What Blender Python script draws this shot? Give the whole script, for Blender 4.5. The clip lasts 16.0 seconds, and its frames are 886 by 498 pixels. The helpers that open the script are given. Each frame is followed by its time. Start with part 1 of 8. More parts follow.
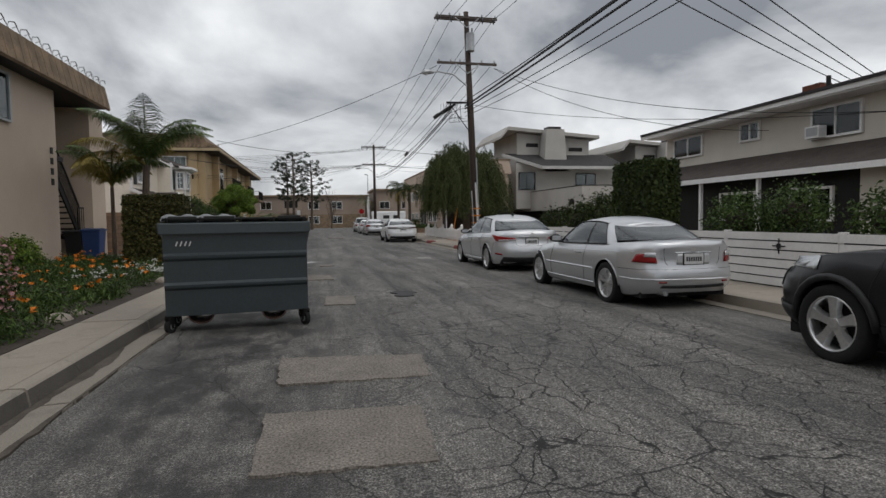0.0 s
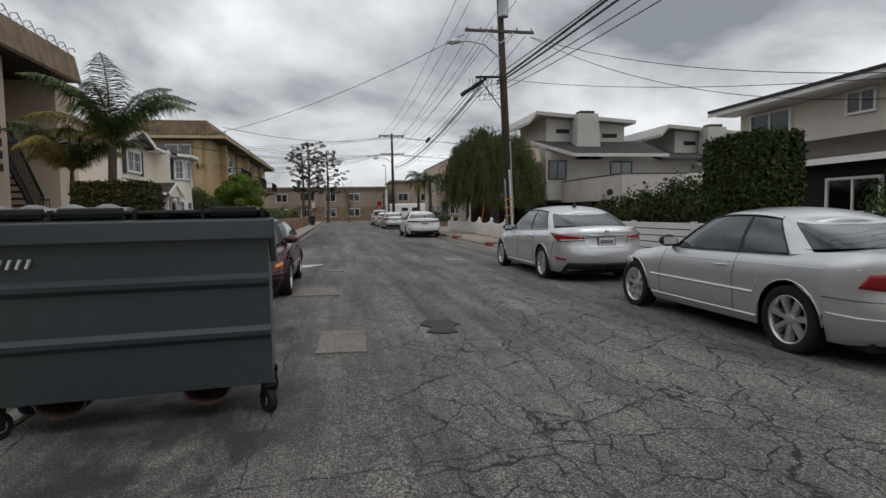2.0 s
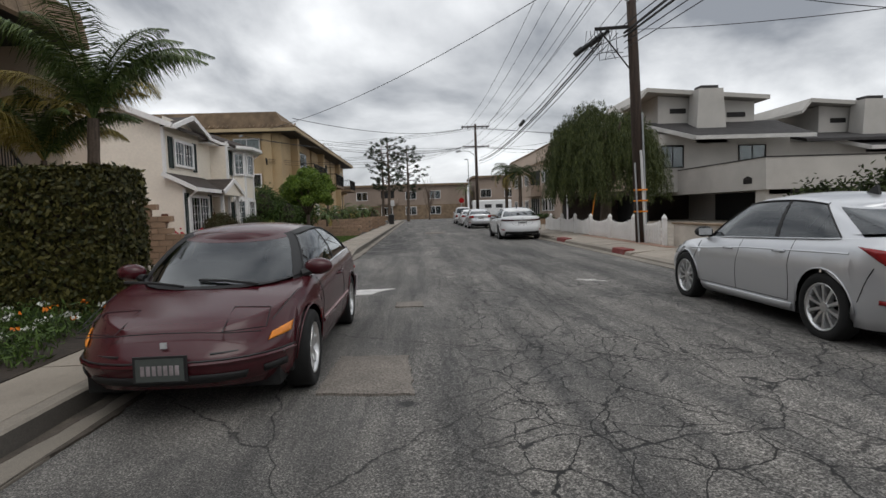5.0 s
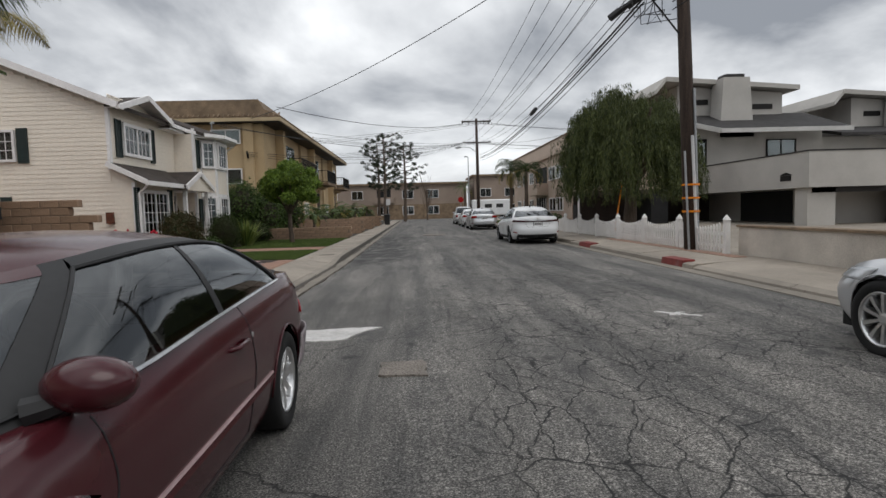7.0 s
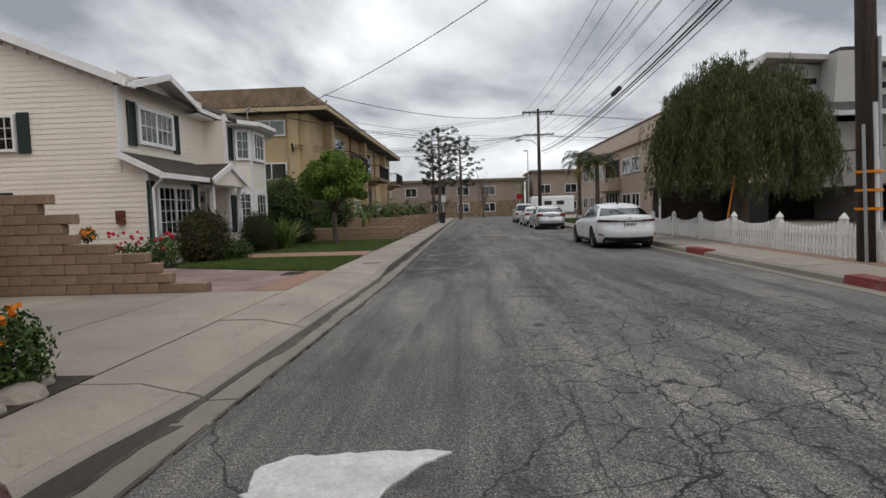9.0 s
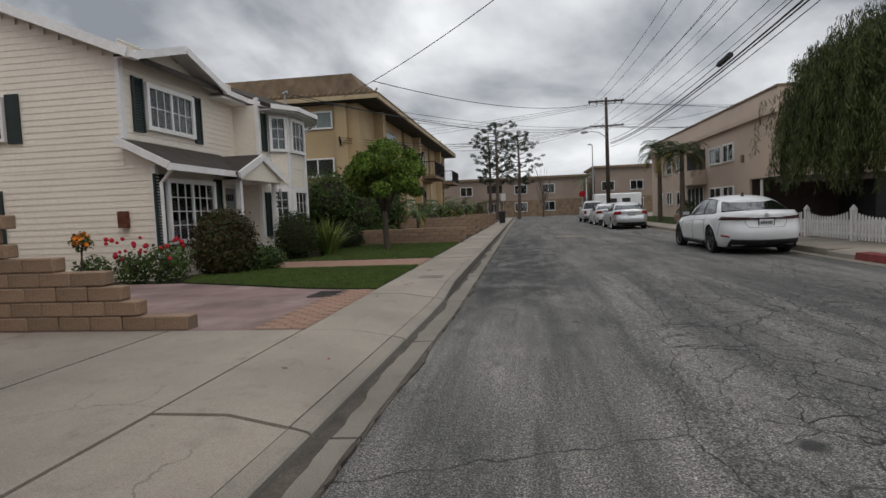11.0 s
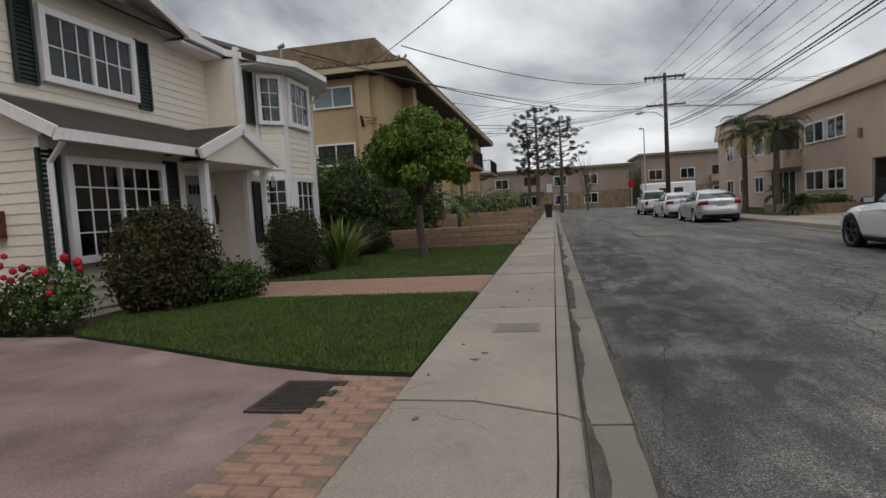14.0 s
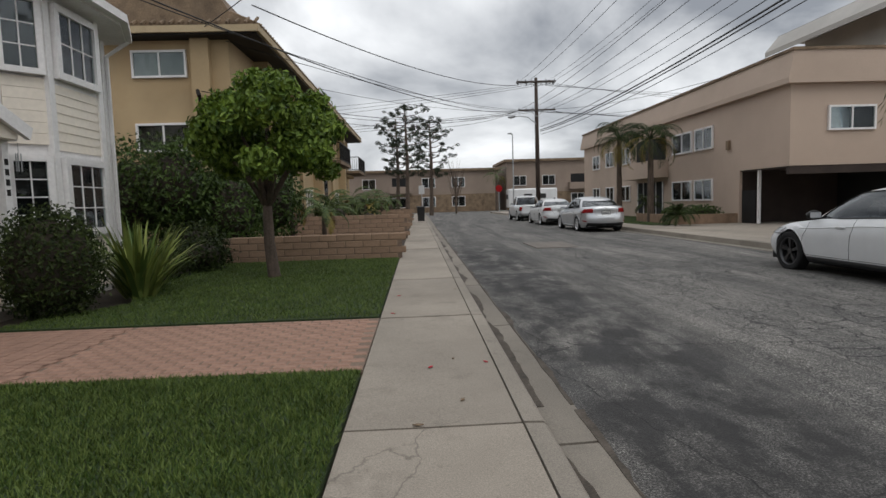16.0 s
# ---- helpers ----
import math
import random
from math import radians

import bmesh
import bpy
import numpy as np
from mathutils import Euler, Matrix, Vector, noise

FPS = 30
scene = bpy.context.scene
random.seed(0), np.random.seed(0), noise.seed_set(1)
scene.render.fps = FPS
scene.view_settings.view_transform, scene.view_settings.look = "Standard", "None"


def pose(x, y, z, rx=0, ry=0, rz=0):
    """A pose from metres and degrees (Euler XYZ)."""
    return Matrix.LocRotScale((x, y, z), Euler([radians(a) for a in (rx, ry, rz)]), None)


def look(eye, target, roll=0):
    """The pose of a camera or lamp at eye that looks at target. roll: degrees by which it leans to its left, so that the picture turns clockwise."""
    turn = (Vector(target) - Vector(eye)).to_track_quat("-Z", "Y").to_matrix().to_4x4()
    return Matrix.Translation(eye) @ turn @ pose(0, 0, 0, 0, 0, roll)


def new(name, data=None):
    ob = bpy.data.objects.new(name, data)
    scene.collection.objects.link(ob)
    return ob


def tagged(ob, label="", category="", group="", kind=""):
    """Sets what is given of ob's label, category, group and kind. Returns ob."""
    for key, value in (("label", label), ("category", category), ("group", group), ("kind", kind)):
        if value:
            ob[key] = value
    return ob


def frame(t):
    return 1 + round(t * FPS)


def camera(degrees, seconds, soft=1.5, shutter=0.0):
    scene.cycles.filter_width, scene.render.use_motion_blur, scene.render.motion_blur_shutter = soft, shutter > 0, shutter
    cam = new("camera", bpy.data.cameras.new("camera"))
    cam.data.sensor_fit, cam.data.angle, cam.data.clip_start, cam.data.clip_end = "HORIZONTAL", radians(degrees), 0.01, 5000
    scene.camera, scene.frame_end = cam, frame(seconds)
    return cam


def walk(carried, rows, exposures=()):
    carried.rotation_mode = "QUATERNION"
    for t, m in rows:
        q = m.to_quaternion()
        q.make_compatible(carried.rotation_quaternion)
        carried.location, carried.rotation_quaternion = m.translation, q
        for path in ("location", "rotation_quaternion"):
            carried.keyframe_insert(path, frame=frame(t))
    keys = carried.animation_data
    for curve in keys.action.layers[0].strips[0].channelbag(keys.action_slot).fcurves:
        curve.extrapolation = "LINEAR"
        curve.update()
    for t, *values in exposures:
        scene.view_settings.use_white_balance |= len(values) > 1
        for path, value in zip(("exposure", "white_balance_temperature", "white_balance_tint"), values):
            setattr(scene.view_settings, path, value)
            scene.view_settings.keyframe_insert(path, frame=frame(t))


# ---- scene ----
cam = camera(76.7, 16.0)
METRES, EYE, TILT, LEAN, TURN = 27.76, 1.36, -2.1, 0.0, -12.5
ROWS = [
    (0.0, 0.0, 0.0, 0.0, -0.01, -0.95, 0.84),
    (0.5, -0.0058, 0.0327, 0.0014, 2.42, -1.07, 1.52),
    (1.0, -0.0094, 0.0648, 0.0026, 2.57, -1.25, 1.33),
    (1.5, -0.0134, 0.096, 0.0039, 2.01, -1.5, 1.22),
    (2.0, -0.0168, 0.1272, 0.0054, 1.82, -1.71, 0.93),
    (2.5, -0.0206, 0.1587, 0.0069, 2.25, -1.7, 0.92),
    (3.0, -0.0257, 0.19, 0.0086, 4.25, -1.68, 0.65),
    (3.5, -0.0324, 0.2212, 0.0096, 6.58, -1.78, 0.81),
    (4.0, -0.0405, 0.2526, 0.0107, 8.64, -1.8, 1.15),
    (6.5, -0.0767, 0.4081, 0.0154, 10.37, -1.87, 1.53),
    (7.0, -0.084, 0.4388, 0.0164, 9.7, -1.86, 1.27),
    (7.5, -0.0926, 0.4697, 0.0175, 10.24, -1.9, 1.31),
    (8.0, -0.1029, 0.4994, 0.0193, 11.73, -1.92, 1.4),
    (8.5, -0.1116, 0.5296, 0.0203, 13.12, -1.99, 1.44),
    (9.0, -0.1221, 0.5596, 0.0214, 15.16, -2.01, 1.12),
    (9.5, -0.1338, 0.5889, 0.0221, 17.38, -2.08, 1.18),
    (12.0, -0.199, 0.7276, 0.0242, 21.47, -1.72, 1.78),
    (12.5, -0.2123, 0.7548, 0.0249, 22.25, -1.76, 1.9),
    (13.0, -0.2274, 0.7808, 0.0262, 24.13, -1.72, 2.13),
    (13.5, -0.2396, 0.8052, 0.0278, 26.14, -1.79, 2.44),
    (14.0, -0.2556, 0.8323, 0.0287, 23.76, -2.26, 2.5),
    (14.5, -0.2687, 0.8603, 0.0298, 22.04, -2.44, 2.04),
    (15.0, -0.282, 0.8873, 0.0324, 19.93, -2.6, 1.78),
    (15.5, -0.2915, 0.9157, 0.0332, 15.41, -2.67, 1.54),
    (16.0, -0.3017, 0.9438, 0.0352, 9.98, -2.65, 1.37),
]
walk(cam, [(t, pose(0, 0, EYE, TILT, LEAN, TURN) @ pose(METRES * x, METRES * y, METRES * z, 90 + pitch, roll, yaw)) for t, x, y, z, yaw, pitch, roll in ROWS],
     exposures=[(0.0, -0.24), (1.5, -0.22), (3.0, -0.05), (6.5, 0.0), (9.0, 0.03), (12.0, -0.24), (14.0, -0.17), (15.0, -0.06), (16.0, 0.0)])

# ---- light: an overcast sky, brighter overhead ----
SKY, SUN = 1.0, 0.6
world = bpy.data.worlds.new("overcast")
scene.world = world
world.use_nodes = True
wn, wl = world.node_tree.nodes, world.node_tree.links
wn.clear()


def wnode(kind, **kw):
    n = wn.new(kind)
    for k, v in kw.items():
        n.inputs[k].default_value = v
    return n


sky = wn.new("ShaderNodeTexSky")
sky.sky_type, sky.sun_disc = "NISHITA", False
sky.sun_elevation, sky.sun_rotation = radians(50), radians(200)
sky_dim = wn.new("ShaderNodeVectorMath")
sky_dim.operation = "SCALE"
sky_dim.inputs["Scale"].default_value = 0.08
wl.new(sky.outputs[0], sky_dim.inputs[0])
co = wn.new("ShaderNodeTexCoord")
sep = wn.new("ShaderNodeSeparateXYZ")
wl.new(co.outputs["Generated"], sep.inputs[0])


def wmath(op, a, b=None):
    n = wn.new("ShaderNodeMath")
    n.operation = op
    for i, v in enumerate((a, b)):
        if v is None:
            continue
        if isinstance(v, (int, float)):
            n.inputs[i].default_value = v
        else:
            wl.new(v, n.inputs[i])
    return n.outputs[0]


up = wmath("ADD", wmath("MAXIMUM", sep.outputs[2], 0.0), 0.42)
flat = wn.new("ShaderNodeCombineXYZ")
wl.new(wmath("DIVIDE", sep.outputs[0], up), flat.inputs[0])
wl.new(wmath("DIVIDE", sep.outputs[1], up), flat.inputs[1])
cloud = wnode("ShaderNodeTexNoise", Scale=1.45, Detail=7.0, Roughness=0.52, Distortion=0.3)
wl.new(flat.outputs[0], cloud.inputs["Vector"])
ramp = wn.new("ShaderNodeValToRGB")
ramp.color_ramp.elements[0].position, ramp.color_ramp.elements[0].color = 0.37, (0.3, 0.32, 0.355, 1)
ramp.color_ramp.elements[1].position, ramp.color_ramp.elements[1].color = 0.6, (1.06, 1.08, 1.1, 1)
wl.new(cloud.outputs[0], ramp.inputs[0])
lift = wmath("ADD", wmath("MULTIPLY", wmath("POWER", wmath("MAXIMUM", sep.outputs[2], 0.0), 1.6), 0.45), 0.98)
clouds = wn.new("ShaderNodeVectorMath")
clouds.operation = "SCALE"
wl.new(ramp.outputs[0], clouds.inputs[0])
wl.new(lift, clouds.inputs["Scale"])
both = wn.new("ShaderNodeMix")
both.data_type = "RGBA"
both.inputs[0].default_value = 0.93
wl.new(sky_dim.outputs[0], both.inputs[6])
wl.new(clouds.outputs[0], both.inputs[7])
back = wnode("ShaderNodeBackground", Strength=SKY)
wl.new(both.outputs[2], back.inputs[0])
wl.new(back.outputs[0], wn.new("ShaderNodeOutputWorld").inputs[0])
sun = new("sun", bpy.data.lights.new("sun", "SUN"))
sun.data.energy, sun.data.angle, sun.data.color = SUN, radians(40), (1.0, 0.96, 0.9)
sun.matrix_world = look((0, 0, 60), (-14, 24, 20))


# ---- materials ----
class Nodes:
    """A node material under construction."""

    def __init__(self, name):
        self.m = bpy.data.materials.new(name)
        self.m.use_nodes = True
        self.t = self.m.node_tree
        self.b = self.t.nodes["Principled BSDF"]
        self.co = self.t.nodes.new("ShaderNodeTexCoord")

    def put(self, kind, **kw):
        n = self.t.nodes.new(kind)
        for k, v in kw.items():
            n.inputs[k].default_value = v
        return n

    def link(self, a, b):
        self.t.links.new(a, b)

    def noise(self, scale, detail=4.0, rough=0.55, stretch=None, distort=0.0, space="Object"):
        n = self.put("ShaderNodeTexNoise", Scale=scale, Detail=detail, Roughness=rough, Distortion=distort)
        src = self.co.outputs[space]
        if stretch:
            mp = self.put("ShaderNodeMapping", Scale=stretch)
            self.link(src, mp.inputs[0])
            src = mp.outputs[0]
        self.link(src, n.inputs["Vector"])
        return n.outputs[0]

    def ramp(self, fac, *stops):
        r = self.t.nodes.new("ShaderNodeValToRGB")
        els = r.color_ramp.elements
        while len(els) < len(stops):
            els.new(0.5)
        for e, (p, c) in zip(els, stops):
            e.position = p
            e.color = (c, c, c, 1) if isinstance(c, (int, float)) else (*c, 1)
        self.link(fac, r.inputs[0])
        return r.outputs[0]

    def mix(self, fac, a, b, how="MIX"):
        n = self.t.nodes.new("ShaderNodeMix")
        n.data_type, n.blend_type = "RGBA", how
        for i, v in ((0, fac), (6, a), (7, b)):
            if isinstance(v, (int, float)):
                n.inputs[i].default_value = v if i == 0 else (v, v, v, 1)
            elif isinstance(v, tuple):
                n.inputs[i].default_value = (*v, 1)
            else:
                self.link(v, n.inputs[i])
        return n.outputs[2]

    def bump(self, height, strength=0.2, distance=0.01):
        n = self.put("ShaderNodeBump", Strength=strength, Distance=distance)
        self.link(height, n.inputs["Height"])
        self.link(n.outputs[0], self.b.inputs["Normal"])

    def done(self, color=None, rough=None, metal=None):
        for key, v in (("Base Color", color), ("Roughness", rough), ("Metallic", metal)):
            if v is None:
                continue
            if isinstance(v, (int, float)):
                self.b.inputs[key].default_value = v
            elif isinstance(v, tuple):
                self.b.inputs[key].default_value = (*v, 1)
            else:
                self.link(v, self.b.inputs[key])
        return self.m


def shade(c, k):
    return tuple(min(1.0, v * k) for v in c)


def plain(name, color, rough=0.6, metal=0.0, vary=0.25, coarse=1.3, fine=30.0, bump=0.15, each=0.0, dirt=None, stretch=None, speck=None):
    """A surface with grain and stains at two scales; each: change from piece to piece."""
    n = Nodes(name)
    big, small = n.noise(coarse, 5.0, stretch=stretch), n.noise(fine, 3.0)
    c = n.mix(n.ramp(big, (0.3, 0.0), (0.7, 1.0)), shade(color, 1 - vary), shade(color, 1 + vary * 0.6))
    c = n.mix(min(1.0, 0.8 * vary + 0.05) if speck is None else speck, c, n.ramp(small, (0.34, 0.3), (0.64, 1.1)), "MULTIPLY")
    if dirt:
        c = n.mix(n.ramp(n.noise(coarse * 0.6, 7.0, 0.62, stretch), (0.52, 0.0), (0.72, 0.6)), c, dirt)
    if each:
        info = n.t.nodes.new("ShaderNodeObjectInfo")
        c = n.mix(each, c, n.ramp(info.outputs["Random"], (0.0, 0.35), (1.0, 1.0)), "MULTIPLY")
    if bump:
        n.bump(small, bump, 0.006)
    return n.done(c, rough, metal)


def island(name, lo, hi, rough=0.6, translucent=0.0, coarse=0.8):
    """Foliage: every leaf its own shade."""
    n = Nodes(name)
    geo = n.t.nodes.new("ShaderNodeNewGeometry")
    c = n.mix(geo.outputs["Random Per Island"], lo, hi)
    c = n.mix(0.6, c, n.ramp(n.noise(coarse, 3.0), (0.3, 0.5), (0.7, 1.0)), "MULTIPLY")
    n.b.inputs["Specular IOR Level"].default_value = 0.25
    return n.done(c, rough)


def asphalt():
    """Old asphalt: bright grit in dark binder, worn wheel lanes, oil, and a crazed band of cracks along the middle and east lanes."""
    n = Nodes("asphalt")
    sep = n.t.nodes.new("ShaderNodeSeparateXYZ")
    n.link(n.co.outputs["Object"], sep.inputs[0])

    def along(axis, scale, shift):
        m = n.t.nodes.new("ShaderNodeMath")
        m.operation = "MULTIPLY_ADD"
        n.link(sep.outputs[axis], m.inputs[0])
        m.inputs[1].default_value, m.inputs[2].default_value = scale, shift
        return m.outputs[0]
    grit, grit2 = n.noise(85.0, 2.0, 0.7), n.noise(30.0, 4.0, 0.8)
    big = n.noise(0.35, 6.0, 0.62, (1.3, 0.8, 1.0))
    lanes = n.noise(1.0, 6.0, 0.66, (1.9, 0.13, 1.0))
    fine_lanes = n.noise(2.6, 5.0, 0.7, (2.4, 0.16, 1.0), 0.4)
    blot = n.noise(1.2, 7.0, 0.72, (1.2, 0.7, 1.0))
    c = n.mix(n.ramp(big, (0.34, 0.0), (0.66, 1.0)), (0.105, 0.1, 0.093), (0.235, 0.22, 0.2))
    c = n.mix(n.ramp(lanes, (0.36, 0.8), (0.6, 0.0)), c, (0.05, 0.049, 0.048))
    c = n.mix(n.ramp(fine_lanes, (0.56, 0.0), (0.74, 0.55)), c, (0.21, 0.2, 0.185))
    c = n.mix(n.ramp(fine_lanes, (0.26, 0.75), (0.42, 0.0)), c, (0.042, 0.041, 0.04))
    c = n.mix(n.ramp(blot, (0.56, 0.0), (0.68, 0.8)), c, (0.034, 0.033, 0.033))
    c = n.mix(0.95, c, n.ramp(grit, (0.36, 0.22), (0.5, 0.85), (0.64, 2.3)), "MULTIPLY")
    c = n.mix(0.9, c, n.ramp(grit2, (0.34, 0.4), (0.5, 0.92), (0.66, 1.6)), "MULTIPLY")
    # small round oil drips
    drops = n.put("ShaderNodeTexVoronoi", Scale=1.3)
    wob = n.put("ShaderNodeTexNoise", Scale=3.2, Detail=4.0, Roughness=0.55)
    n.link(n.co.outputs["Object"], wob.inputs["Vector"])
    add = n.t.nodes.new("ShaderNodeVectorMath")
    add.operation = "MULTIPLY_ADD"
    n.link(wob.outputs["Color"], add.inputs[0])
    add.inputs[1].default_value = (0.2, 0.2, 0.2)
    n.link(n.co.outputs["Object"], add.inputs[2])
    n.link(add.outputs[0], drops.inputs["Vector"])
    oil = n.mix(1.0, n.ramp(drops.outputs["Distance"], (0.06, 1.0), (0.13, 0.0)), n.ramp(n.noise(0.6, 3.0), (0.5, 0.0), (0.58, 0.9)), "MULTIPLY")
    c = n.mix(oil, c, (0.02, 0.02, 0.02))
    # cracks: a crazed band, then long wandering ones
    band = n.ramp(along(0, 0.12, 0.3), (0.33, 0.0), (0.42, 1.0), (0.8, 1.0), (0.9, 0.25))
    lines = None
    for scale, stretch, width, gate, cut, banded in ((2.3, (1.25, 0.85, 1), 0.022, 0.5, 0.36, True), (0.95, (1.35, 0.6, 1), 0.0095, 0.4, 0.36, True), (0.33, (1.2, 0.8, 1), 0.0035, 0.2, 0.3, False)):
        mp = n.put("ShaderNodeMapping", Scale=stretch)
        n.link(add.outputs[0], mp.inputs[0])
        v = n.put("ShaderNodeTexVoronoi", Scale=scale)
        v.feature = "DISTANCE_TO_EDGE"
        n.link(mp.outputs[0], v.inputs["Vector"])
        ragged = n.t.nodes.new("ShaderNodeMath")
        ragged.operation = "MULTIPLY"
        n.link(v.outputs["Distance"], ragged.inputs[0])
        n.link(n.ramp(n.noise(9.0, 3.0), (0.3, 2.2), (0.7, 0.7)), ragged.inputs[1])
        line = n.ramp(ragged.outputs[0], (0.0, 1.0), (width * 0.6, 0.95), (width, 0.0))
        where = n.ramp(n.noise(gate, 4.0, 0.6), (cut, 0.0), (cut + 0.1, 1.0))
        if banded:
            where = n.mix(1.0, where, band, "MULTIPLY")
        line = n.mix(1.0, line, where, "MULTIPLY")
        lines = line if lines is None else n.mix(1.0, lines, line, "LIGHTEN")
    c = n.mix(n.mix(1.0, lines, 0.97, "MULTIPLY"), c, (0.008, 0.008, 0.008))
    # oily parking stains along the western gutter
    drip = n.ramp(n.noise(2.2, 6.0, 0.66, (1.0, 0.6, 1.0)), (0.4, 0.0), (0.56, 0.9))
    drip = n.mix(1.0, drip, n.ramp(along(0, 0.2, 0.5), (0.16, 0.4), (0.24, 1.0), (0.44, 1.0), (0.62, 0.0)), "MULTIPLY")
    drip = n.mix(1.0, drip, n.ramp(along(1, 0.01, 0.2), (0.18, 0.0), (0.22, 0.9), (0.3, 0.9), (0.33, 0.1), (0.45, 0.1), (0.49, 1.0), (0.62, 1.0), (0.7, 0.2)), "MULTIPLY")
    c = n.mix(drip, c, (0.02, 0.019, 0.019))
    n.bump(n.mix(lines, n.ramp(grit2, (0.2, 0.5), (0.8, 1.0)), 0.0), 0.7, 0.012)
    return n.done(c, n.ramp(blot, (0.4, 0.92), (0.75, 0.7)))


def concrete(name, color, each=0.25):
    n = Nodes(name)
    big, mid, fine = n.noise(0.55, 6.0, 0.62), n.noise(3.2, 6.0, 0.65), n.noise(120.0, 2.0, 0.7)
    c = n.mix(n.ramp(big, (0.3, 0.0), (0.7, 1.0)), shade(color, 0.74), shade(color, 1.12))
    c = n.mix(n.ramp(mid, (0.56, 0.0), (0.72, 0.45)), c, shade(color, 0.5))
    c = n.mix(0.5, c, n.ramp(fine, (0.32, 0.45), (0.68, 1.3)), "MULTIPLY")
    spots = n.noise(9.0, 5.0, 0.7)
    c = n.mix(n.ramp(spots, (0.62, 0.0), (0.72, 0.5)), c, shade(color, 0.4))
    info = n.t.nodes.new("ShaderNodeObjectInfo")
    c = n.mix(each, c, n.ramp(info.outputs["Random"], (0.0, 0.55), (1.0, 1.15)), "MULTIPLY")
    v = n.put("ShaderNodeTexVoronoi", Scale=0.62)
    v.feature = "DISTANCE_TO_EDGE"
    wob = n.put("ShaderNodeTexNoise", Scale=1.9, Detail=5.0)
    n.link(n.co.outputs["Object"], wob.inputs["Vector"])
    add = n.t.nodes.new("ShaderNodeVectorMath")
    add.operation = "MULTIPLY_ADD"
    n.link(wob.outputs["Color"], add.inputs[0])
    add.inputs[1].default_value = (0.8, 0.8, 0.8)
    n.link(n.co.outputs["Object"], add.inputs[2])
    n.link(add.outputs[0], v.inputs["Vector"])
    crack = n.mix(1.0, n.ramp(v.outputs["Distance"], (0.0, 1.0), (0.006, 0.0)), n.ramp(n.noise(0.45, 2.0), (0.58, 0.0), (0.62, 0.6)), "MULTIPLY")
    c = n.mix(crack, c, shade(color, 0.25))
    n.bump(n.mix(0.5, mid, fine), 0.22, 0.006)
    return n.done(c, 0.85)


def glass(name, tint, gloss=0.04, ior=1.62):
    """A thin pane: what lies behind it shows, and the sky mirrors in it."""
    n = Nodes(name)
    tr = n.put("ShaderNodeBsdfTransparent", Color=(*tint, 1))
    gl = n.put("ShaderNodeBsdfGlossy", Roughness=gloss)
    gl.inputs["Color"].default_value = (0.9, 0.93, 0.95, 1)
    fr = n.put("ShaderNodeFresnel", IOR=ior)
    mx = n.t.nodes.new("ShaderNodeMixShader")
    n.link(fr.outputs[0], mx.inputs[0])
    n.link(tr.outputs[0], mx.inputs[1])
    n.link(gl.outputs[0], mx.inputs[2])
    n.link(mx.outputs[0], n.t.nodes["Material Output"].inputs[0])
    return n.m


def car_paint(name, color, metal, rough=0.32, dust=0.2):
    n = Nodes(name)
    c = n.mix(n.ramp(n.noise(1.6, 5.0, 0.6), (0.4, 0.0), (0.75, dust)), color, (0.3, 0.29, 0.28))
    n.b.inputs["Coat Weight"].default_value = 0.7
    n.b.inputs["Coat Roughness"].default_value = 0.06
    return n.done(c, rough, metal)


ASPHALT = asphalt()
CONCRETE = concrete("concrete", (0.345, 0.3, 0.248))
GUTTER = concrete("gutter concrete", (0.25, 0.22, 0.182))
KERB_FACE = concrete("darker kerb face", (0.105, 0.094, 0.082))
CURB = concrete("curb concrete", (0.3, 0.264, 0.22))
PATCH = plain("pale asphalt patch", (0.25, 0.22, 0.19), 0.9, vary=0.22, coarse=2.5, fine=60, bump=0.8, speck=0.95)
JOINT = plain("dark joint soil", (0.022, 0.018, 0.014), 0.95, vary=0.4)
GRIT = plain("gutter dirt", (0.095, 0.078, 0.062), 0.95, vary=0.5, coarse=4, fine=60, bump=0.6)
TAR = plain("dark tar patch", (0.035, 0.035, 0.036), 0.8, vary=0.4, coarse=3, fine=80, bump=0.4)
WHITE_SPILL = plain("white paint spill", (0.62, 0.6, 0.58), 0.7, vary=0.25, coarse=4, fine=50, bump=0.2, dirt=(0.25, 0.24, 0.23))
PINK = plain("stamped pink concrete", (0.26, 0.17, 0.155), 0.8, vary=0.42, coarse=1.1, fine=50, bump=0.25, dirt=(0.42, 0.33, 0.31))
BRICK = plain("paving brick", (0.36, 0.215, 0.155), 0.85, vary=0.22, coarse=6, fine=60, bump=0.4, each=0.22)
MORTAR = plain("sand joint", (0.2, 0.145, 0.108), 0.95, vary=0.3)
BLOCK = plain("slump block", (0.34, 0.225, 0.15), 0.9, vary=0.3, coarse=3, fine=40, bump=0.5, each=0.3, dirt=(0.2, 0.14, 0.1))
# bare soil, and the dark cores inside shrubs and hedges
SOIL_AND_CORE = plain("soil", (0.05, 0.037, 0.027), 0.95, vary=0.5, coarse=3, fine=25, bump=0.8)
EARTH = plain("dry earth and pale paving", (0.22, 0.2, 0.17), 0.95, vary=0.35, coarse=0.2, fine=5)
TURF = plain("turf", (0.026, 0.048, 0.011), 0.9, vary=0.35, coarse=1.1, fine=60, bump=0.8)
GRASS = island("grass blades", (0.032, 0.075, 0.012), (0.165, 0.215, 0.05), 0.6, coarse=2.6)
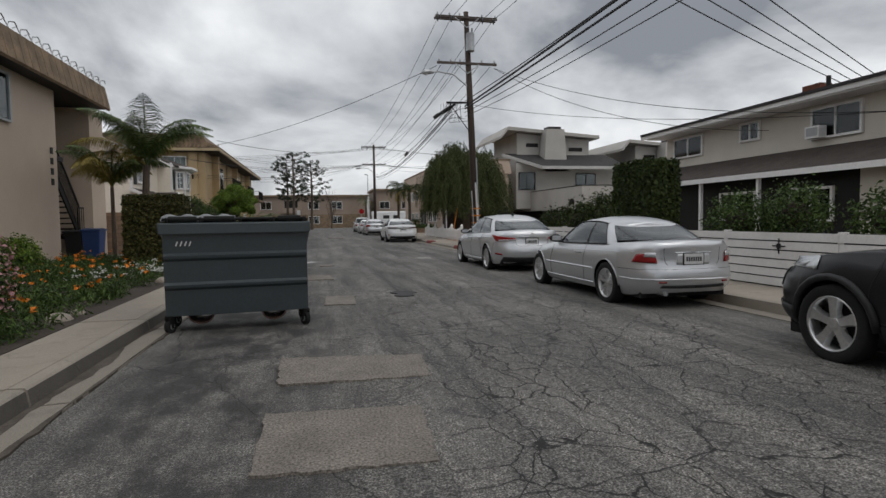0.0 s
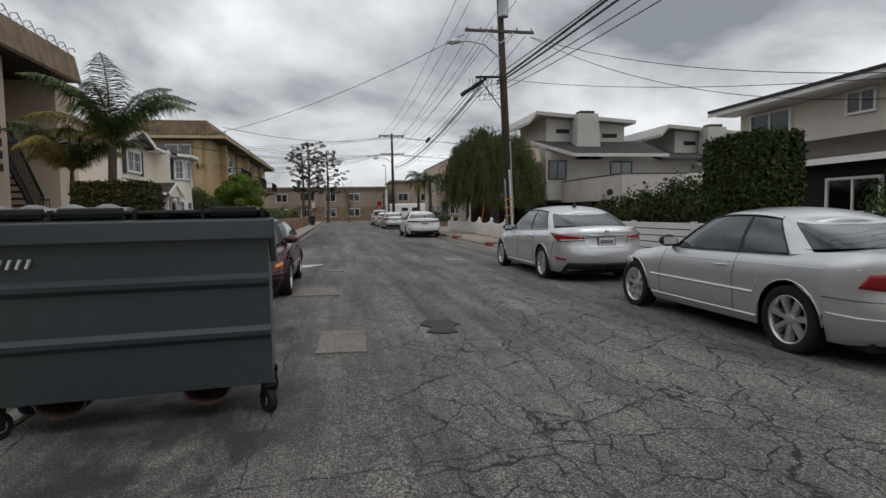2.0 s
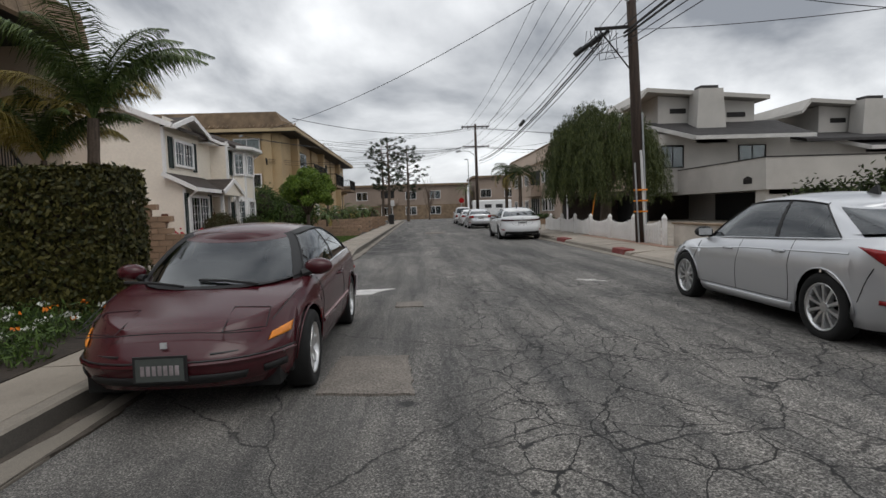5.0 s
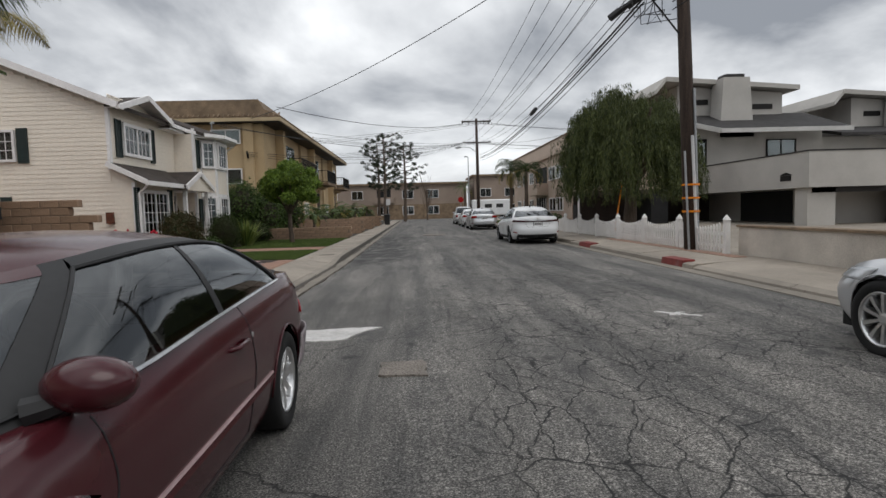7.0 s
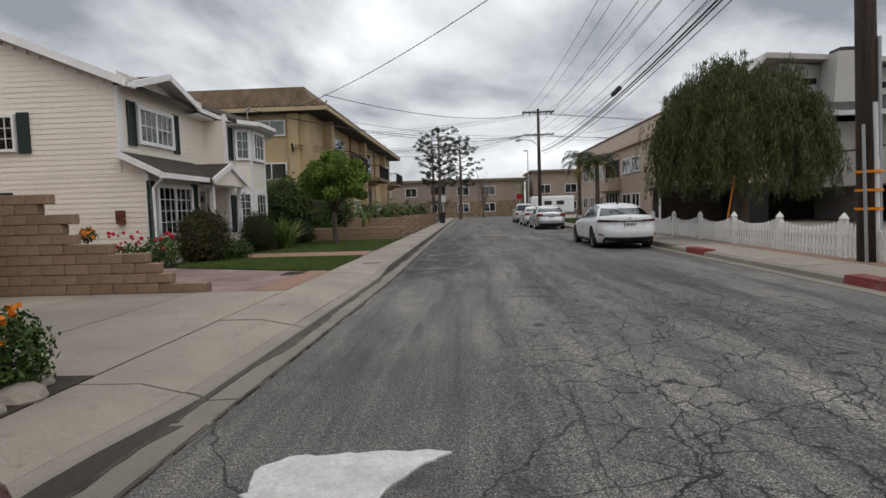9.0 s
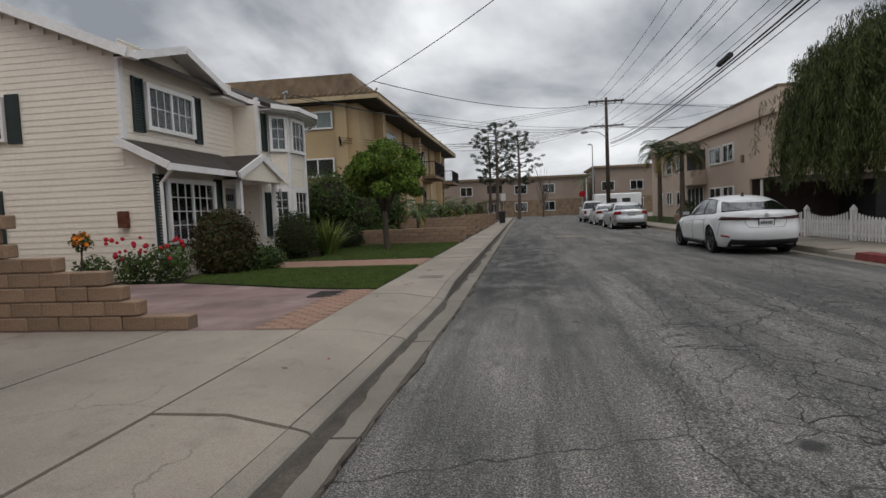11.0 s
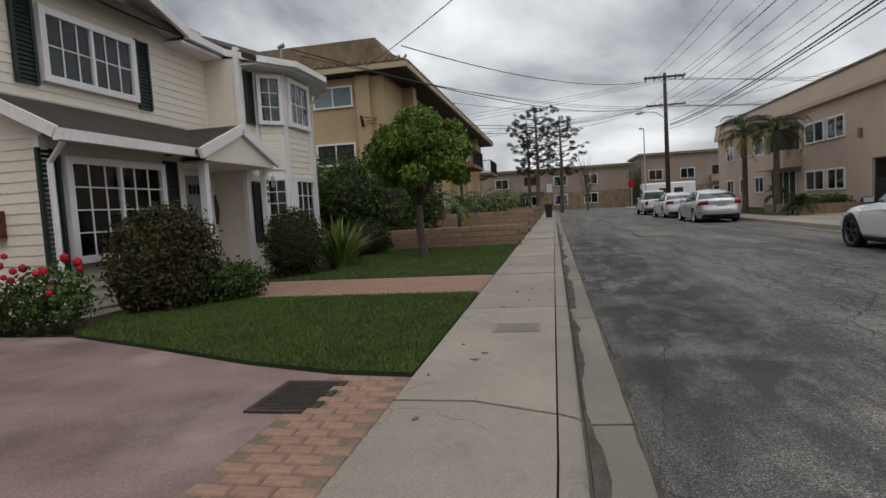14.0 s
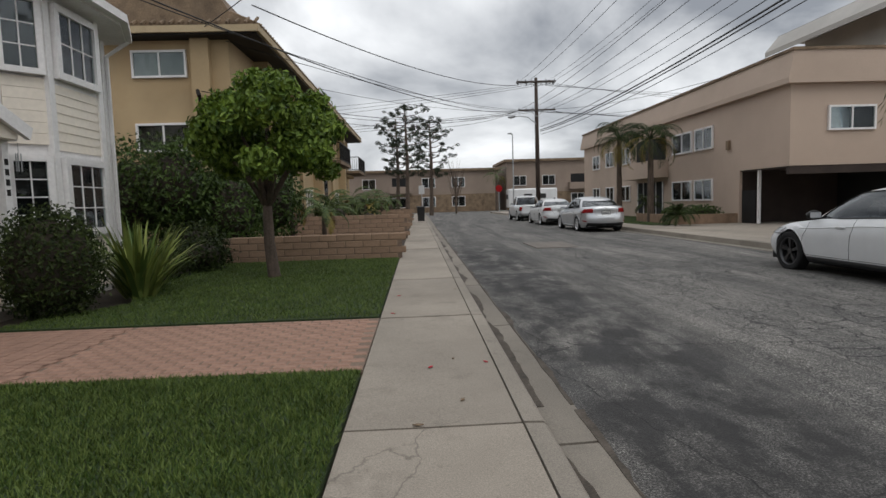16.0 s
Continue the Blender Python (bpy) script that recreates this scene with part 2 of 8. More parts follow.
SIDING = plain("cream lap siding", (0.84, 0.765, 0.66), 0.65, vary=0.05, coarse=0.8, fine=14, bump=0.05, dirt=(0.74, 0.67, 0.58))
TRIM = plain("white painted trim", (0.84, 0.82, 0.81), 0.5, vary=0.08, coarse=2, fine=20, bump=0.05)
SHINGLE = plain("brown roof shingle", (0.055, 0.042, 0.035), 0.9, vary=0.4, coarse=3, fine=40, bump=0.6)
GREEN_SHUTTER = plain("dark green shutter", (0.012, 0.028, 0.026), 0.5, vary=0.3)
GLASS = glass("window glass", (0.75, 0.8, 0.8))
# near-black colour that stands in for the shade of interiors and openings
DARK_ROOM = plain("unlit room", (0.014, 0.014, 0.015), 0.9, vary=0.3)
CURTAIN = plain("pale curtain", (0.55, 0.53, 0.5), 0.9, vary=0.2, coarse=6, stretch=(1, 6, 0.3))
DOOR_GREY = plain("grey door paint", (0.3, 0.3, 0.32), 0.5, vary=0.1)
YELLOW = plain("ochre stucco", (0.5, 0.37, 0.215), 0.9, vary=0.16, coarse=0.5, fine=45, bump=0.4, dirt=(0.4, 0.27, 0.14))
YELLOW_TRIM = plain("pale ochre fascia", (0.5, 0.39, 0.24), 0.7, vary=0.2)
TILE_ROOF = plain("tan roof tile", (0.24, 0.17, 0.11), 0.9, vary=0.4, coarse=2, fine=20, bump=0.6, dirt=(0.12, 0.09, 0.065))
# ironwork and fittings; also painted-in shade on soffits, a ceiling and a porch wall
IRON_AND_SHADE = plain("dark iron", (0.014, 0.013, 0.0125), 0.6, 0.4, vary=0.3)
BEIGE = plain("beige stucco", (0.55, 0.45, 0.36), 0.9, vary=0.1, coarse=0.4, fine=45, bump=0.35, dirt=(0.45, 0.36, 0.28))
PINKISH = plain("pink-beige stucco", (0.52, 0.405, 0.325), 0.9, vary=0.1, coarse=0.4, fine=45, bump=0.35, dirt=(0.43, 0.34, 0.27))
FASCIA_GREY = plain("pale grey fascia paint", (0.5, 0.49, 0.47), 0.6, vary=0.15, coarse=2)
# brown of the carport beam; also darkens carport recesses by colour
DARK_BROWN = plain("dark brown paint and carport shade", (0.045, 0.03, 0.024), 0.8, vary=0.3)
FAR_TAN = plain("brownish tan stucco", (0.3, 0.235, 0.19), 0.9, vary=0.15, coarse=0.3, fine=30, bump=0.3, dirt=(0.2, 0.15, 0.12))
GREY_STUCCO = plain("light grey stucco", (0.46, 0.44, 0.41), 0.9, vary=0.12, coarse=0.5, fine=45, bump=0.35, dirt=(0.34, 0.32, 0.3))
HOUSE_B = plain("warm grey stucco", (0.66, 0.61, 0.54), 0.9, vary=0.1, coarse=0.5, fine=45, bump=0.3)
DARK_ROOF = plain("dark composition roof", (0.045, 0.042, 0.042), 0.9, vary=0.4, coarse=2, fine=30, bump=0.5)
STAINED = plain("stained pale stucco", (0.55, 0.5, 0.44), 0.9, vary=0.25, coarse=1.2, fine=40, bump=0.4, dirt=(0.3, 0.25, 0.2))
FENCE_WHITE = plain("white fence paint", (0.75, 0.73, 0.71), 0.55, vary=0.08, coarse=2, fine=18, dirt=(0.6, 0.57, 0.53))
POLE_WOOD = plain("creosoted pole wood", (0.065, 0.045, 0.035), 0.9, vary=0.45, coarse=3, fine=30, bump=0.6, stretch=(6, 6, 0.4))
POLE_GREY = plain("weathered arm wood", (0.11, 0.09, 0.08), 0.9, vary=0.4)
STEEL = plain("galvanised steel", (0.42, 0.43, 0.44), 0.5, 0.7, vary=0.2)
RUBBER = plain("black rubber", (0.009, 0.009, 0.009), 0.9, vary=0.3)
WIRE = plain("black cable", (0.012, 0.012, 0.013), 0.6, vary=0.2, bump=0)
RED_KERB = plain("red kerb paint", (0.22, 0.035, 0.03), 0.8, vary=0.4, coarse=5, dirt=(0.2, 0.14, 0.13))
BARK = plain("grey-brown bark", (0.115, 0.085, 0.065), 0.95, vary=0.45, coarse=4, fine=30, bump=0.9, stretch=(3, 3, 0.6))
DUMPSTER = plain("slate-green dumpster paint", (0.034, 0.047, 0.053), 0.45, vary=0.16, coarse=1.5, fine=25, bump=0.06, dirt=(0.024, 0.03, 0.033))
DUMPSTER.node_tree.nodes["Principled BSDF"].inputs["Coat Weight"].default_value = 0.5
DUMPSTER.node_tree.nodes["Principled BSDF"].inputs["Coat Roughness"].default_value = 0.25
GRATE = plain("dark brown cast iron", (0.055, 0.042, 0.035), 0.8, 0.2, vary=0.4, coarse=8)
DULL_RUST = plain("dull rusted steel", (0.06, 0.03, 0.022), 0.85, 0.3, vary=0.5, coarse=8)
RUST = plain("rusty steel", (0.16, 0.055, 0.03), 0.85, 0.2, vary=0.5, coarse=8)
LEAF_DARK = island("dark hedge leaf", (0.01, 0.02, 0.004), (0.06, 0.085, 0.018), 0.65)
LEAF_HEDGE = island("olive hedge leaf", (0.014, 0.02, 0.004), (0.095, 0.085, 0.02), 0.6)
LEAF_MID = island("garden leaf", (0.016, 0.034, 0.007), (0.1, 0.16, 0.035), 0.5)
LEAF_LIGHT = island("fresh leaf", (0.04, 0.085, 0.01), (0.2, 0.29, 0.04), 0.5)
LEAF_WILLOW = island("willow leaf", (0.02, 0.034, 0.01), (0.115, 0.135, 0.038), 0.55)
LEAF_PALM = island("palm leaflet", (0.03, 0.06, 0.016), (0.15, 0.2, 0.06), 0.45)
LEAF_PALM_DRY = island("dry palm leaflet", (0.19, 0.145, 0.03), (0.38, 0.3, 0.08), 0.6)
LEAF_PINE = island("pine needles", (0.012, 0.022, 0.011), (0.045, 0.065, 0.03), 0.6)
LEAF_RED = island("red-tipped leaf", (0.022, 0.05, 0.012), (0.1, 0.058, 0.024), 0.5)
LEAF_YUCCA = island("strap leaf", (0.06, 0.12, 0.025), (0.34, 0.38, 0.1), 0.45)
PETAL_ORANGE = island("orange petal", (0.65, 0.16, 0.01), (0.85, 0.28, 0.02), 0.5)
PETAL_RED = island("red petal", (0.4, 0.008, 0.02), (0.6, 0.03, 0.06), 0.5)
PETAL_WHITE = island("white petal", (0.6, 0.6, 0.55), (0.8, 0.8, 0.76), 0.5)
PETAL_PINK = island("pink petal", (0.45, 0.2, 0.22), (0.65, 0.42, 0.42), 0.5)


# ---- building blocks ----
def box(bm, x0, y0, z0, x1, y1, z1):
    vs = [bm.verts.new(p) for p in ((x0, y0, z0), (x1, y0, z0), (x1, y1, z0), (x0, y1, z0), (x0, y0, z1), (x1, y0, z1), (x1, y1, z1), (x0, y1, z1))]
    for f in ((3, 2, 1, 0), (4, 5, 6, 7), (0, 1, 5, 4), (1, 2, 6, 5), (2, 3, 7, 6), (3, 0, 4, 7)):
        bm.faces.new([vs[i] for i in f])
    return bm


def tube(bm, pts, radii, n=8, caps=True):
    """A round bar through the points; radii: one or one each."""
    pts = [Vector(p) for p in pts]
    if isinstance(radii, (int, float)):
        radii = [radii] * len(pts)
    rings = []
    for i, p in enumerate(pts):
        d = (pts[min(i + 1, len(pts) - 1)] - pts[max(i - 1, 0)]).normalized()
        a = d.orthogonal().normalized() if i == 0 else (rings_a - d * rings_a.dot(d)).normalized()
        rings_a = a
        b = d.cross(a)
        rings.append([bm.verts.new(p + radii[i] * (math.cos(2 * math.pi * k / n) * a + math.sin(2 * math.pi * k / n) * b)) for k in range(n)])
    for r, s in zip(rings, rings[1:]):
        for k in range(n):
            bm.faces.new((r[k], r[(k + 1) % n], s[(k + 1) % n], s[k]))
    if caps:
        bm.faces.new(rings[0][::-1])
        bm.faces.new(rings[-1])
    return bm


def prism(bm, outline, a, b, axis="y"):
    """A flat outline swept from a to b along an axis. Outline pairs: (x, z) for y, (y, z) for x, (x, y) for z."""
    def at(p, v):
        return {"y": (p[0], v, p[1]), "x": (v, p[0], p[1]), "z": (p[0], p[1], v)}[axis]
    r0 = [bm.verts.new(at(p, a)) for p in outline]
    r1 = [bm.verts.new(at(p, b)) for p in outline]
    n = len(outline)
    for i in range(n):
        bm.faces.new((r0[i], r0[(i + 1) % n], r1[(i + 1) % n], r1[i]))
    bm.faces.new(r0[::-1])
    bm.faces.new(r1)
    return bm


def sheet(bm, pts):
    bm.faces.new([bm.verts.new(p) for p in pts])
    return bm


def B():
    return bmesh.new()


def part(name, bm, material, parent=None, label="", smooth=False, kind=""):
    me = bpy.data.meshes.new(name)
    bmesh.ops.recalc_face_normals(bm, faces=bm.faces)
    if smooth:
        for f in bm.faces:
            f.smooth = True
    bm.to_mesh(me)
    bm.free()
    me.materials.append(material)
    ob = new(name, me)
    ob.parent = parent
    if label or kind:
        tagged(ob, label, kind=kind)
    return ob


def raw(name, verts, faces, material, parent=None, label="", kind=""):
    me = bpy.data.meshes.new(name)
    me.from_pydata(verts, [], faces)
    me.materials.append(material)
    ob = new(name, me)
    ob.parent = parent
    if label or kind:
        tagged(ob, label, kind=kind)
    return ob


def bevel(ob, width=0.02, segments=2):
    m = ob.modifiers.new("bevel", "BEVEL")
    m.width, m.segments, m.limit_method = width, segments, "ANGLE"
    return ob


def thing(name, label, category, m=None, group="", kind=""):
    e = new(name)
    e.empty_display_size = 0.1
    if m is not None:
        e.matrix_basis = m
    return tagged(e, label, category, group, kind)


def structure(name, bm, material, label, category):
    return tagged(part(name, bm, material), label, category, kind="structure")


def again(mesh, name, loc, parent, rz=0.0, scale=(1, 1, 1)):
    """One more piece on a shared mesh."""
    ob = new(name, mesh)
    ob.parent, ob.location, ob.scale = parent, loc, scale
    ob.rotation_euler = (0, 0, rz)
    return ob


def window(parent, wall, u0, u1, z0, z1, axis="x", out=1, cols=2, rows=1, frame_w=0.07, behind=DARK_ROOM, frame_mat=TRIM, depth=0.09, bars=0.0, name="window"):
    """A window in a wall at x = wall (axis x) or y = wall (axis y), that looks towards out."""
    def bx(bm, ua, ub, za, zb, d0, d1):
        d0, d1 = sorted((wall + out * d0, wall + out * d1))
        if axis == "x":
            box(bm, d0, ua, za, d1, ub, zb)
        else:
            box(bm, ua, d0, za, ub, d1, zb)
        return bm
    f = B()
    for ua, ub, za, zb in ((u0, u1, z1 - frame_w, z1), (u0, u1, z0, z0 + frame_w), (u0, u0 + frame_w, z0 + frame_w, z1 - frame_w), (u1 - frame_w, u1, z0 + frame_w, z1 - frame_w)):
        bx(f, ua, ub, za, zb, 0.003, depth)
    w = part(name, f, frame_mat, parent)
    inner = (u0 + frame_w, u1 - frame_w, z0 + frame_w, z1 - frame_w)
    wid = (inner[1] - inner[0]) / cols
    # thin sheet behind the glass: a curtain, else painted as dark as an unlit room
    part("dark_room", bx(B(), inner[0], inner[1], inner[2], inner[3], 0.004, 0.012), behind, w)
    for c in range(cols):
        a, b = inner[0] + c * wid, inner[0] + (c + 1) * wid
        pane = part("pane", bx(B(), a, b, inner[2], inner[3], 0.04, 0.046), GLASS, w)
        pane.visible_shadow = False
        if c:
            part("mullion", bx(B(), a - 0.025, a + 0.025, inner[2], inner[3], 0.03, depth - 0.01), frame_mat, w)
    if bars:
        n = max(2, round(wid / bars))
        m = max(2, round((inner[3] - inner[2]) / (bars * 1.15)))
        g = B()
        for c in range(cols):
            a = inner[0] + c * wid
            for k in range(1, n):
                bx(g, a + wid * k / n - 0.009, a + wid * k / n + 0.009, inner[2], inner[3], 0.047, 0.062)
        for k in range(1, m):
            z = inner[2] + (inner[3] - inner[2]) * k / m
            bx(g, inner[0], inner[1], z - 0.009, z + 0.009, 0.048, 0.06)
        part("muntin_grid", g, frame_mat, w)
    return w


def shutter(parent, wall, u0, u1, z0, z1):
    s = B()
    box(s, wall + 0.003, u0, z0, wall + 0.02, u1, z1)
    for a, b in ((u0, u0 + 0.05), (u1 - 0.05, u1)):
        box(s, wall + 0.021, a, z0, wall + 0.05, b, z1)
    n = int((z1 - z0) / 0.06)
    for k in range(n):
        z = z0 + (z1 - z0) * k / n
        prism(s, [(wall + 0.021, z), (wall + 0.045, z + 0.005), (wall + 0.021, z + 0.05)], u0 + 0.051, u1 - 0.051, "y")
    return part("shutter", s, GREEN_SHUTTER, parent, "dark green louvred shutter")


def leaves(name, blobs, count, size, material, parent=None, seed=1, droop=0.0, shell=0.55, aspect=2.0, label="", flat_bottom=None):
    """Many small leaves over lumps (x, y, z, rx, ry, rz), as one mesh."""
    rng = np.random.default_rng(seed)
    weights = np.array([b[3] * b[4] + b[4] * b[5] + b[3] * b[5] for b in blobs])
    pick = rng.choice(len(blobs), count, p=weights / weights.sum())
    bl = np.array(blobs)[pick]
    d = rng.normal(size=(count, 3))
    d /= np.linalg.norm(d, axis=1)[:, None]
    r = shell + (1 - shell) * rng.random(count) ** 0.6
    r *= 1 + 0.12 * rng.normal(size=count)
    c = bl[:, :3] + d * r[:, None] * bl[:, 3:6]
    if flat_bottom is not None:
        c[:, 2] = np.maximum(c[:, 2], flat_bottom + 0.05 * rng.random(count))
    nrm = d + 0.7 * rng.normal(size=(count, 3))
    nrm /= np.linalg.norm(nrm, axis=1)[:, None]
    t = np.cross(nrm, rng.normal(size=(count, 3)))
    t[:, 2] -= droop
    t /= np.linalg.norm(t, axis=1)[:, None]
    s = np.cross(nrm, t)
    s /= np.linalg.norm(s, axis=1)[:, None] + 1e-9
    ln = size * (0.6 + 0.8 * rng.random(count))
    w = ln / aspect
    fold = nrm * (w * 0.25)[:, None]
    v = np.stack([c - t * (ln / 2)[:, None], c + s * (w / 2)[:, None] + fold, c + t * (ln / 2)[:, None], c - s * (w / 2)[:, None] + fold], 1).reshape(-1, 3)
    f = np.arange(4 * count).reshape(-1, 4)
    return raw(name, v.tolist(), f.tolist(), material, parent, label)


def cuboid_leaves(name, lo, hi, count, size, material, parent, seed=1, round_=0.25):
    """Leaves over a clipped box-shaped hedge with soft corners."""
    rng = np.random.default_rng(seed)
    lo, hi = np.array(lo), np.array(hi)
    mid, half = (lo + hi) / 2, (hi - lo) / 2
    area = np.array([half[1] * half[2], half[0] * half[2], half[0] * half[1]])
    ax = rng.choice(3, count, p=area / area.sum())
    p = rng.uniform(-1, 1, (count, 3))
    p[np.arange(count), ax] = np.sign(rng.normal(size=count)) * (1 - 0.14 * rng.random(count) ** 2)
    n4 = (np.abs(p) ** 6).sum(1) ** (1 / 6)
    p = p * (1 - round_ + round_ / n4)[:, None]
    c = mid + p * half * (1 + 0.025 * rng.normal(size=(count, 1)))
    d = np.zeros((count, 3))
    d[np.arange(count), ax] = np.sign(p[np.arange(count), ax])
    nrm = d + 0.55 * rng.normal(size=(count, 3))
    nrm /= np.linalg.norm(nrm, axis=1)[:, None]
    t = np.cross(nrm, rng.normal(size=(count, 3)))
    t /= np.linalg.norm(t, axis=1)[:, None]
    s = np.cross(nrm, t)
    ln = size * (0.6 + 0.8 * rng.random(count))
    v = np.stack([c - t * (ln / 2)[:, None], c + s * (ln / 4)[:, None], c + t * (ln / 2)[:, None], c - s * (ln / 4)[:, None]], 1).reshape(-1, 3)
    return raw(name, v.tolist(), np.arange(4 * count).reshape(-1, 4).tolist(), material, parent)


def tree_limbs(bm, base, top, r, forks, seed):
    rng = random.Random(seed)
    base, top = Vector(base), Vector(top)
    mid = base.lerp(top, 0.5) + Vector((rng.uniform(-.06, .06), rng.uniform(-.06, .06), 0))
    tube(bm, [base, base.lerp(mid, 0.15), mid, top], [r * 1.35, r, r * 0.85, r * 0.7], 10)
    for f in forks:
        f = Vector(f)
        tube(bm, [top - Vector((0, 0, r)), top.lerp(f, 0.5) + Vector((0, 0, 0.12)), f], [r * 0.6, r * 0.4, r * 0.14], 6)


# ---- the street ----
def curb_x(y):
    """The face of the western kerb."""
    return -2.14 if y < 13 else (-2.14 + (y - 13) * 0.025 if y < 26.6 else -1.8)


FAR = 97.0
g = B()
for xa, xb, ya, yb in ((-600, 600, -300, -30), (-600, -40, -30, 700), (60, 600, -30, 700), (-40, 60, 110, 700), (-40, 60, -30, 110)):
    sheet(g, [(xa, ya, -0.03), (xb, ya, -0.03), (xb, yb, -0.03), (xa, yb, -0.03)])
bmesh.ops.remove_doubles(g, verts=g.verts, dist=0.001)
structure("ground", g, EARTH, "dry pale earth and paving round the street", "ground")
road = B()
ys = [-25 + 1.0 * k for k in range(int(FAR + 25) + 1)]
for ya, yb in zip(ys, ys[1:]):
    wob = [0.025 * noise.noise((3.0, y * 1.7, 0)) + 0.02 * noise.noise((9.0, y * 5, 0)) for y in (ya, yb)]
    xs = [(curb_x(ya) + 0.3 + wob[0], curb_x(yb) + 0.3 + wob[1]), (0, 0), (2, 2), (4, 4), (5.76, 5.76)]
    for (a0, a1), (b0, b1) in zip(xs, xs[1:]):
        crown = [0.028 if 1 < v < 5 else 0.0 for v in (a0, b0, b1, a1)]
        sheet(road, [(a0, ya, crown[0]), (b0, ya, crown[1]), (b1, yb, crown[2]), (a1, yb, crown[3])])
sheet(road, [(-40, FAR, 0), (60, FAR, 0), (60, 109, 0), (-40, 109, 0)])
bmesh.ops.remove_doubles(road, verts=road.verts, dist=0.002)
structure("road", road, ASPHALT, "worn cracked grey asphalt street with dark stains", "road")


def blob_patch(name, pts, z, material, label, seed, jag=0.03):
    """A thin irregular patch lying on the road."""
    rng = random.Random(seed)
    rim = []
    n = len(pts)
    for i in range(n):
        a, b = Vector(pts[i]), Vector(pts[(i + 1) % n])
        steps = max(3, int((b - a).length / 0.07))
        for k in range(steps):
            p = a.lerp(b, k / steps)
            rim.append((p.x + rng.uniform(-jag, jag), p.y + rng.uniform(-jag, jag)))
    return structure(name, prism(B(), rim, z - 0.02, z, "z"), material, label, "road patch")


blob_patch("patch_1", [(-0.39, 3.05), (0.63, 3.0), (0.68, 3.95), (-0.4, 4.03)], 0.018, PATCH, "pale square patch of coarse asphalt", 1, 0.015)
blob_patch("patch_2", [(-0.37, 4.74), (0.9, 4.68), (0.97, 5.45), (-0.38, 5.67)], 0.02, PATCH, "pale square patch of coarse asphalt", 2, 0.015)
blob_patch("patch_3", [(0.06, 9.1), (0.55, 9.05), (0.6, 10.05), (0.1, 10.12)], 0.022, PATCH, "pale square patch of coarse asphalt", 3, 0.012)
blob_patch("patch_4", [(1.28, 9.75), (1.45, 9.6), (1.62, 9.66), (1.6, 9.9), (1.72, 10.1), (1.62, 10.4), (1.5, 10.34), (1.34, 10.4), (1.26, 10.15), (1.36, 9.95)], 0.034, TAR, "dark tar patch on the road", 4, 0.018)
blob_patch("patch_5", [(-0.45, 13.15), (0.31, 13.05), (0.25, 14.2), (-0.4, 14.25)], 0.02, PATCH, "pale square patch of coarse asphalt", 5, 0.015)
blob_patch("patch_6", [(0.0, 17.0), (0.42, 16.95), (0.4, 17.42), (0.02, 17.4)], 0.02, PATCH, "small pale asphalt patch", 6, 0.02)
blob_patch("patch_7", [(0.8, 43.0), (2.0, 42.9), (2.05, 45.0), (0.8, 45.1)], 0.034, PATCH, "pale square patch of coarse asphalt", 7, 0.02)
blob_patch("spill_1", [(-1.1, 18.5), (-0.75, 18.37), (-0.45, 18.4), (-0.34, 18.62), (-0.22, 18.86), (-0.1, 19.0), (-0.35, 19.02), (-0.6, 18.98), (-0.9, 18.98), (-1.1, 18.85)], 0.012, WHITE_SPILL, "dried white paint spill on the asphalt", 8, 0.03)
blob_patch("spill_2", [(3.3, 19.2), (3.5, 19.02), (3.72, 18.82), (3.76, 18.86), (3.56, 19.06), (3.36, 19.24)], 0.034, WHITE_SPILL, "dried white paint streak on the asphalt", 9, 0.025)
blob_patch("spill_3", [(3.38, 18.95), (3.5, 18.93), (3.62, 19.1), (3.56, 19.14)], 0.037, WHITE_SPILL, "dried white paint streak on the asphalt", 10, 0.025)

# the western kerb, gutter and pavement, slab by slab
kerb_w = tagged(new("kerb_west"), "concrete kerb and gutter along the street", "kerb", kind="structure")
walk_w = tagged(new("pavement_west"), "pale concrete pavement with cut joints", "pavement", kind="structure")
SLAB = 3.05


def dip(y):
    """How far the kerb is dropped for the driveways, 0 to 1."""
    return max(0.0, min(1.0, (y - 18.6) / 1.3, (28.9 - y) / 1.5))


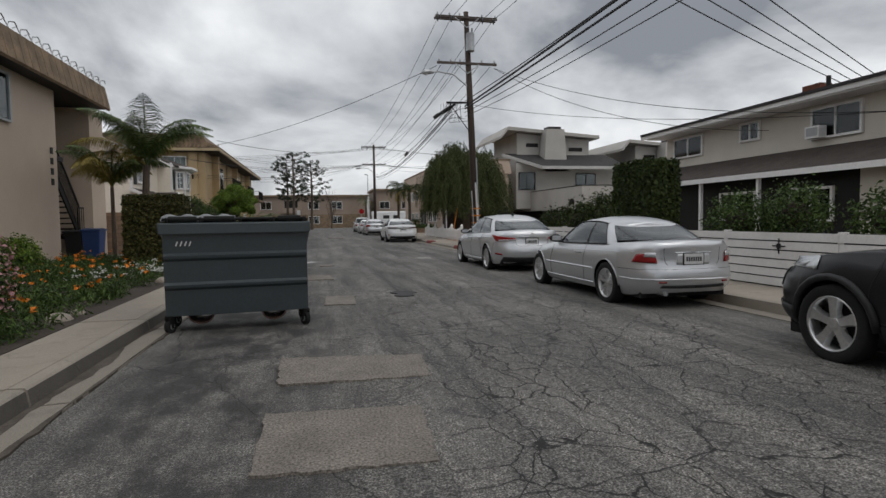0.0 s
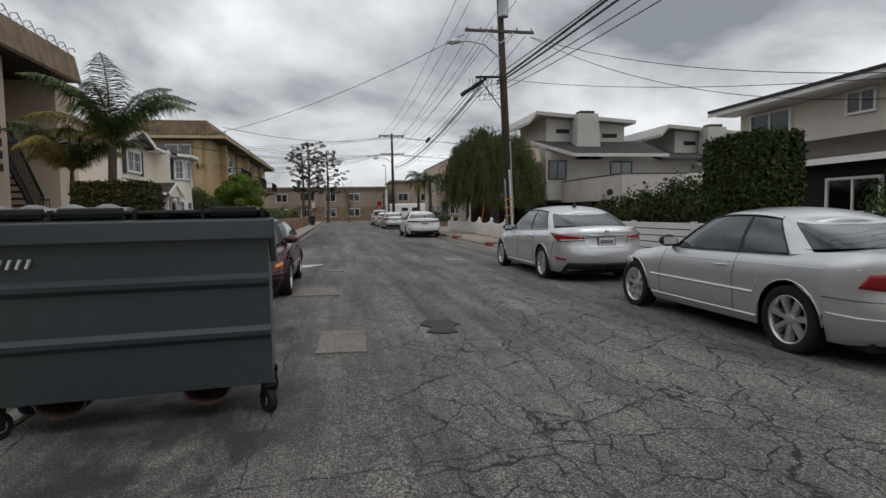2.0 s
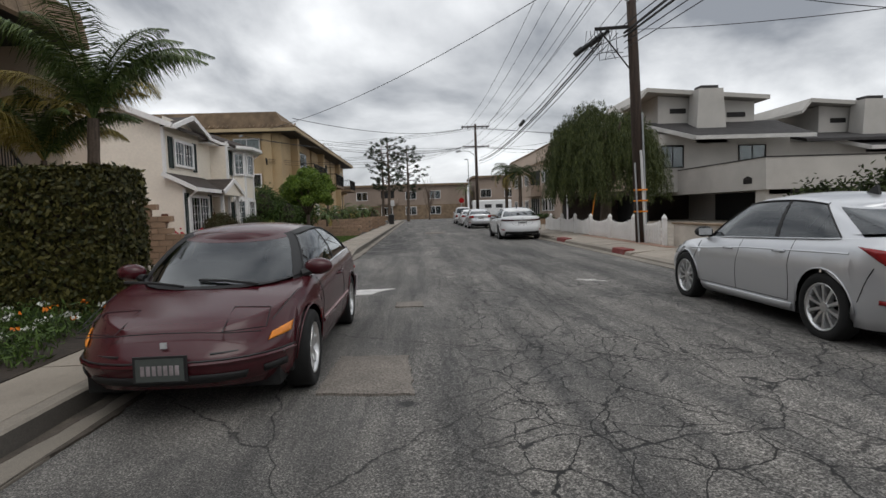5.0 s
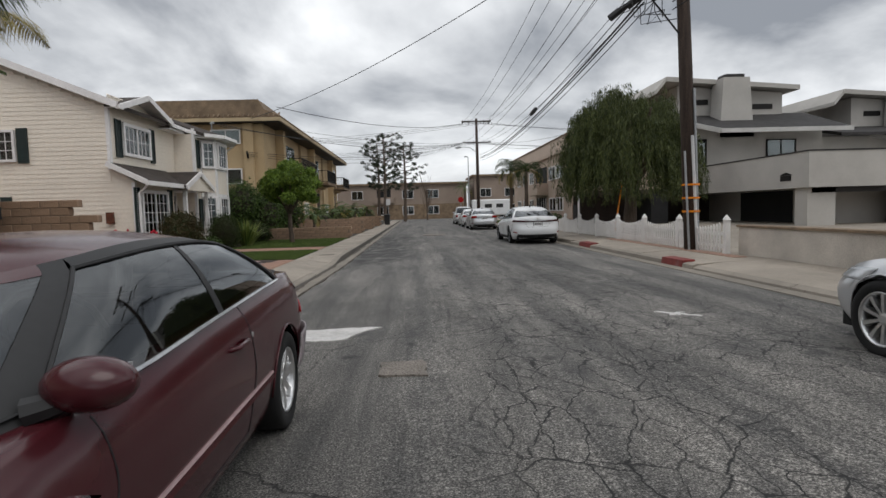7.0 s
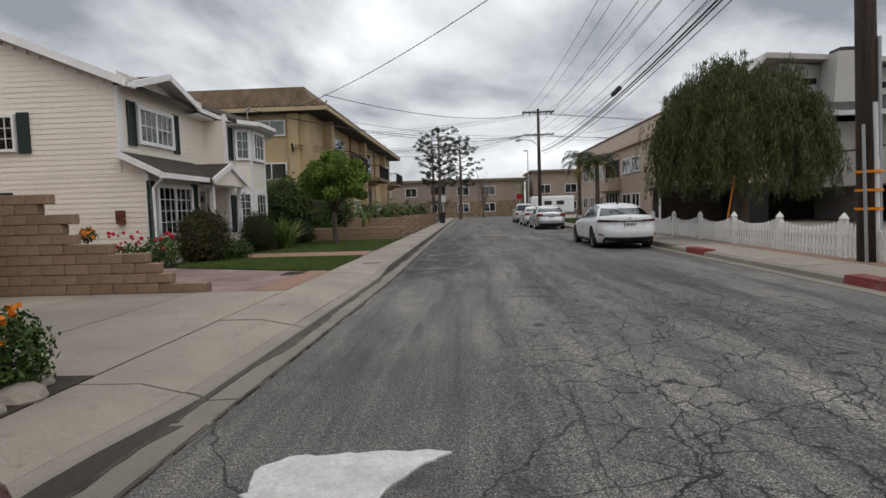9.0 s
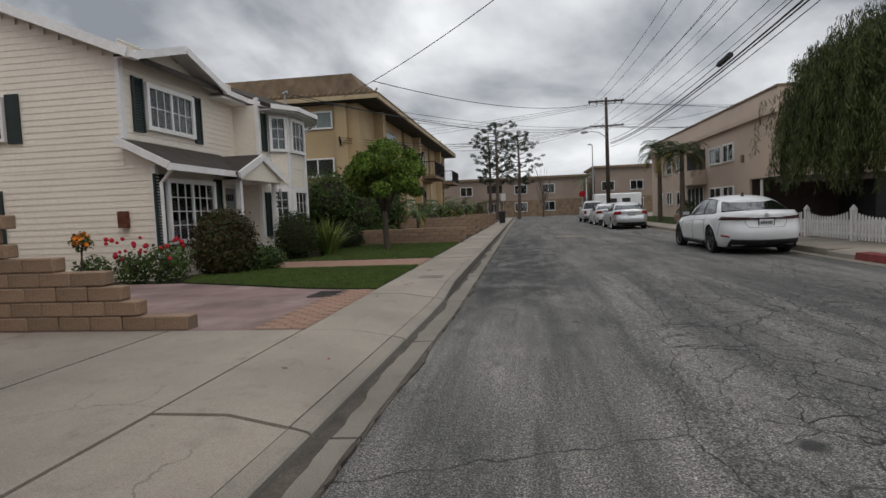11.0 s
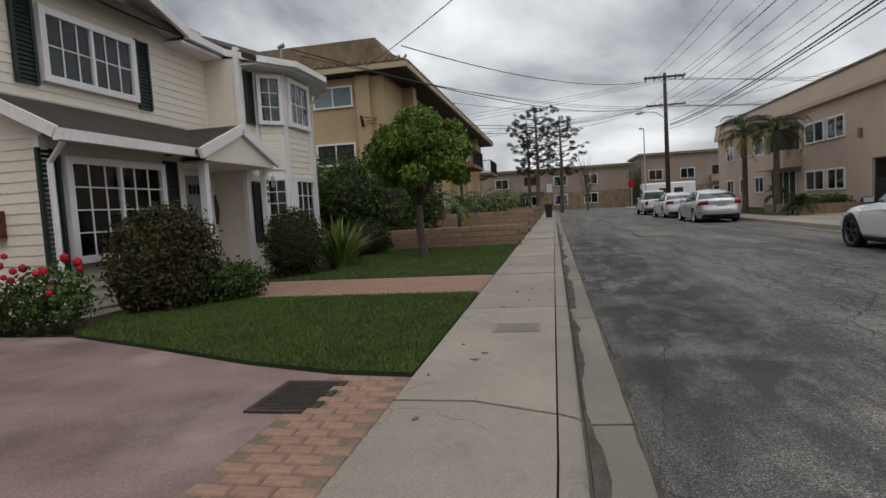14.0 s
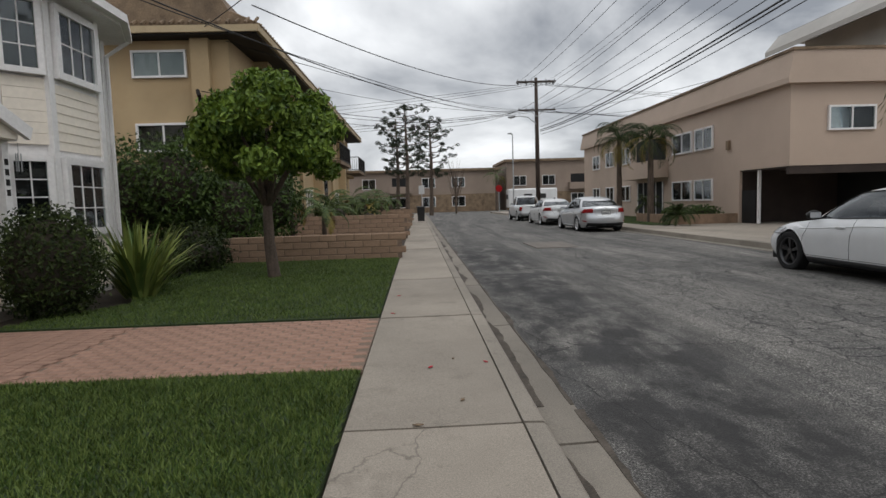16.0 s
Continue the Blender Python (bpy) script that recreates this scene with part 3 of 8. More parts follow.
JOINTS = [19.95 - k * SLAB for k in range(14, 0, -1)] + [19.95, 22.4, 24.85, 27.37] + [30.42 + k * SLAB for k in range(22)]
for k, (ya, yb) in enumerate(zip(JOINTS, JOINTS[1:])):
    ya, yb = ya + 0.015, yb - 0.015
    if yb > FAR - 2:
        break
    steps = [ya + (yb - ya) * i / 8 for i in range(9)]
    lift = 0.004 * random.Random(k).uniform(-1, 1)
    profiles = (
        ("kerbstone", CURB, kerb_w, lambda c, y: ((c, 0.0), (c - 0.022, 0.125 - 0.1 * dip(y)), (c - 0.04, 0.142 - 0.102 * dip(y)), (c - 0.15, 0.146 - 0.079 * dip(y)), (c - 0.15, -0.05), (c, -0.05))),
        ("gutter_slab", GUTTER, kerb_w, lambda c, y: ((c + 0.29, -0.05), (c + 0.29, 0.012), (c + 0.003, 0.002), (c + 0.003, -0.05))),
        ("slab", CONCRETE, walk_w, lambda c, y: ((c - 0.162, -0.05), (c - 0.162, 0.144 - 0.078 * dip(y) + lift), (-2.45, 0.14 + lift), (-2.95, 0.14 + lift), (-2.95, -0.05))))
    for nm, mat, owner, prof in profiles:
        m = B()
        rings = [[m.verts.new((x0, y, z)) for x0, z in prof(curb_x(y), y)] for y in steps]
        q = len(rings[0])
        for r0, r1 in zip(rings, rings[1:]):
            for i in range(q):
                fc = m.faces.new((r0[i], r0[(i + 1) % q], r1[(i + 1) % q], r1[i]))
                # the street face of each kerbstone takes a darker concrete than its top
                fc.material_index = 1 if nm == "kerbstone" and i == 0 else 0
        m.faces.new(rings[0][::-1]), m.faces.new(rings[-1])
        bmesh.ops.recalc_face_normals(m, faces=m.faces)
        ob = part(nm, m, mat, owner)
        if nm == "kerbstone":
            ob.data.materials.append(KERB_FACE)
for k, (ya, yb, wide) in enumerate(((-6, 19.5, 0.09), (19.5, 31.0, 0.07), (31.0, 60.0, 0.1))):
    rim_in, rim_out = [], []
    y = ya
    while y < yb:
        rim_in.append((curb_x(y) + 0.006, y))
        rim_out.append((curb_x(y) + 0.02 + wide * max(0.0, 0.5 + 1.3 * noise.noise((k + 0.5, y * 0.9, 0)) + 0.5 * noise.noise((k, y * 4.1, 2))), y))
        y += 0.12
    dirt = structure("gutter_dirt_%d" % (k + 1), prism(B(), rim_in + rim_out[::-1], -0.01, 0.0085, "z"), GRIT, "dark dirt and grit along the kerb", "gutter dirt")
    crumb_in = [(curb_x(y_) + 0.268 + 0.012 * noise.noise((7, y_ * 3, k)), y_) for _, y_ in rim_in]
    crumb_out = [(curb_x(y_) + 0.283 + 0.09 * max(0.0, noise.noise((5, y_ * 0.9, k)) + 0.12 + 0.4 * noise.noise((8, y_ * 6, k))), y_) for _, y_ in rim_in]
    structure("crumbled_edge_%d" % (k + 1), prism(B(), crumb_in + crumb_out[::-1], -0.01, 0.0165, "z"), GRIT, "dark crumbled edge of the asphalt", "road edge")
u = thing("utility_cover", "grey concrete meter box cover set in the pavement", "utility cover")
part("cover", box(B(), -2.5, 29.2, 0.1, -2.12, 29.5, 0.152), GUTTER, u)
ring = B()
for a in ((-2.53, 29.17, -2.5, 29.53), (-2.12, 29.17, -2.09, 29.53), (-2.5, 29.17, -2.12, 29.2), (-2.5, 29.5, -2.12, 29.53)):
    box(ring, a[0], a[1], 0.1, a[2], a[3], 0.149)
part("rim", ring, CURB, u)

# the eastern kerb and pavement
kerb_e = tagged(new("kerb_east"), "concrete kerb and gutter along the street", "kerb", kind="structure")
walk_e = tagged(new("pavement_east"), "pale concrete pavement with cut joints", "pavement", kind="structure")
EX = 6.08
for k in range(40):
    ya, yb = -22 + k * SLAB + 0.008, -22 + (k + 1) * SLAB - 0.008
    if yb > FAR - 2:
        break
    drop = 0.105 if 20.4 < yb < 24.0 else (0.055 if 24.0 < yb < 34.0 else 0.0)
    part("kerbstone", prism(B(), [(EX, -0.05), (EX + 0.025, 0.14 - drop), (EX + 0.15, 0.144 - drop * 0.6), (EX + 0.15, -0.05)], ya, yb, "y"), CURB, kerb_e)
    part("gutter_slab", prism(B(), [(EX - 0.003, 0.002), (EX - 0.32, 0.012), (EX - 0.32, -0.05), (EX - 0.003, -0.05)], ya, yb, "y"), GUTTER, kerb_e)
    zs = 0.142 + 0.006 * random.Random(k + 99).uniform(-1, 1)
    part("slab", prism(B(), [(EX + 0.16, -0.05), (EX + 0.16, zs - drop * 0.6), (EX + 0.7, zs), (7.4, zs), (7.4, -0.05)], ya, yb, "y"), CONCRETE, walk_e)
for ya, yb in ((24.2, 25.2), (30.6, 31.8)):
    structure("kerb_paint_%d" % ya, prism(B(), [(EX - 0.004, 0.0), (EX + 0.02, 0.146), (EX + 0.3, 0.156), (EX + 0.3, 0.0)], ya, yb, "y"), RED_KERB, "faded red kerb paint", "kerb paint")

# dark soil in the joints between the slabs
structure("joint_bed_1", box(B(), -2.949, -22, -0.049, -2.2, FAR - 2.5, 0.03), JOINT, "dark soil in the pavement joints", "soil")
structure("joint_bed_2", box(B(), -13.2, 20.152, -0.049, -2.951, 24.868, 0.06), JOINT, "dark soil in the driveway joints", "soil")
# yards
structure("yard_east", box(B(), 7.401, -22, -0.05, 45, FAR - 2, 0.138), CONCRETE, "concrete yard behind the pavement", "yard")
structure("yard_west", box(B(), -45, 24.87, -0.05, -2.951, FAR - 2, 0.1), SOIL_AND_CORE, "dark garden soil", "soil")
structure("garden_bed", box(B(), -45, -22, -0.05, -2.951, 20.15, 0.15), SOIL_AND_CORE, "dark soil of the flower garden", "garden bed")
drive = tagged(new("driveway_1"), "pale concrete driveway of large slabs", "driveway", kind="structure")
for ya, yb in ((20.17, 24.86),):
    for xa, xb in ((-4.5, -2.98), (-6.2, -4.53), (-9.6, -6.23), (-13.0, -9.62), (-45, -13.02)):
        part("slab", box(B(), xa, ya, -0.05, xb, yb, 0.136 + 0.005 * random.uniform(-1, 1)), CONCRETE, drive)
pk = B()
prism(pk, [(-2.955, 24.88), (-2.955, 27.84), (-3.55, 27.9), (-4.4, 28.15), (-5.5, 28.6), (-7.2, 29.25), (-40, 29.5), (-40, 24.88)], 0.05, 0.137, "z")
structure("driveway_2", pk, PINK, "pinkish stamped concrete driveway", "driveway")

bm1 = bpy.data.meshes.new("brick")
t = B()
box(t, -0.095, -0.045, -0.03, 0.095, 0.045, 0.012)
bmesh.ops.bevel(t, geom=[e for e in t.edges if all(v.co.z > 0 for v in e.verts)], offset=0.008, segments=1, affect="EDGES")
t.to_mesh(bm1), t.free()
bm1.materials.append(BRICK)
strip = tagged(part("brick_edging", box(B(), -3.56, 24.9, 0.12, -2.957, 27.83, 0.1405), MORTAR), "strip of red paving bricks beside the pavement", "brick edging", kind="structure")
row = 0
y = 24.96
while y < 27.8:
    for c in range(3):
        x = -3.45 + c * 0.205 + (0.1 if row % 2 else 0)
        if x < -3.0 and not (-3.85 < x < -3.36 and 27.1 < y < 27.75):
            again(bm1, "brick", (x, y, 0.139), strip)
    y += 0.104
    row += 1
path = tagged(part("brick_path", box(B(), -8.6, 31.55, 0.1, -2.957, 33.45, 0.146), MORTAR), "red brick garden path to the front door", "path", kind="structure")
row = 0
y = 31.6
while y < 33.44:
    x = -3.06 - (0.1 if row % 2 else 0)
    while x > -5.6:
        again(bm1, "brick", (x, y, 0.142), path)
        x -= 0.205
    y += 0.104
    row += 1
far_bricks = B()
row, y = 0, 31.6
while y < 33.44:
    x = -5.65
    while x > -8.5:
        box(far_bricks, x - 0.097, y - 0.047, 0.14, x + 0.097, y + 0.047, 0.154)
        x -= 0.205
    y += 0.104
part("brick_courses", far_bricks, BRICK, path, kind="stuff")
grate = thing("drain_grate", "dark cast-iron drain grate set in the driveway", "drain grate")
gm = B()
for a in ((-3.83, 27.12, -3.79, 27.72), (-3.42, 27.12, -3.38, 27.72), (-3.79, 27.12, -3.42, 27.17), (-3.79, 27.67, -3.42, 27.72)):
    box(gm, a[0], a[1], 0.1, a[2], a[3], 0.15)
part("frame", gm, GRATE, grate)
# thin black sheet paints the darkness of the drain below the bars
part("pit", box(B(), -3.79, 27.17, 0.138, -3.42, 27.67, 0.1395), RUBBER, grate)
for k in range(13):
    part("bar", box(B(), -3.79, 27.185 + k * 0.0375, 0.14, -3.42, 27.205 + k * 0.0375, 0.149), GRATE, grate)


def lawn(name, rim, seed, count, label):
    """A patch of turf with blades standing on it."""
    ob = structure(name, prism(B(), rim, 0.05, 0.155, "z"), TURF, label, "lawn")
    rng = np.random.default_rng(seed)
    poly = np.array(rim)
    lo, hi = poly.min(0), poly.max(0)
    p = rng.uniform(lo, hi, (count * 2, 2))
    inside = np.zeros(len(p), bool)
    j = len(poly) - 1
    for i in range(len(poly)):
        a, b = poly[i], poly[j]
        hit = ((a[1] > p[:, 1]) != (b[1] > p[:, 1])) & (p[:, 0] < (b[0] - a[0]) * (p[:, 1] - a[1]) / (b[1] - a[1] + 1e-12) + a[0])
        inside ^= hit
        j = i
    p = p[inside][:count]
    n = len(p)
    ang, lean, hgt = rng.uniform(0, 6.28, n), rng.normal(0, 0.02, (n, 2)), rng.uniform(0.02, 0.05, n)
    dx, dy = 0.005 * np.cos(ang), 0.005 * np.sin(ang)
    z = np.full(n, 0.15)
    v = np.stack([np.c_[p[:, 0] - dx, p[:, 1] - dy, z], np.c_[p[:, 0] + dx, p[:, 1] + dy, z], np.c_[p + lean, z + hgt]], 1).reshape(-1, 3)
    raw("grass", v.tolist(), np.arange(3 * n).reshape(-1, 3).tolist(), GRASS, ob, kind="stuff")


lawn("lawn_1", [(-2.97, 27.9), (-2.97, 31.5), (-7.3, 31.5), (-7.6, 30.4), (-7.2, 29.3), (-5.5, 28.65), (-4.4, 28.2), (-3.55, 27.95)], 1, 110000, "mown green lawn with a curved edge")
lawn("lawn_2", [(-2.97, 33.5), (-2.97, 40.2), (-7.2, 40.2), (-7.0, 36.8), (-6.4, 35.0), (-7.2, 33.5)], 2, 70000, "mown green lawn round a small tree")


def block_wall(name, x0, x1, y, z0, heights, label, thick=0.2, bl=0.4, bh=0.155):
    """Courses of slump block along x at y; heights: (x from which, height)."""
    w = tagged(new(name), label, "block wall", kind="structure")
    mesh = bpy.data.meshes.new("block")
    t = B()
    box(t, -bl / 2 + 0.006, -thick / 2, 0.005, bl / 2 - 0.006, thick / 2, bh - 0.006)
    bmesh.ops.bevel(t, geom=t.edges[:], offset=0.012, segments=1, affect="EDGES")
    t.to_mesh(mesh), t.free()
    mesh.materials.append(BLOCK)
    core = B()
    for (xa, h), (xb, _) in zip(heights, heights[1:] + [(x1, 0)]):
        n = max(1, round(h / bh))
        box(core, xa + 0.02, y - thick / 2 + 0.012, z0 - 0.1, xb - 0.02 if xb < x1 - .01 else xb, y + thick / 2 - 0.012, z0 + n * bh - 0.02)
        for r in range(n):
            x = xa + (bl / 2 if r % 2 == 0 else bl)
            while x < xb + 0.05:
                again(mesh, "block", (x, y + 0.004 * random.uniform(-1, 1), z0 + r * bh), w)
                x += bl
    part("mortar", core, MORTAR, w)
    return w


block_wall("garden_wall_1", -11.1, -4.3, 25.0, 0.13, [(-11.1, 1.7), (-7.1, 1.36), (-6.7, 0.85), (-5.9, 0.68), (-5.5, 0.51), (-5.1, 0.17)], "stepped brown slump-block wall between two driveways", bh=0.17)
block_wall("garden_wall_2", -7.0, -2.9, 40.45, 0.1, [(-7.0, 0.62)], "low brown slump-block garden wall")
block_wall("garden_wall_3", -7.0, -2.9, 47.5, 0.1, [(-7.0, 0.93)], "low brown slump-block garden wall")
block_wall("garden_wall_4", -7.0, -2.9, 56.0, 0.1, [(-7.0, 0.93)], "low brown slump-block garden wall")
block_wall("garden_wall_5", -7.0, -2.9, 65.0, 0.1, [(-7.0, 0.93)], "low brown slump-block garden wall")


# ---- the white house ----
def lap_siding(parent, wall, u0, u1, z0, z1, axis="x", out=1, step=0.135, slope=None):
    """Overlapping boards on a wall. slope: ((u, z), (u, z)): the boards end under this line."""
    z = z0
    while z < z1 - 0.02:
        zt = min(z + step, z1)
        a, b = u0, u1
        if slope:
            lines = slope if isinstance(slope[0][0], tuple) else (slope,)
            for (ua, za), (ub, zb) in lines:
                if min(za, zb) < zt:
                    u = ua + (zt - za) * (ub - ua) / (zb - za)
                    if (zb > za) == (ub > ua):
                        a = max(a, u)
                    else:
                        b = min(b, u)
        if b - a > 0.05:
            m = B()
            pr = [(wall, z), (wall + out * 0.017, z), (wall + out * 0.006, zt), (wall, zt)]
            if axis == "x":
                prism(m, pr, a, b, "y")
            else:
                prism(m, [(q, w) for q, w in pr], a, b, "x")
            part("board", m, SIDING, parent)
        z += step


def seam_line(p, q, w=0.1, t=0.1):
    """A straight board from p to q."""
    m = B()
    p, q = Vector(p), Vector(q)
    d = (q - p).normalized()
    s = d.cross(Vector((0, 0, 1)))
    s = s.normalized() if s.length > 0.01 else Vector((1, 0, 0))
    n = s.cross(d)
    ring = [[m.verts.new(e + s * a * t / 2 + n * b * w / 2) for a, b in ((-1, -1), (1, -1), (1, 1), (-1, 1))] for e in (p, q)]
    for i in range(4):
        m.faces.new((ring[0][i], ring[0][(i + 1) % 4], ring[1][(i + 1) % 4], ring[1][i]))
    m.faces.new(ring[0][::-1]), m.faces.new(ring[1])
    return m


def roof_slab(pts, thick=0.12):
    """A sloping slab over a quad or triangle of points."""
    m = B()
    lo = [m.verts.new((p[0], p[1], p[2] - thick)) for p in pts]
    hi = [m.verts.new(p) for p in pts]
    n = len(pts)
    for i in range(n):
        m.faces.new((lo[i], lo[(i + 1) % n], hi[(i + 1) % n], hi[i]))
    m.faces.new(lo[::-1]), m.faces.new(hi)
    return m


def white_house():
    h = thing("house", "two-storey cream lap-sided house with dark green shutters", "house")
    LX, UX, PX, BX = -8.18, -8.88, -8.1, -7.65
    Y0, Y1, YP, YE = 30.1, 32.85, 34.75, 38.0
    part("wall", prism(B(), [(UX, 0.0), (UX, 4.9), (-12.3, 6.3), (-15.6, 4.9), (-15.6, 0.0)], Y0 + 0.05, YE, "y"), SIDING, h)
    part("wall", prism(B(), [(LX - 0.02, 0.0), (LX - 0.02, 2.55), (UX, 3.0), (UX, 0)], Y0 + 0.02, Y1, "y"), SIDING, h)
    part("wall", box(B(), UX, YP, 0, PX - 0.02, YE - 0.01, 4.6), SIDING, h)
    part("bay", prism(B(), [(PX - 0.021, 35.32), (BX - 0.02, 35.77), (BX - 0.02, 36.98), (PX - 0.021, 37.43)], 0, 4.6, "z"), TRIM, h)
    lap_siding(h, Y0 + 0.02, -12.3, LX, 0.2, 2.55, "y", -1)
    lap_siding(h, Y0 + 0.02, -15.4, UX, 2.55, 6.15, "y", -1, slope=(((-12.3, 6.25), (UX, 4.85)), ((-12.3, 6.25), (-15.6, 4.85))))
    lap_siding(h, Y0 + 0.02, -15.4, -12.31, 0.2, 2.55, "y", -1)
    lap_siding(h, LX - 0.02, Y0, Y1, 0.2, 2.5)
    lap_siding(h, UX, Y0 + 0.06, YP, 2.6, 5.2)
    lap_siding(h, UX, Y1, YP, 0.2, 2.6)
    lap_siding(h, PX - 0.02, YP, 35.3, 0.2, 4.7)
    lap_siding(h, PX - 0.02, 37.45, YE, 0.2, 4.7)
    lap_siding(h, BX - 0.02, 35.8, 36.95, 2.3, 3.25)
    lap_siding(h, BX - 0.02, 35.8, 36.95, 0.2, 1.0)
    # slanted bay side: boards as bars on the slope
    for z in [0.2 + 0.155 * k for k in range(29)]:
        if z < 0.95 or 2.25 < z < 3.2:
            part("board", seam_line((-8.06, 35.36, z + 0.07), (-7.7, 35.72, z + 0.07), 0.15, 0.06), SIDING, h)
    # corner boards
    for x, y, z0, z1 in ((LX + 0.0, Y0, 0.15, 2.5), (UX + 0.01, Y0 + 0.05, 2.9, 4.8), (PX, YP, 0.15, 4.8), (BX + 0.0, 35.75, 0.15, 4.7), (BX + 0.0, 37.0, 0.15, 4.7), (PX, 35.3, 0.15, 4.7), (PX, 37.45, 0.15, 4.7), (PX, YE, 0.15, 4.8)):
        part("corner_board", box(B(), x - 0.07, y - 0.06, z0, x + 0.025, y + 0.06, z1), TRIM, h)
    # windows
    W = dict(bars=0.3, frame_w=0.1)
    w = window(h, UX + 0.02, 30.85, 32.68, 3.4, 4.45, cols=2, **W)
    shutter(h, UX + 0.02, 30.45, 30.8, 3.32, 4.5)
    shutter(h, UX + 0.02, 32.73, 33.05, 3.32, 4.5)
    window(h, LX, 30.35, 32.25, 0.85, 2.28, cols=2, **W)
    shutter(h, LX, 29.98, 30.3, 0.75, 2.35)
    shutter(h, LX, 32.3, 32.62, 0.75, 2.35)
    shutter(h, PX, 34.9, 35.2, 3.3, 4.4)
    shutter(h, PX, 34.9, 35.2, 0.8, 2.1)
    shutter(h, PX, 37.6, 37.85, 3.3, 4.4)
    window(h, BX, 35.84, 36.92, 3.32, 4.38, cols=1, **W)
    window(h, BX, 35.84, 36.92, 1.05, 2.2, cols=1, **W)
    # the windows in the slanted side of the bay
    for z0, z1 in ((3.32, 4.38), (1.05, 2.2)):
        e = thing("bay_window", "", "")
        e.parent = h
        e.matrix_basis = pose(-7.885, 35.515, 0, 0, 0, -45)
        for key in ("label", "category"):
            if key in e:
                del e[key]
        window(e, 0.02, -0.27, 0.27, z0, z1, cols=1, bars=0.24, frame_w=0.08)
    # side windows
    for xa, xb, z0, z1 in ((-12.15, -11.6, 3.2, 4.15), (-12.8, -12.2, 0.95, 2.1)):
        window(h, Y0, xa, xb, z0, z1, "y", -1, cols=1, bars=0.24, frame_w=0.07)
        for a, b in ((xa - 0.36, xa - 0.04), (xb + 0.04, xb + 0.36)):
            part("shutter", box(B(), a, Y0 - 0.045, z0 - 0.05, b, Y0 - 0.004, z1 + 0.05), GREEN_SHUTTER, h, "dark green louvred shutter")
    vent = B()
    box(vent, -12.45, Y0 - 0.05, 5.55, -12.15, Y0 - 0.004, 5.95)
    part("gable_vent", vent, YELLOW_TRIM, h)
    part("meter_box", box(B(), -9.05, Y0 - 0.12, 1.25, -8.85, Y0 - 0.004, 1.6), RUST, h, "brown meter box")
    # main roof, cross gable, rakes and gutters
    EZ = 4.74
    ridge = (-12.3, 6.42)
    s = (ridge[1] - EZ - 0.06) / (ridge[0] + 8.75) * -1
    part("roof", roof_slab([(-8.48, Y0 - 0.25, EZ + 0.1), (-8.48, YP, EZ + 0.1), (ridge[0], YP, ridge[1]), (ridge[0], Y0 - 0.25, ridge[1])]), SHINGLE, h)
    part("roof", roof_slab([(-7.75, YP + 0.001, EZ - 0.12), (-7.3, 35.6, EZ - 0.1), (-7.3, 37.15, EZ - 0.1), (-7.75, YE + 0.3, EZ - 0.12), (ridge[0], YE + 0.3, ridge[1]), (ridge[0], YP + 0.001, ridge[1])]), SHINGLE, h)
    part("roof", roof_slab([(-16.0, Y0 - 0.25, EZ), (ridge[0], Y0 - 0.25, ridge[1]), (ridge[0], YE + 0.3, ridge[1]), (-16.0, YE + 0.3, EZ)]), SHINGLE, h)
    gp = (31.85, 5.42)
    for ya in (30.05, 33.65):
        part("roof", roof_slab([(-8.42, ya, EZ + 0.1), (-8.42, gp[0], gp[1]), (-10.4, gp[0], gp[1]), (-8.9, ya, EZ + 0.1)], 0.05), SHINGLE, h)
        part("soffit", roof_slab([(-8.42, ya, EZ + 0.045), (-8.42, gp[0], gp[1] - 0.055), (-8.87, gp[0], gp[1] - 0.055), (-8.87, ya, EZ + 0.045)], 0.03), TRIM, h)
        part("rake", seam_line((-8.4, ya, EZ + 0.05), (-8.4, gp[0], gp[1] - 0.04), 0.17, 0.07), TRIM, h)
    part("gable", prism(B(), [(30.12, EZ - 0.12), (33.6, EZ - 0.12), (gp[0], gp[1] - 0.1)], UX, UX + 0.024, "x"), SIDING, h)
    part("rake", seam_line((-8.42, Y0 - 0.28, EZ + 0.05), (ridge[0], Y0 - 0.28, ridge[1] - 0.04), 0.2, 0.06), TRIM, h)
    part("rake", seam_line((-16.0, Y0 - 0.28, EZ - 0.05), (ridge[0], Y0 - 0.28, ridge[1] - 0.04), 0.2, 0.06), TRIM, h)
    part("soffit", box(B(), UX, 33.5, EZ - 0.14, -8.45, YP, EZ - 0.09), TRIM, h)
    for p, q in (((-8.42, Y0 - 0.25, EZ + 0.02), (-8.42, 30.1, EZ + 0.02)), ((-8.42, 33.6, EZ + 0.02), (-8.42, YP, EZ + 0.0)), ((-8.42, YP, EZ + 0.0), (-7.75, YP + 0.1, EZ - 0.18)), ((-7.75, YP + 0.08, EZ - 0.18), (-7.25, 35.6, EZ - 0.18)), ((-7.25, 35.58, EZ - 0.18), (-7.25, 37.17, EZ - 0.18)), ((-7.25, 37.15, EZ - 0.18), (-7.75, YE + 0.3, EZ - 0.18))):
        part("gutter", seam_line(p, q, 0.13, 0.12), TRIM, h, "white rain gutter")
    part("soffit", prism(B(), [(-8.88, YP), (-7.78, YP + 0.1), (-7.31, 35.6), (-7.31, 37.15), (-7.78, YE + 0.28), (-8.88, YE + 0.28)], EZ - 0.28, EZ - 0.235, "z"), TRIM, h)
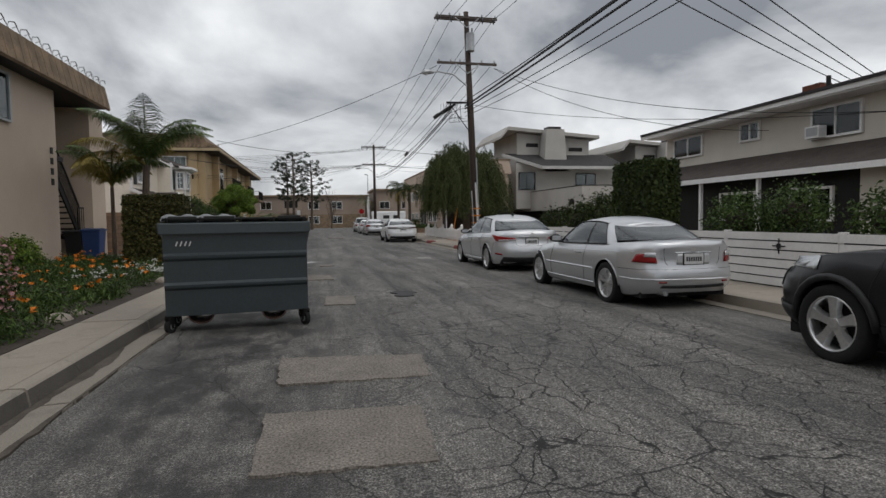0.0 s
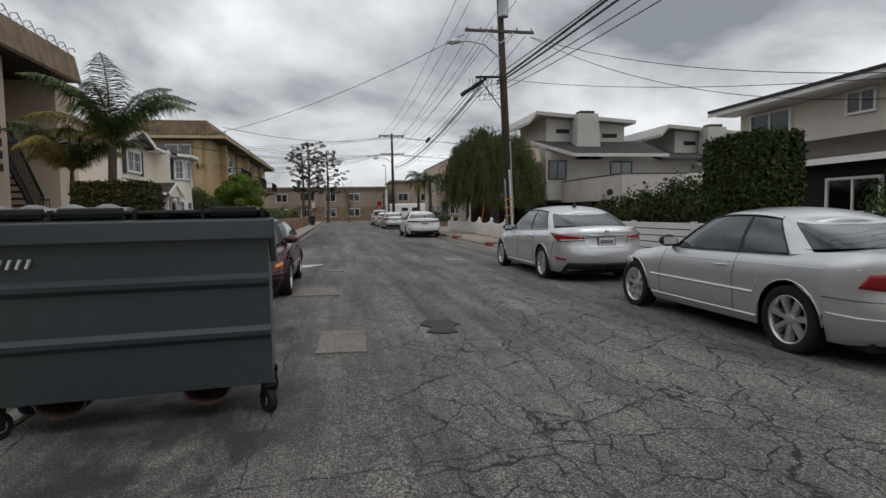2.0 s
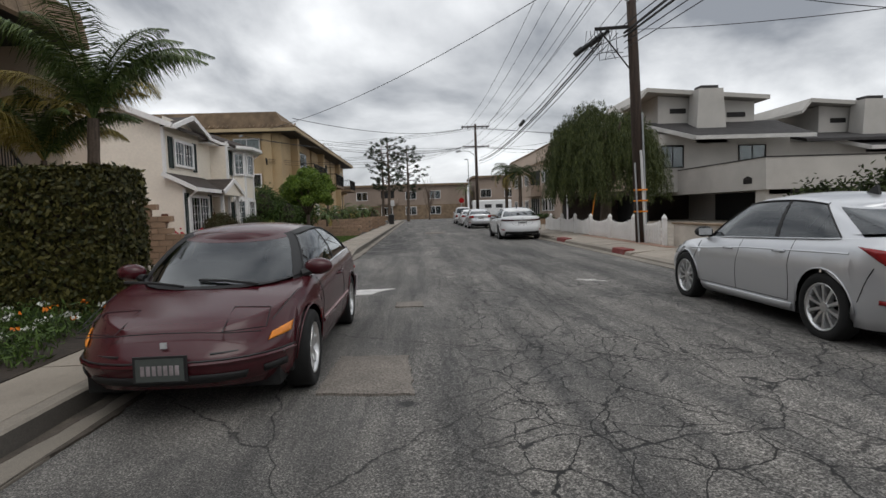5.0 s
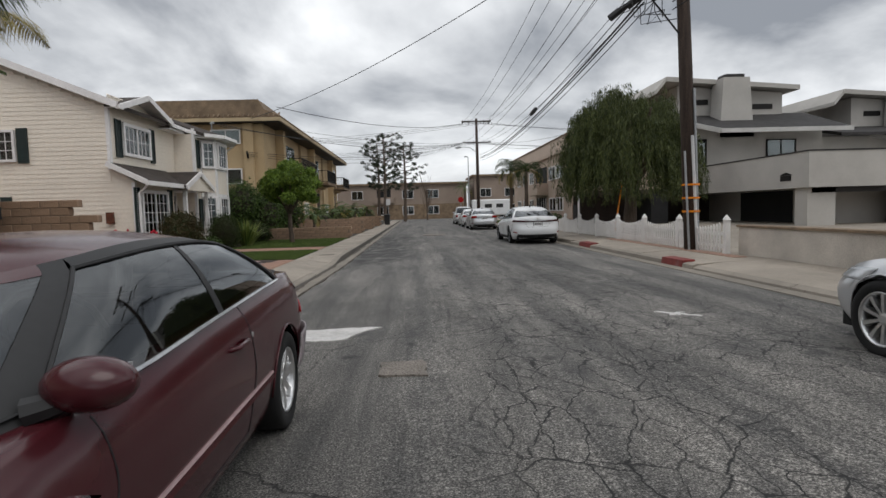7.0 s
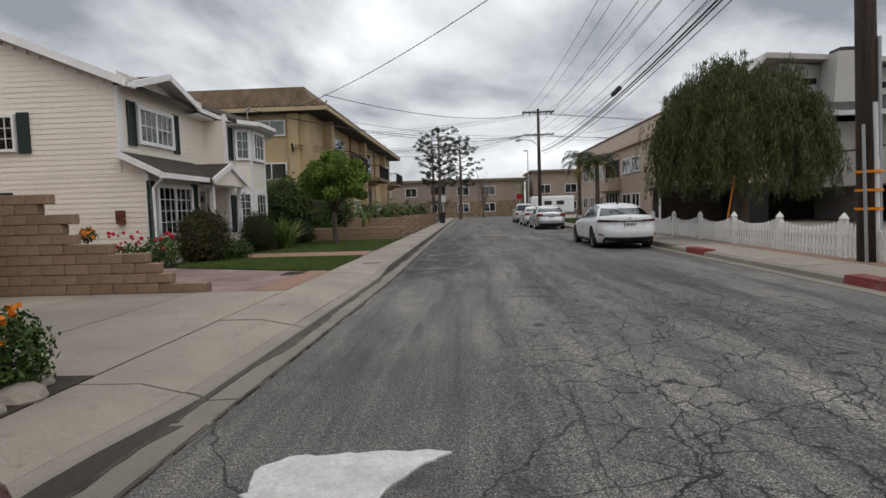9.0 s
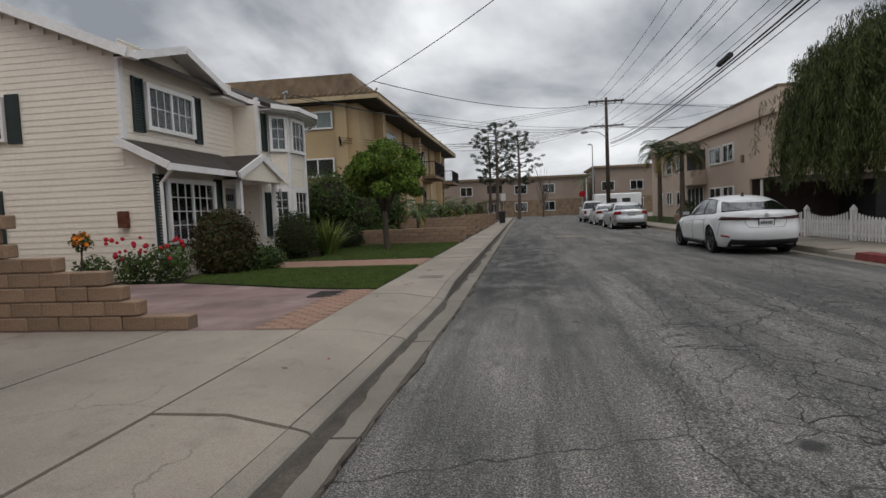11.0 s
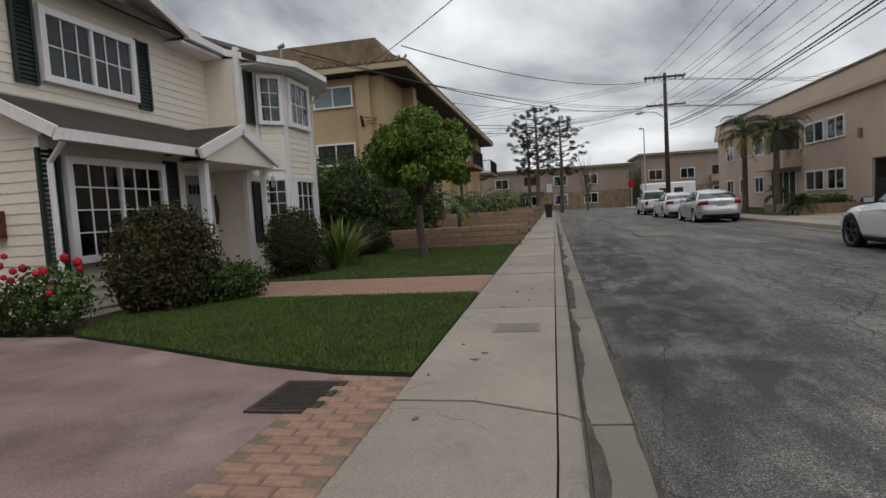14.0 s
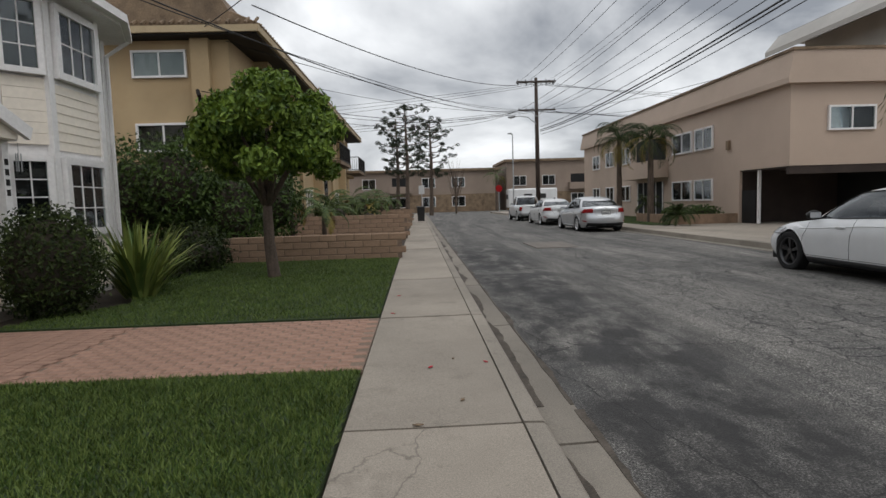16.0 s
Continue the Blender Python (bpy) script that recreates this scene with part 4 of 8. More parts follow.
    part("downpipe", tube(B(), [(-7.7, YE + 0.2, EZ - 0.25), (-8.05, YE + 0.06, EZ - 0.55), (-8.05, YE + 0.06, 0.2)], 0.04, 6), TRIM, h)
    # porch roof over the lower front
    PZ = 2.46
    part("porch_roof", roof_slab([(-7.75, Y0 - 0.22, PZ + 0.08), (-7.75, 33.0, PZ + 0.08), (UX + 0.02, 33.9, 3.12), (UX + 0.02, Y0 - 0.22, 3.12)], 0.1), SHINGLE, h)
    part("gutter", seam_line((-7.69, Y0 - 0.25, PZ), (-7.69, 32.5, PZ), 0.14, 0.12), TRIM, h, "white rain gutter")
    part("rake", seam_line((-7.72, Y0 - 0.24, PZ + 0.03), (UX, Y0 - 0.24, 3.07), 0.15, 0.05), TRIM, h)
    part("downpipe", tube(B(), [(-7.72, Y0 - 0.12, PZ - 0.05), (-8.05, Y0 - 0.03, PZ - 0.3), (-8.05, Y0 - 0.03, 0.2)], 0.04, 6), TRIM, h)
    pk = (33.72, 3.0)
    for ya in (32.4, 35.05):
        part("porch_roof", roof_slab([(-7.55, ya, PZ + 0.04), (-7.55, pk[0], pk[1] + 0.06), (UX + 0.02, pk[0], pk[1] + 0.06), (UX + 0.02, ya, PZ + 0.04)], 0.07), SHINGLE, h)
        part("rake", seam_line((-7.53, ya, PZ - 0.03), (-7.53, pk[0], pk[1] - 0.02), 0.17, 0.06), TRIM, h)
    part("gable", prism(B(), [(32.6, PZ - 0.12), (34.9, PZ - 0.12), (34.9, PZ - 0.02), (pk[0], pk[1] - 0.1), (32.6, PZ - 0.02)], -7.62, -7.58, "x"), SIDING, h)
    part("porch_ceiling", box(B(), UX, 32.86, PZ - 0.13, -7.63, 34.95, PZ - 0.09), TRIM, h)
    for y in (32.78, 34.82):
        part("porch_post", box(B(), -7.82, y - 0.06, 0.14, -7.7, y + 0.06, PZ - 0.125), TRIM, h)
    part("porch_floor", box(B(), UX, 32.9, 0.1, -7.6, 35.0, 0.22), CONCRETE, h)
    # the front door and its sidelight
    d = part("front_door", box(B(), UX + 0.023, 33.72, 0.22, UX + 0.06, 34.52, 2.22), DOOR_GREY, h, "grey front door with five small panes")
    for k in range(5):
        part("pane", prism(B(), [(33.83 + k * 0.12, 1.86), (33.92 + k * 0.12, 1.86), (33.92 + k * 0.12, 2.02), (33.875 + k * 0.12, 2.07), (33.83 + k * 0.12, 2.02)], UX + 0.061, UX + 0.066, "x"), DARK_ROOM, d)
    for za, zb in ((0.35, 0.95), (1.05, 1.75)):
        for ya, yb in ((33.8, 34.08), (34.16, 34.44)):
            part("panel", box(B(), UX + 0.061, ya, za, UX + 0.07, yb, zb), DOOR_GREY, d)
    part("knob", tube(B(), [(UX + 0.06, 34.46, 1.15), (UX + 0.12, 34.46, 1.15)], 0.03, 8), STEEL, d)
    for a in ((33.36, 33.45, 0.22, 2.32), (33.63, 33.72, 0.22, 2.32), (34.52, 34.6, 0.22, 2.32)):
        part("door_casing", box(B(), UX + 0.023, a[0], a[2], UX + 0.075, a[1], a[3]), TRIM, h)
    part("door_casing", box(B(), UX + 0.023, 33.45, 2.23, UX + 0.073, 34.52, 2.32), TRIM, h)
    part("sidelight", box(B(), UX + 0.023, 33.45, 0.22, UX + 0.05, 33.63, 2.23), TRIM, h)
    # house number as plain bars, lantern, wind chime
    for k in range(4):
        part("number_bar", box(B(), -7.7 + 0.001, 34.79, 2.02 - 0.13 * k, -7.692, 34.85, 2.1 - 0.13 * k), IRON_AND_SHADE, h)
    part("wall_ornament", tube(B(), [(UX + 0.03, 34.68, 1.25), (UX + 0.05, 34.68, 1.55), (UX + 0.03, 34.68, 1.85)], [0.05, 0.07, 0.03], 6), RUST, h)
    ch = B()
    for k in range(5):
        tube(ch, [(-7.66 + 0.03 * math.cos(k * 1.26), 35.0 + 0.03 * math.sin(k * 1.26), 1.95), (-7.66 + 0.03 * math.cos(k * 1.26), 35.0 + 0.03 * math.sin(k * 1.26), 2.18)], 0.008, 5)
    tube(ch, [(-7.66, 35.0, 2.19), (-7.66, 35.0, 2.32)], 0.004, 4)
    tagged(part("wind_chime", ch, STEEL), "small metal wind chime hanging from the porch roof", "wind chime")
    mast = B()
    tube(mast, [(-8.0, 36.5, EZ - 0.1), (-8.0, 36.5, EZ + 0.5)], 0.025, 6)
    tube(mast, [(-8.05, 36.5, EZ + 0.5), (-7.9, 36.5, EZ + 0.56)], 0.05, 6)
    part("service_mast", mast, STEEL, h, "grey service mast on the roof")
    return h


white_house()


def rail(parent, p, q, height=1.0, gap=0.13, mat=IRON_AND_SHADE):
    """An iron railing with uprights from p to q."""
    p, q = Vector(p), Vector(q)
    n = max(2, int((q - p).length / gap))
    part("top_rail", seam_line(p + Vector((0, 0, height)), q + Vector((0, 0, height)), 0.05, 0.05), mat, parent)
    part("bottom_rail", seam_line(p + Vector((0, 0, 0.08)), q + Vector((0, 0, 0.08)), 0.035, 0.035), mat, parent)
    m = B()
    for k in range(n + 1):
        a = p.lerp(q, k / n)
        box(m, a.x - 0.009, a.y - 0.009, a.z, a.x + 0.009, a.y + 0.009, a.z + height)
    part("railing_infill", m, mat, parent, kind="stuff")


def yellow_building(ya, yb, step, label):
    """One wing of the ochre apartment building, with a mansard roof and balconies to the street."""
    h = thing("apartment_building", label, "apartment building", group="ochre apartment wings")
    X, Z = -8.3 + step, 6.75
    part("wall", box(B(), -22, ya + 0.6, 0, X, yb, Z), YELLOW, h)
    part("pilaster", box(B(), X - 1.1, ya + 0.35, 0, X - 0.55, ya + 0.599, Z - 0.02), YELLOW, h)
    part("pilaster", box(B(), X + 0.001, ya + 3.4, 0, X + 0.5, ya + 4.0, Z - 0.02), YELLOW, h)
    e = 1.15
    part("fascia", box(B(), -22.5, ya - 0.1, Z, X + e, yb + 0.4, Z + 0.2), YELLOW_TRIM, h)
    # near-black underside: the shade below the eave is in its colour
    part("soffit", box(B(), -22.4, ya, Z - 0.05, X + e - 0.1, yb + 0.3, Z - 0.001), IRON_AND_SHADE, h)
    part("roof", prism(B(), [(-22.5, Z + 0.21), (X + e, Z + 0.21), (X + e - 0.9, Z + 0.62), (X + e - 1.25, Z + 1.25), (-22.5, Z + 1.25)], ya + 0.15, yb + 0.3, "y"), TILE_ROOF, h)
    m = B()
    for k in range(int((yb - ya) / 0.28)):
        y = ya + 0.2 + k * 0.28
        tube(m, [(X + e + 0.03, y, Z + 0.23), (X + e - 0.9, y, Z + 0.65)], 0.05, 5)
    for k in range(46):
        x = X + e - 0.1 - k * 0.28
        tube(m, [(x, ya - 0.12, Z + 0.24), (x, ya + 0.3, Z + 0.5)], 0.05, 5)
    part("roof_tiles", m, TILE_ROOF, h, kind="stuff")
    window(h, ya + 0.6, X - 3.0, X - 1.3, 5.55, 6.4, "y", -1, cols=2, behind=CURTAIN)
    window(h, ya + 0.6, X - 3.0, X - 1.3, 3.25, 4.15, "y", -1, cols=2)
    if step == 0:
        part("service_head", tube(B(), [(X - 0.85, ya + 0.3, 4.7), (X - 0.85, ya + 0.1, 5.05), (X - 0.75, ya - 0.05, 4.85)], 0.06, 6), IRON_AND_SHADE, h)
    for z in (1.1, 4.0):
        part("balcony_floor", box(B(), X + 0.51, ya + 4.0, z - 0.2, X + 1.5, yb - 0.8, z), TILE_ROOF, h)
        # near-black sheet in place of the unlit room behind the glass
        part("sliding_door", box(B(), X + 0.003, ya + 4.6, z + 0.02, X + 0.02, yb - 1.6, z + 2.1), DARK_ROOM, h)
        pane = part("pane", box(B(), X + 0.03, ya + 4.7, z + 0.08, X + 0.036, yb - 1.7, z + 2.05), GLASS, h)
        if z > 2:
            part("balcony_beam", box(B(), X + 0.002, ya + 4.0, z - 0.4, X + 0.5, yb - 0.8, z - 0.001), YELLOW, h)
            rail(h, (X + 1.45, ya + 4.05, z), (X + 1.45, yb - 0.85, z))
            rail(h, (X + 0.55, ya + 4.05, z), (X + 1.45, ya + 4.05, z))
    window(h, X, ya + 1.1, ya + 2.6, 1.3, 2.3, "x", 1, cols=2)
    return h


yellow_building(45.2, 55.6, 0.0, "ochre stucco apartment wing with a tan tiled mansard roof")
yellow_building(55.9, 65.8, 0.0, "ochre stucco apartment wing with dark iron balconies")
yellow_building(66.1, 76.0, 0.0, "ochre stucco apartment wing beyond the others")


def left_building():
    """The stucco block with outdoor stairs, beside the flower garden."""
    h = thing("apartment_block", "cream stucco apartment block with ribbed brown roof edge", "apartment building")
    X = -8.0
    part("wall", box(B(), -20, -20, 0, X, 20.0, 5.55), BEIGE, h)
    part("wall", box(B(), -20, 20.001, 0, -10.2, 24.0, 5.55), BEIGE, h)
    part("wall", box(B(), -10.199, 22.71, 0, -8.0, 24.0, 5.55), BEIGE, h)
    # slab coloured dark for the shade under the overhang
    part("ceiling_slab", box(B(), -20, -20.4, 5.551, -7.5, 23.0, 5.7), IRON_AND_SHADE, h)
    part("roof_edge", prism(B(), [(-7.42, 5.5), (-7.36, 5.56), (-7.52, 6.36), (-7.6, 6.4), (-20, 6.4), (-20, 5.71), (-7.48, 5.71)], -20.4, 23.02, "y"), TILE_ROOF, h)
    m = B()
    y = -18.0
    while y < 23.0:
        tube(m, [(-7.37, y, 5.58), (-7.53, y, 6.36)], 0.025, 5)
        y += 0.42
    part("roof_ribs", m, TILE_ROOF, h, kind="stuff")
    m = B()
    y, k = 6.0, 0
    while y < 22.9:
        tube(m, [(-7.6, y, 6.38), (-7.58, y + 0.05, 6.55), (-7.52, y + 0.22, 6.6), (-7.5, y + 0.3, 6.5)], 0.018, 5)
        tube(m, [(-7.6, y + 0.1, 6.4), (-7.62, y - 0.08, 6.58), (-7.66, y - 0.2, 6.5)], 0.014, 5)
        y += 0.62
        k += 1
    part("roof_edge_trim", m, STEEL, h, kind="stuff", label="row of small curled fittings along the roof edge")
    window(h, X, 14.4, 17.25, 4.1, 5.4, "x", 1, cols=3, frame_w=0.06, frame_mat=STEEL, behind=CURTAIN)
    window(h, X, 8.0, 10.6, 4.1, 5.4, "x", 1, cols=3, frame_w=0.06, frame_mat=STEEL, behind=CURTAIN)
    for k in range(4):
        part("number_bar", box(B(), X + 0.001, 19.55, 3.55 - 0.32 * k, X + 0.02, 19.72, 3.75 - 0.32 * k), IRON_AND_SHADE, h)
    # stairs rising away from the opening's far side towards the near wall
    n = 14
    for k in range(n):
        y = 22.3 - k * 0.16
        z = 1.0 + k * 0.185
        part("tread", box(B(), -9.5, y - 0.26, z, -8.35, y, z + 0.05), IRON_AND_SHADE, h)
    part("stringer", seam_line((-8.32, 22.4, 0.9), (-8.32, 20.1, 3.55), 0.25, 0.05), IRON_AND_SHADE, h)
    rail(h, (-8.3, 22.3, 1.05), (-8.3, 20.2, 3.5), 0.95)
    part("landing", box(B(), -9.5, 22.05, 0.85, -8.2, 22.65, 0.99), IRON_AND_SHADE, h)
    rail(h, (-8.2, 21.9, 0.99), (-8.2, 22.4, 0.99), 0.95)
    part("balcony", box(B(), -10.2, 20.001, 3.4, -8.05, 20.6, 3.55), IRON_AND_SHADE, h)
    for x in (-9.5, -8.4):
        part("stair_leg", box(B(), x, 22.1, 0.1, x + 0.08, 22.2, 0.86), IRON_AND_SHADE, h)
    return h


left_building()


def house_b():
    """The two-storey house behind the slatted fence."""
    h = thing("house", "two-storey warm grey stucco house with a dark low-pitched roof", "house")
    part("wall", box(B(), 15.0, -12, 0, 25, 22.0, 4.75), HOUSE_B, h)
    # near-black wall stands in for the shaded opening below the porch roof
    part("wall", box(B(), 13.4, 11.6, 0, 14.999, 21.4, 2.6), IRON_AND_SHADE, h)
    part("wall", box(B(), 13.38, -12, 0, 14.999, 11.58, 2.6), HOUSE_B, h)
    part("roof", prism(B(), [(14.06, 4.862), (14.06, 4.95), (19.5, 6.12), (25.7, 4.95), (25.7, 4.862)], -12.5, 22.6, "y"), DARK_ROOF, h)
    part("fascia", box(B(), 14.12, -12.5, 4.72, 14.199, 22.65, 4.86), TRIM, h)
    part("rake", seam_line((14.15, 22.63, 4.85), (19.5, 22.63, 6.02), 0.2, 0.06), TRIM, h)
    part("soffit", box(B(), 14.2, -12, 4.68, 14.999, 22.3, 4.745), TRIM, h)
    part("lower_roof", roof_slab([(12.85, -12, 2.62), (14.995, -12, 3.4), (14.995, 21.9, 3.4), (12.85, 21.9, 2.62)], 0.1), SHINGLE, h)
    part("fascia", box(B(), 12.78, -12, 2.44, 12.849, 21.95, 2.6), TRIM, h)
    window(h, 15.0, 19.6, 21.45, 3.75, 4.6, "x", -1, cols=2, behind=CURTAIN)
    window(h, 15.0, 16.65, 17.6, 3.95, 4.62, "x", -1, cols=2)
    w = window(h, 15.0, 12.9, 14.6, 3.62, 4.58, "x", -1, cols=2, behind=CURTAIN)
    ac = part("air_conditioner", box(B(), 14.62, 14.0, 3.64, 14.9, 14.5, 4.0), TRIM, w, "white window air conditioner")
    part("grille", box(B(), 14.61, 14.05, 3.7, 14.619, 14.45, 3.95), STEEL, ac)
    window(h, 13.4, 12.3, 13.7, 1.15, 2.1, "x", -1, cols=2, behind=CURTAIN)
    window(h, 13.4, 15.0, 16.6, 1.15, 2.1, "x", -1, cols=2)
    for y in (14.4, 17.0, 19.6):
        part("porch_post", box(B(), 12.9, y, 0.1, 13.0, y + 0.1, 2.52), TRIM, h)
    part("chimney", box(B(), 16.5, 15.8, 5.2, 17.0, 16.5, 5.75), RUST, h)
    part("roof_pipe", tube(B(), [(16.0, 15.0, 5.1), (16.0, 15.0, 5.75)], 0.07, 8), IRON_AND_SHADE, h)
    part("roof_pipe", tube(B(), [(16.0, 12.5, 5.1), (16.0, 12.5, 5.6)], 0.03, 8), IRON_AND_SHADE, h)
    return h


house_b()


def house_c(m, label):
    """Modern stucco house: a balcony storey over dark carports, slanting roofs, a chimney and a clerestory."""
    h = thing("modern_house", label, "house", m, group="modern grey houses")
    part("lower_wall", box(B(), 21.6, 40.2, 0, 33, 58, 2.1), GREY_STUCCO, h)
    part("lower_wall", box(B(), 19.2, 38.5, 0, 20.6, 39.4, 2.0), GREY_STUCCO, h)
    part("lower_wall", box(B(), 24.0, 38.35, 0, 33, 39.4, 2.0), GREY_STUCCO, h)
    # two added dark walls block the bright gap under the balcony
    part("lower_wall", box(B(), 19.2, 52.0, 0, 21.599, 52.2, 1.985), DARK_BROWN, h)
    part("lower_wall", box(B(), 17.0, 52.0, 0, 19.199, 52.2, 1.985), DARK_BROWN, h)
    # plain near-black sheet on the back wall
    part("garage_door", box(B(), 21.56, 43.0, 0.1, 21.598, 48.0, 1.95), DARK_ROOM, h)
    part("parapet", box(B(), 19.0, 38.15, 1.98, 19.2, 52.0, 3.68), GREY_STUCCO, h)
    part("parapet", box(B(), 19.201, 38.15, 1.98, 30.0, 38.35, 3.68), GREY_STUCCO, h)
    part("coping", box(B(), 18.97, 38.12, 3.681, 19.23, 52.0, 3.75), DARK_ROOF, h)
    part("coping", box(B(), 19.231, 38.12, 3.681, 30.0, 38.38, 3.75), DARK_ROOF, h)
    part("balcony_floor", box(B(), 19.201, 38.351, 1.99, 33, 58, 2.18), GREY_STUCCO, h)
    part("beam", box(B(), 19.4, 38.5, 1.72, 24.0, 38.8, 1.978), DARK_ROOF, h)
    part("upper_wall", prism(B(), [(17.6, 2.2), (27.2, 2.2), (27.2, 6.3), (17.6, 6.3)], 48.3, 58, "y"), GREY_STUCCO, h)
    part("lower_roof", roof_slab([(19.2, 46.0, 5.85), (27.4, 46.0, 5.85), (27.4, 50.3, 7.4), (17.0, 50.3, 7.4)], 0.2), DARK_ROOF, h)
    part("fascia", seam_line((19.1, 45.95, 5.74), (27.45, 45.95, 5.74), 0.26, 0.07), FASCIA_GREY, h)
    part("fascia", seam_line((16.95, 50.3, 7.28), (19.1, 45.95, 5.74), 0.28, 0.07), FASCIA_GREY, h)
    part("side_roof", roof_slab([(27.5, 47.0, 5.6), (34.5, 47.0, 5.6), (34.5, 54.0, 7.2), (27.5, 54.0, 7.2)], 0.2), DARK_ROOF, h)
    part("side_wall", box(B(), 27.3, 48.5, 2.2, 33.0, 58, 5.5), GREY_STUCCO, h)
    part("tower", prism(B(), [(18.3, 6.2), (25.6, 5.4), (25.6, 8.75), (18.3, 9.3)], 50, 57, "y"), GREY_STUCCO, h)
    part("tower_roof", roof_slab([(17.2, 49.2, 9.75), (26.3, 49.2, 9.08), (26.3, 57.6, 9.08), (17.2, 57.6, 9.75)], 0.3), GREY_STUCCO, h)
    part("tower_eave", roof_slab([(17.19, 49.2, 9.72), (17.19, 57.6, 9.72), (16.5, 57.6, 8.9), (16.5, 49.2, 8.9)], 0.25), GREY_STUCCO, h)
    for xa, xb, z in ((19.2, 20.4, 8.35), (22.2, 23.0, 8.2), (23.5, 24.9, 8.0)):
        part("vent", box(B(), xa, 49.96, z - 0.35, xb, 49.998, z), IRON_AND_SHADE, h)
    part("chimney", prism(B(), [(20.3, 5.6), (22.6, 5.6), (22.3, 9.45), (20.55, 9.45)], 48.3, 49.7, "y"), GREY_STUCCO, h)
    part("chimney_cap", box(B(), 20.8, 48.5, 9.451, 22.05, 49.5, 9.7), DARK_ROOF, h)
    window(h, 48.3, 17.8, 19.4, 3.9, 5.5, "y", -1, cols=2, frame_mat=IRON_AND_SHADE)
    window(h, 48.3, 23.4, 25.4, 3.9, 5.4, "y", -1, cols=2, frame_mat=IRON_AND_SHADE)
    part("wall_number", box(B(), 18.97, 39.4, 2.35, 18.997, 40.2, 2.62), IRON_AND_SHADE, h)
    part("wall_number_roof", prism(B(), [(39.3, 2.63), (40.3, 2.63), (39.8, 2.78)], 18.97, 18.997, "x"), IRON_AND_SHADE, h)
    return h


house_c(Matrix(), "modern light grey stucco house with balcony and square chimney")
house_c(pose(12.6, 0.5, -0.9), "modern light grey stucco house behind the first")


def right_apartments():
    h = thing("apartment_block", "two-storey pinkish stucco apartment block with carports", "apartment building")
    X = 11.2
    Y0, Y1 = 47.6, 73.0
    part("upper_wall", box(B(), X, Y0, 2.35, 16.6, Y1, 5.3), PINKISH, h)
    part("lower_wall", box(B(), X + 0.002, 50.8, 0, 16.6, Y1, 2.349), PINKISH, h)
    # near-black back: the recess's shade is put into its colour
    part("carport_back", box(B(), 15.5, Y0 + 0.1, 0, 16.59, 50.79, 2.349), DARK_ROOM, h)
    # dark brown panel and ceiling, added to keep the recess dark
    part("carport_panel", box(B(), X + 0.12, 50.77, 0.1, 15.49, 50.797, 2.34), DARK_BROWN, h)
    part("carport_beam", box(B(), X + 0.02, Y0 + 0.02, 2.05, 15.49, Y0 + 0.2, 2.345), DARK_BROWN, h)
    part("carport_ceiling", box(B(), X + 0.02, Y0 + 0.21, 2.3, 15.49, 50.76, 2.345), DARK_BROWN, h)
    for x, y in ((X + 0.1, 49.6),):
        part("carport_post", box(B(), x, y, 0.1, x + 0.1, y + 0.1, 2.345), TRIM, h)
    part("gate", box(B(), X + 0.06, 49.75, 0.15, X + 0.1, 50.7, 1.5), IRON_AND_SHADE, h)
    part("cornice", box(B(), X - 0.25, Y0 - 0.25, 5.301, 16.8, Y1 + 0.2, 5.5), PINKISH, h)
    part("parapet", prism(B(), [(X - 0.25, 5.501), (X - 0.05, 6.45), (16.6, 6.45), (16.8, 5.501)], Y0 - 0.25, Y1 + 0.2, "y"), PINKISH, h)
    part("roof_cap", box(B(), X - 0.12, Y0 - 0.3, 6.451, 16.7, Y1 + 0.25, 6.55), TILE_ROOF, h)
    for ya, yb in ((52.9, 54.6), (54.9, 57.0), (63.0, 64.6), (66.0, 67.6), (69.0, 70.6)):
        window(h, X, ya, yb, 3.5, 4.55, "x", -1, cols=2, behind=DARK_ROOM)
        window(h, X, ya, yb, 1.1, 2.12, "x", -1, cols=2, behind=CURTAIN if ya < 55 else DARK_ROOM)
    window(h, Y0, 12.6, 14.4, 3.6, 4.5, "y", -1, cols=2, behind=CURTAIN)
    b = part("balcony", box(B(), X - 0.9, 57.6, 2.4, X - 0.001, 62.2, 3.35), PINKISH, h)
    # flat near-black sheets in place of the shaded doorways
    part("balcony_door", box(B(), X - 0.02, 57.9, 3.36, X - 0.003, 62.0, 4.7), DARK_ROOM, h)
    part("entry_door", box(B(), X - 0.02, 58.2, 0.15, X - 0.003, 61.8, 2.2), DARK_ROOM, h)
    for k in range(5):
        part("door_mullion", box(B(), X - 0.06, 58.2 + k * 0.88, 0.15, X - 0.021, 58.26 + k * 0.88, 2.2), TRIM, h)
    part("wall_lamp", box(B(), X - 0.12, 51.5, 3.3, X - 0.003, 51.7, 3.7), TILE_ROOF, h, "brown wall lamp")
    pl = part("planter_wall", box(B(), 8.6, 50.9, 0.1, 8.8, 55.5, 0.55), BLOCK, h)
    part("planter_wall", box(B(), 8.801, 50.9, 0.1, X, 51.1, 0.55), BLOCK, h)
    return h


right_apartments()
lawn("lawn_3", [(7.45, 51.0), (8.58, 51.0), (8.58, 55.6), (11.1, 55.6), (11.1, 72.0), (7.45, 72.0)], 3, 30000, "green lawn in front of the apartments")


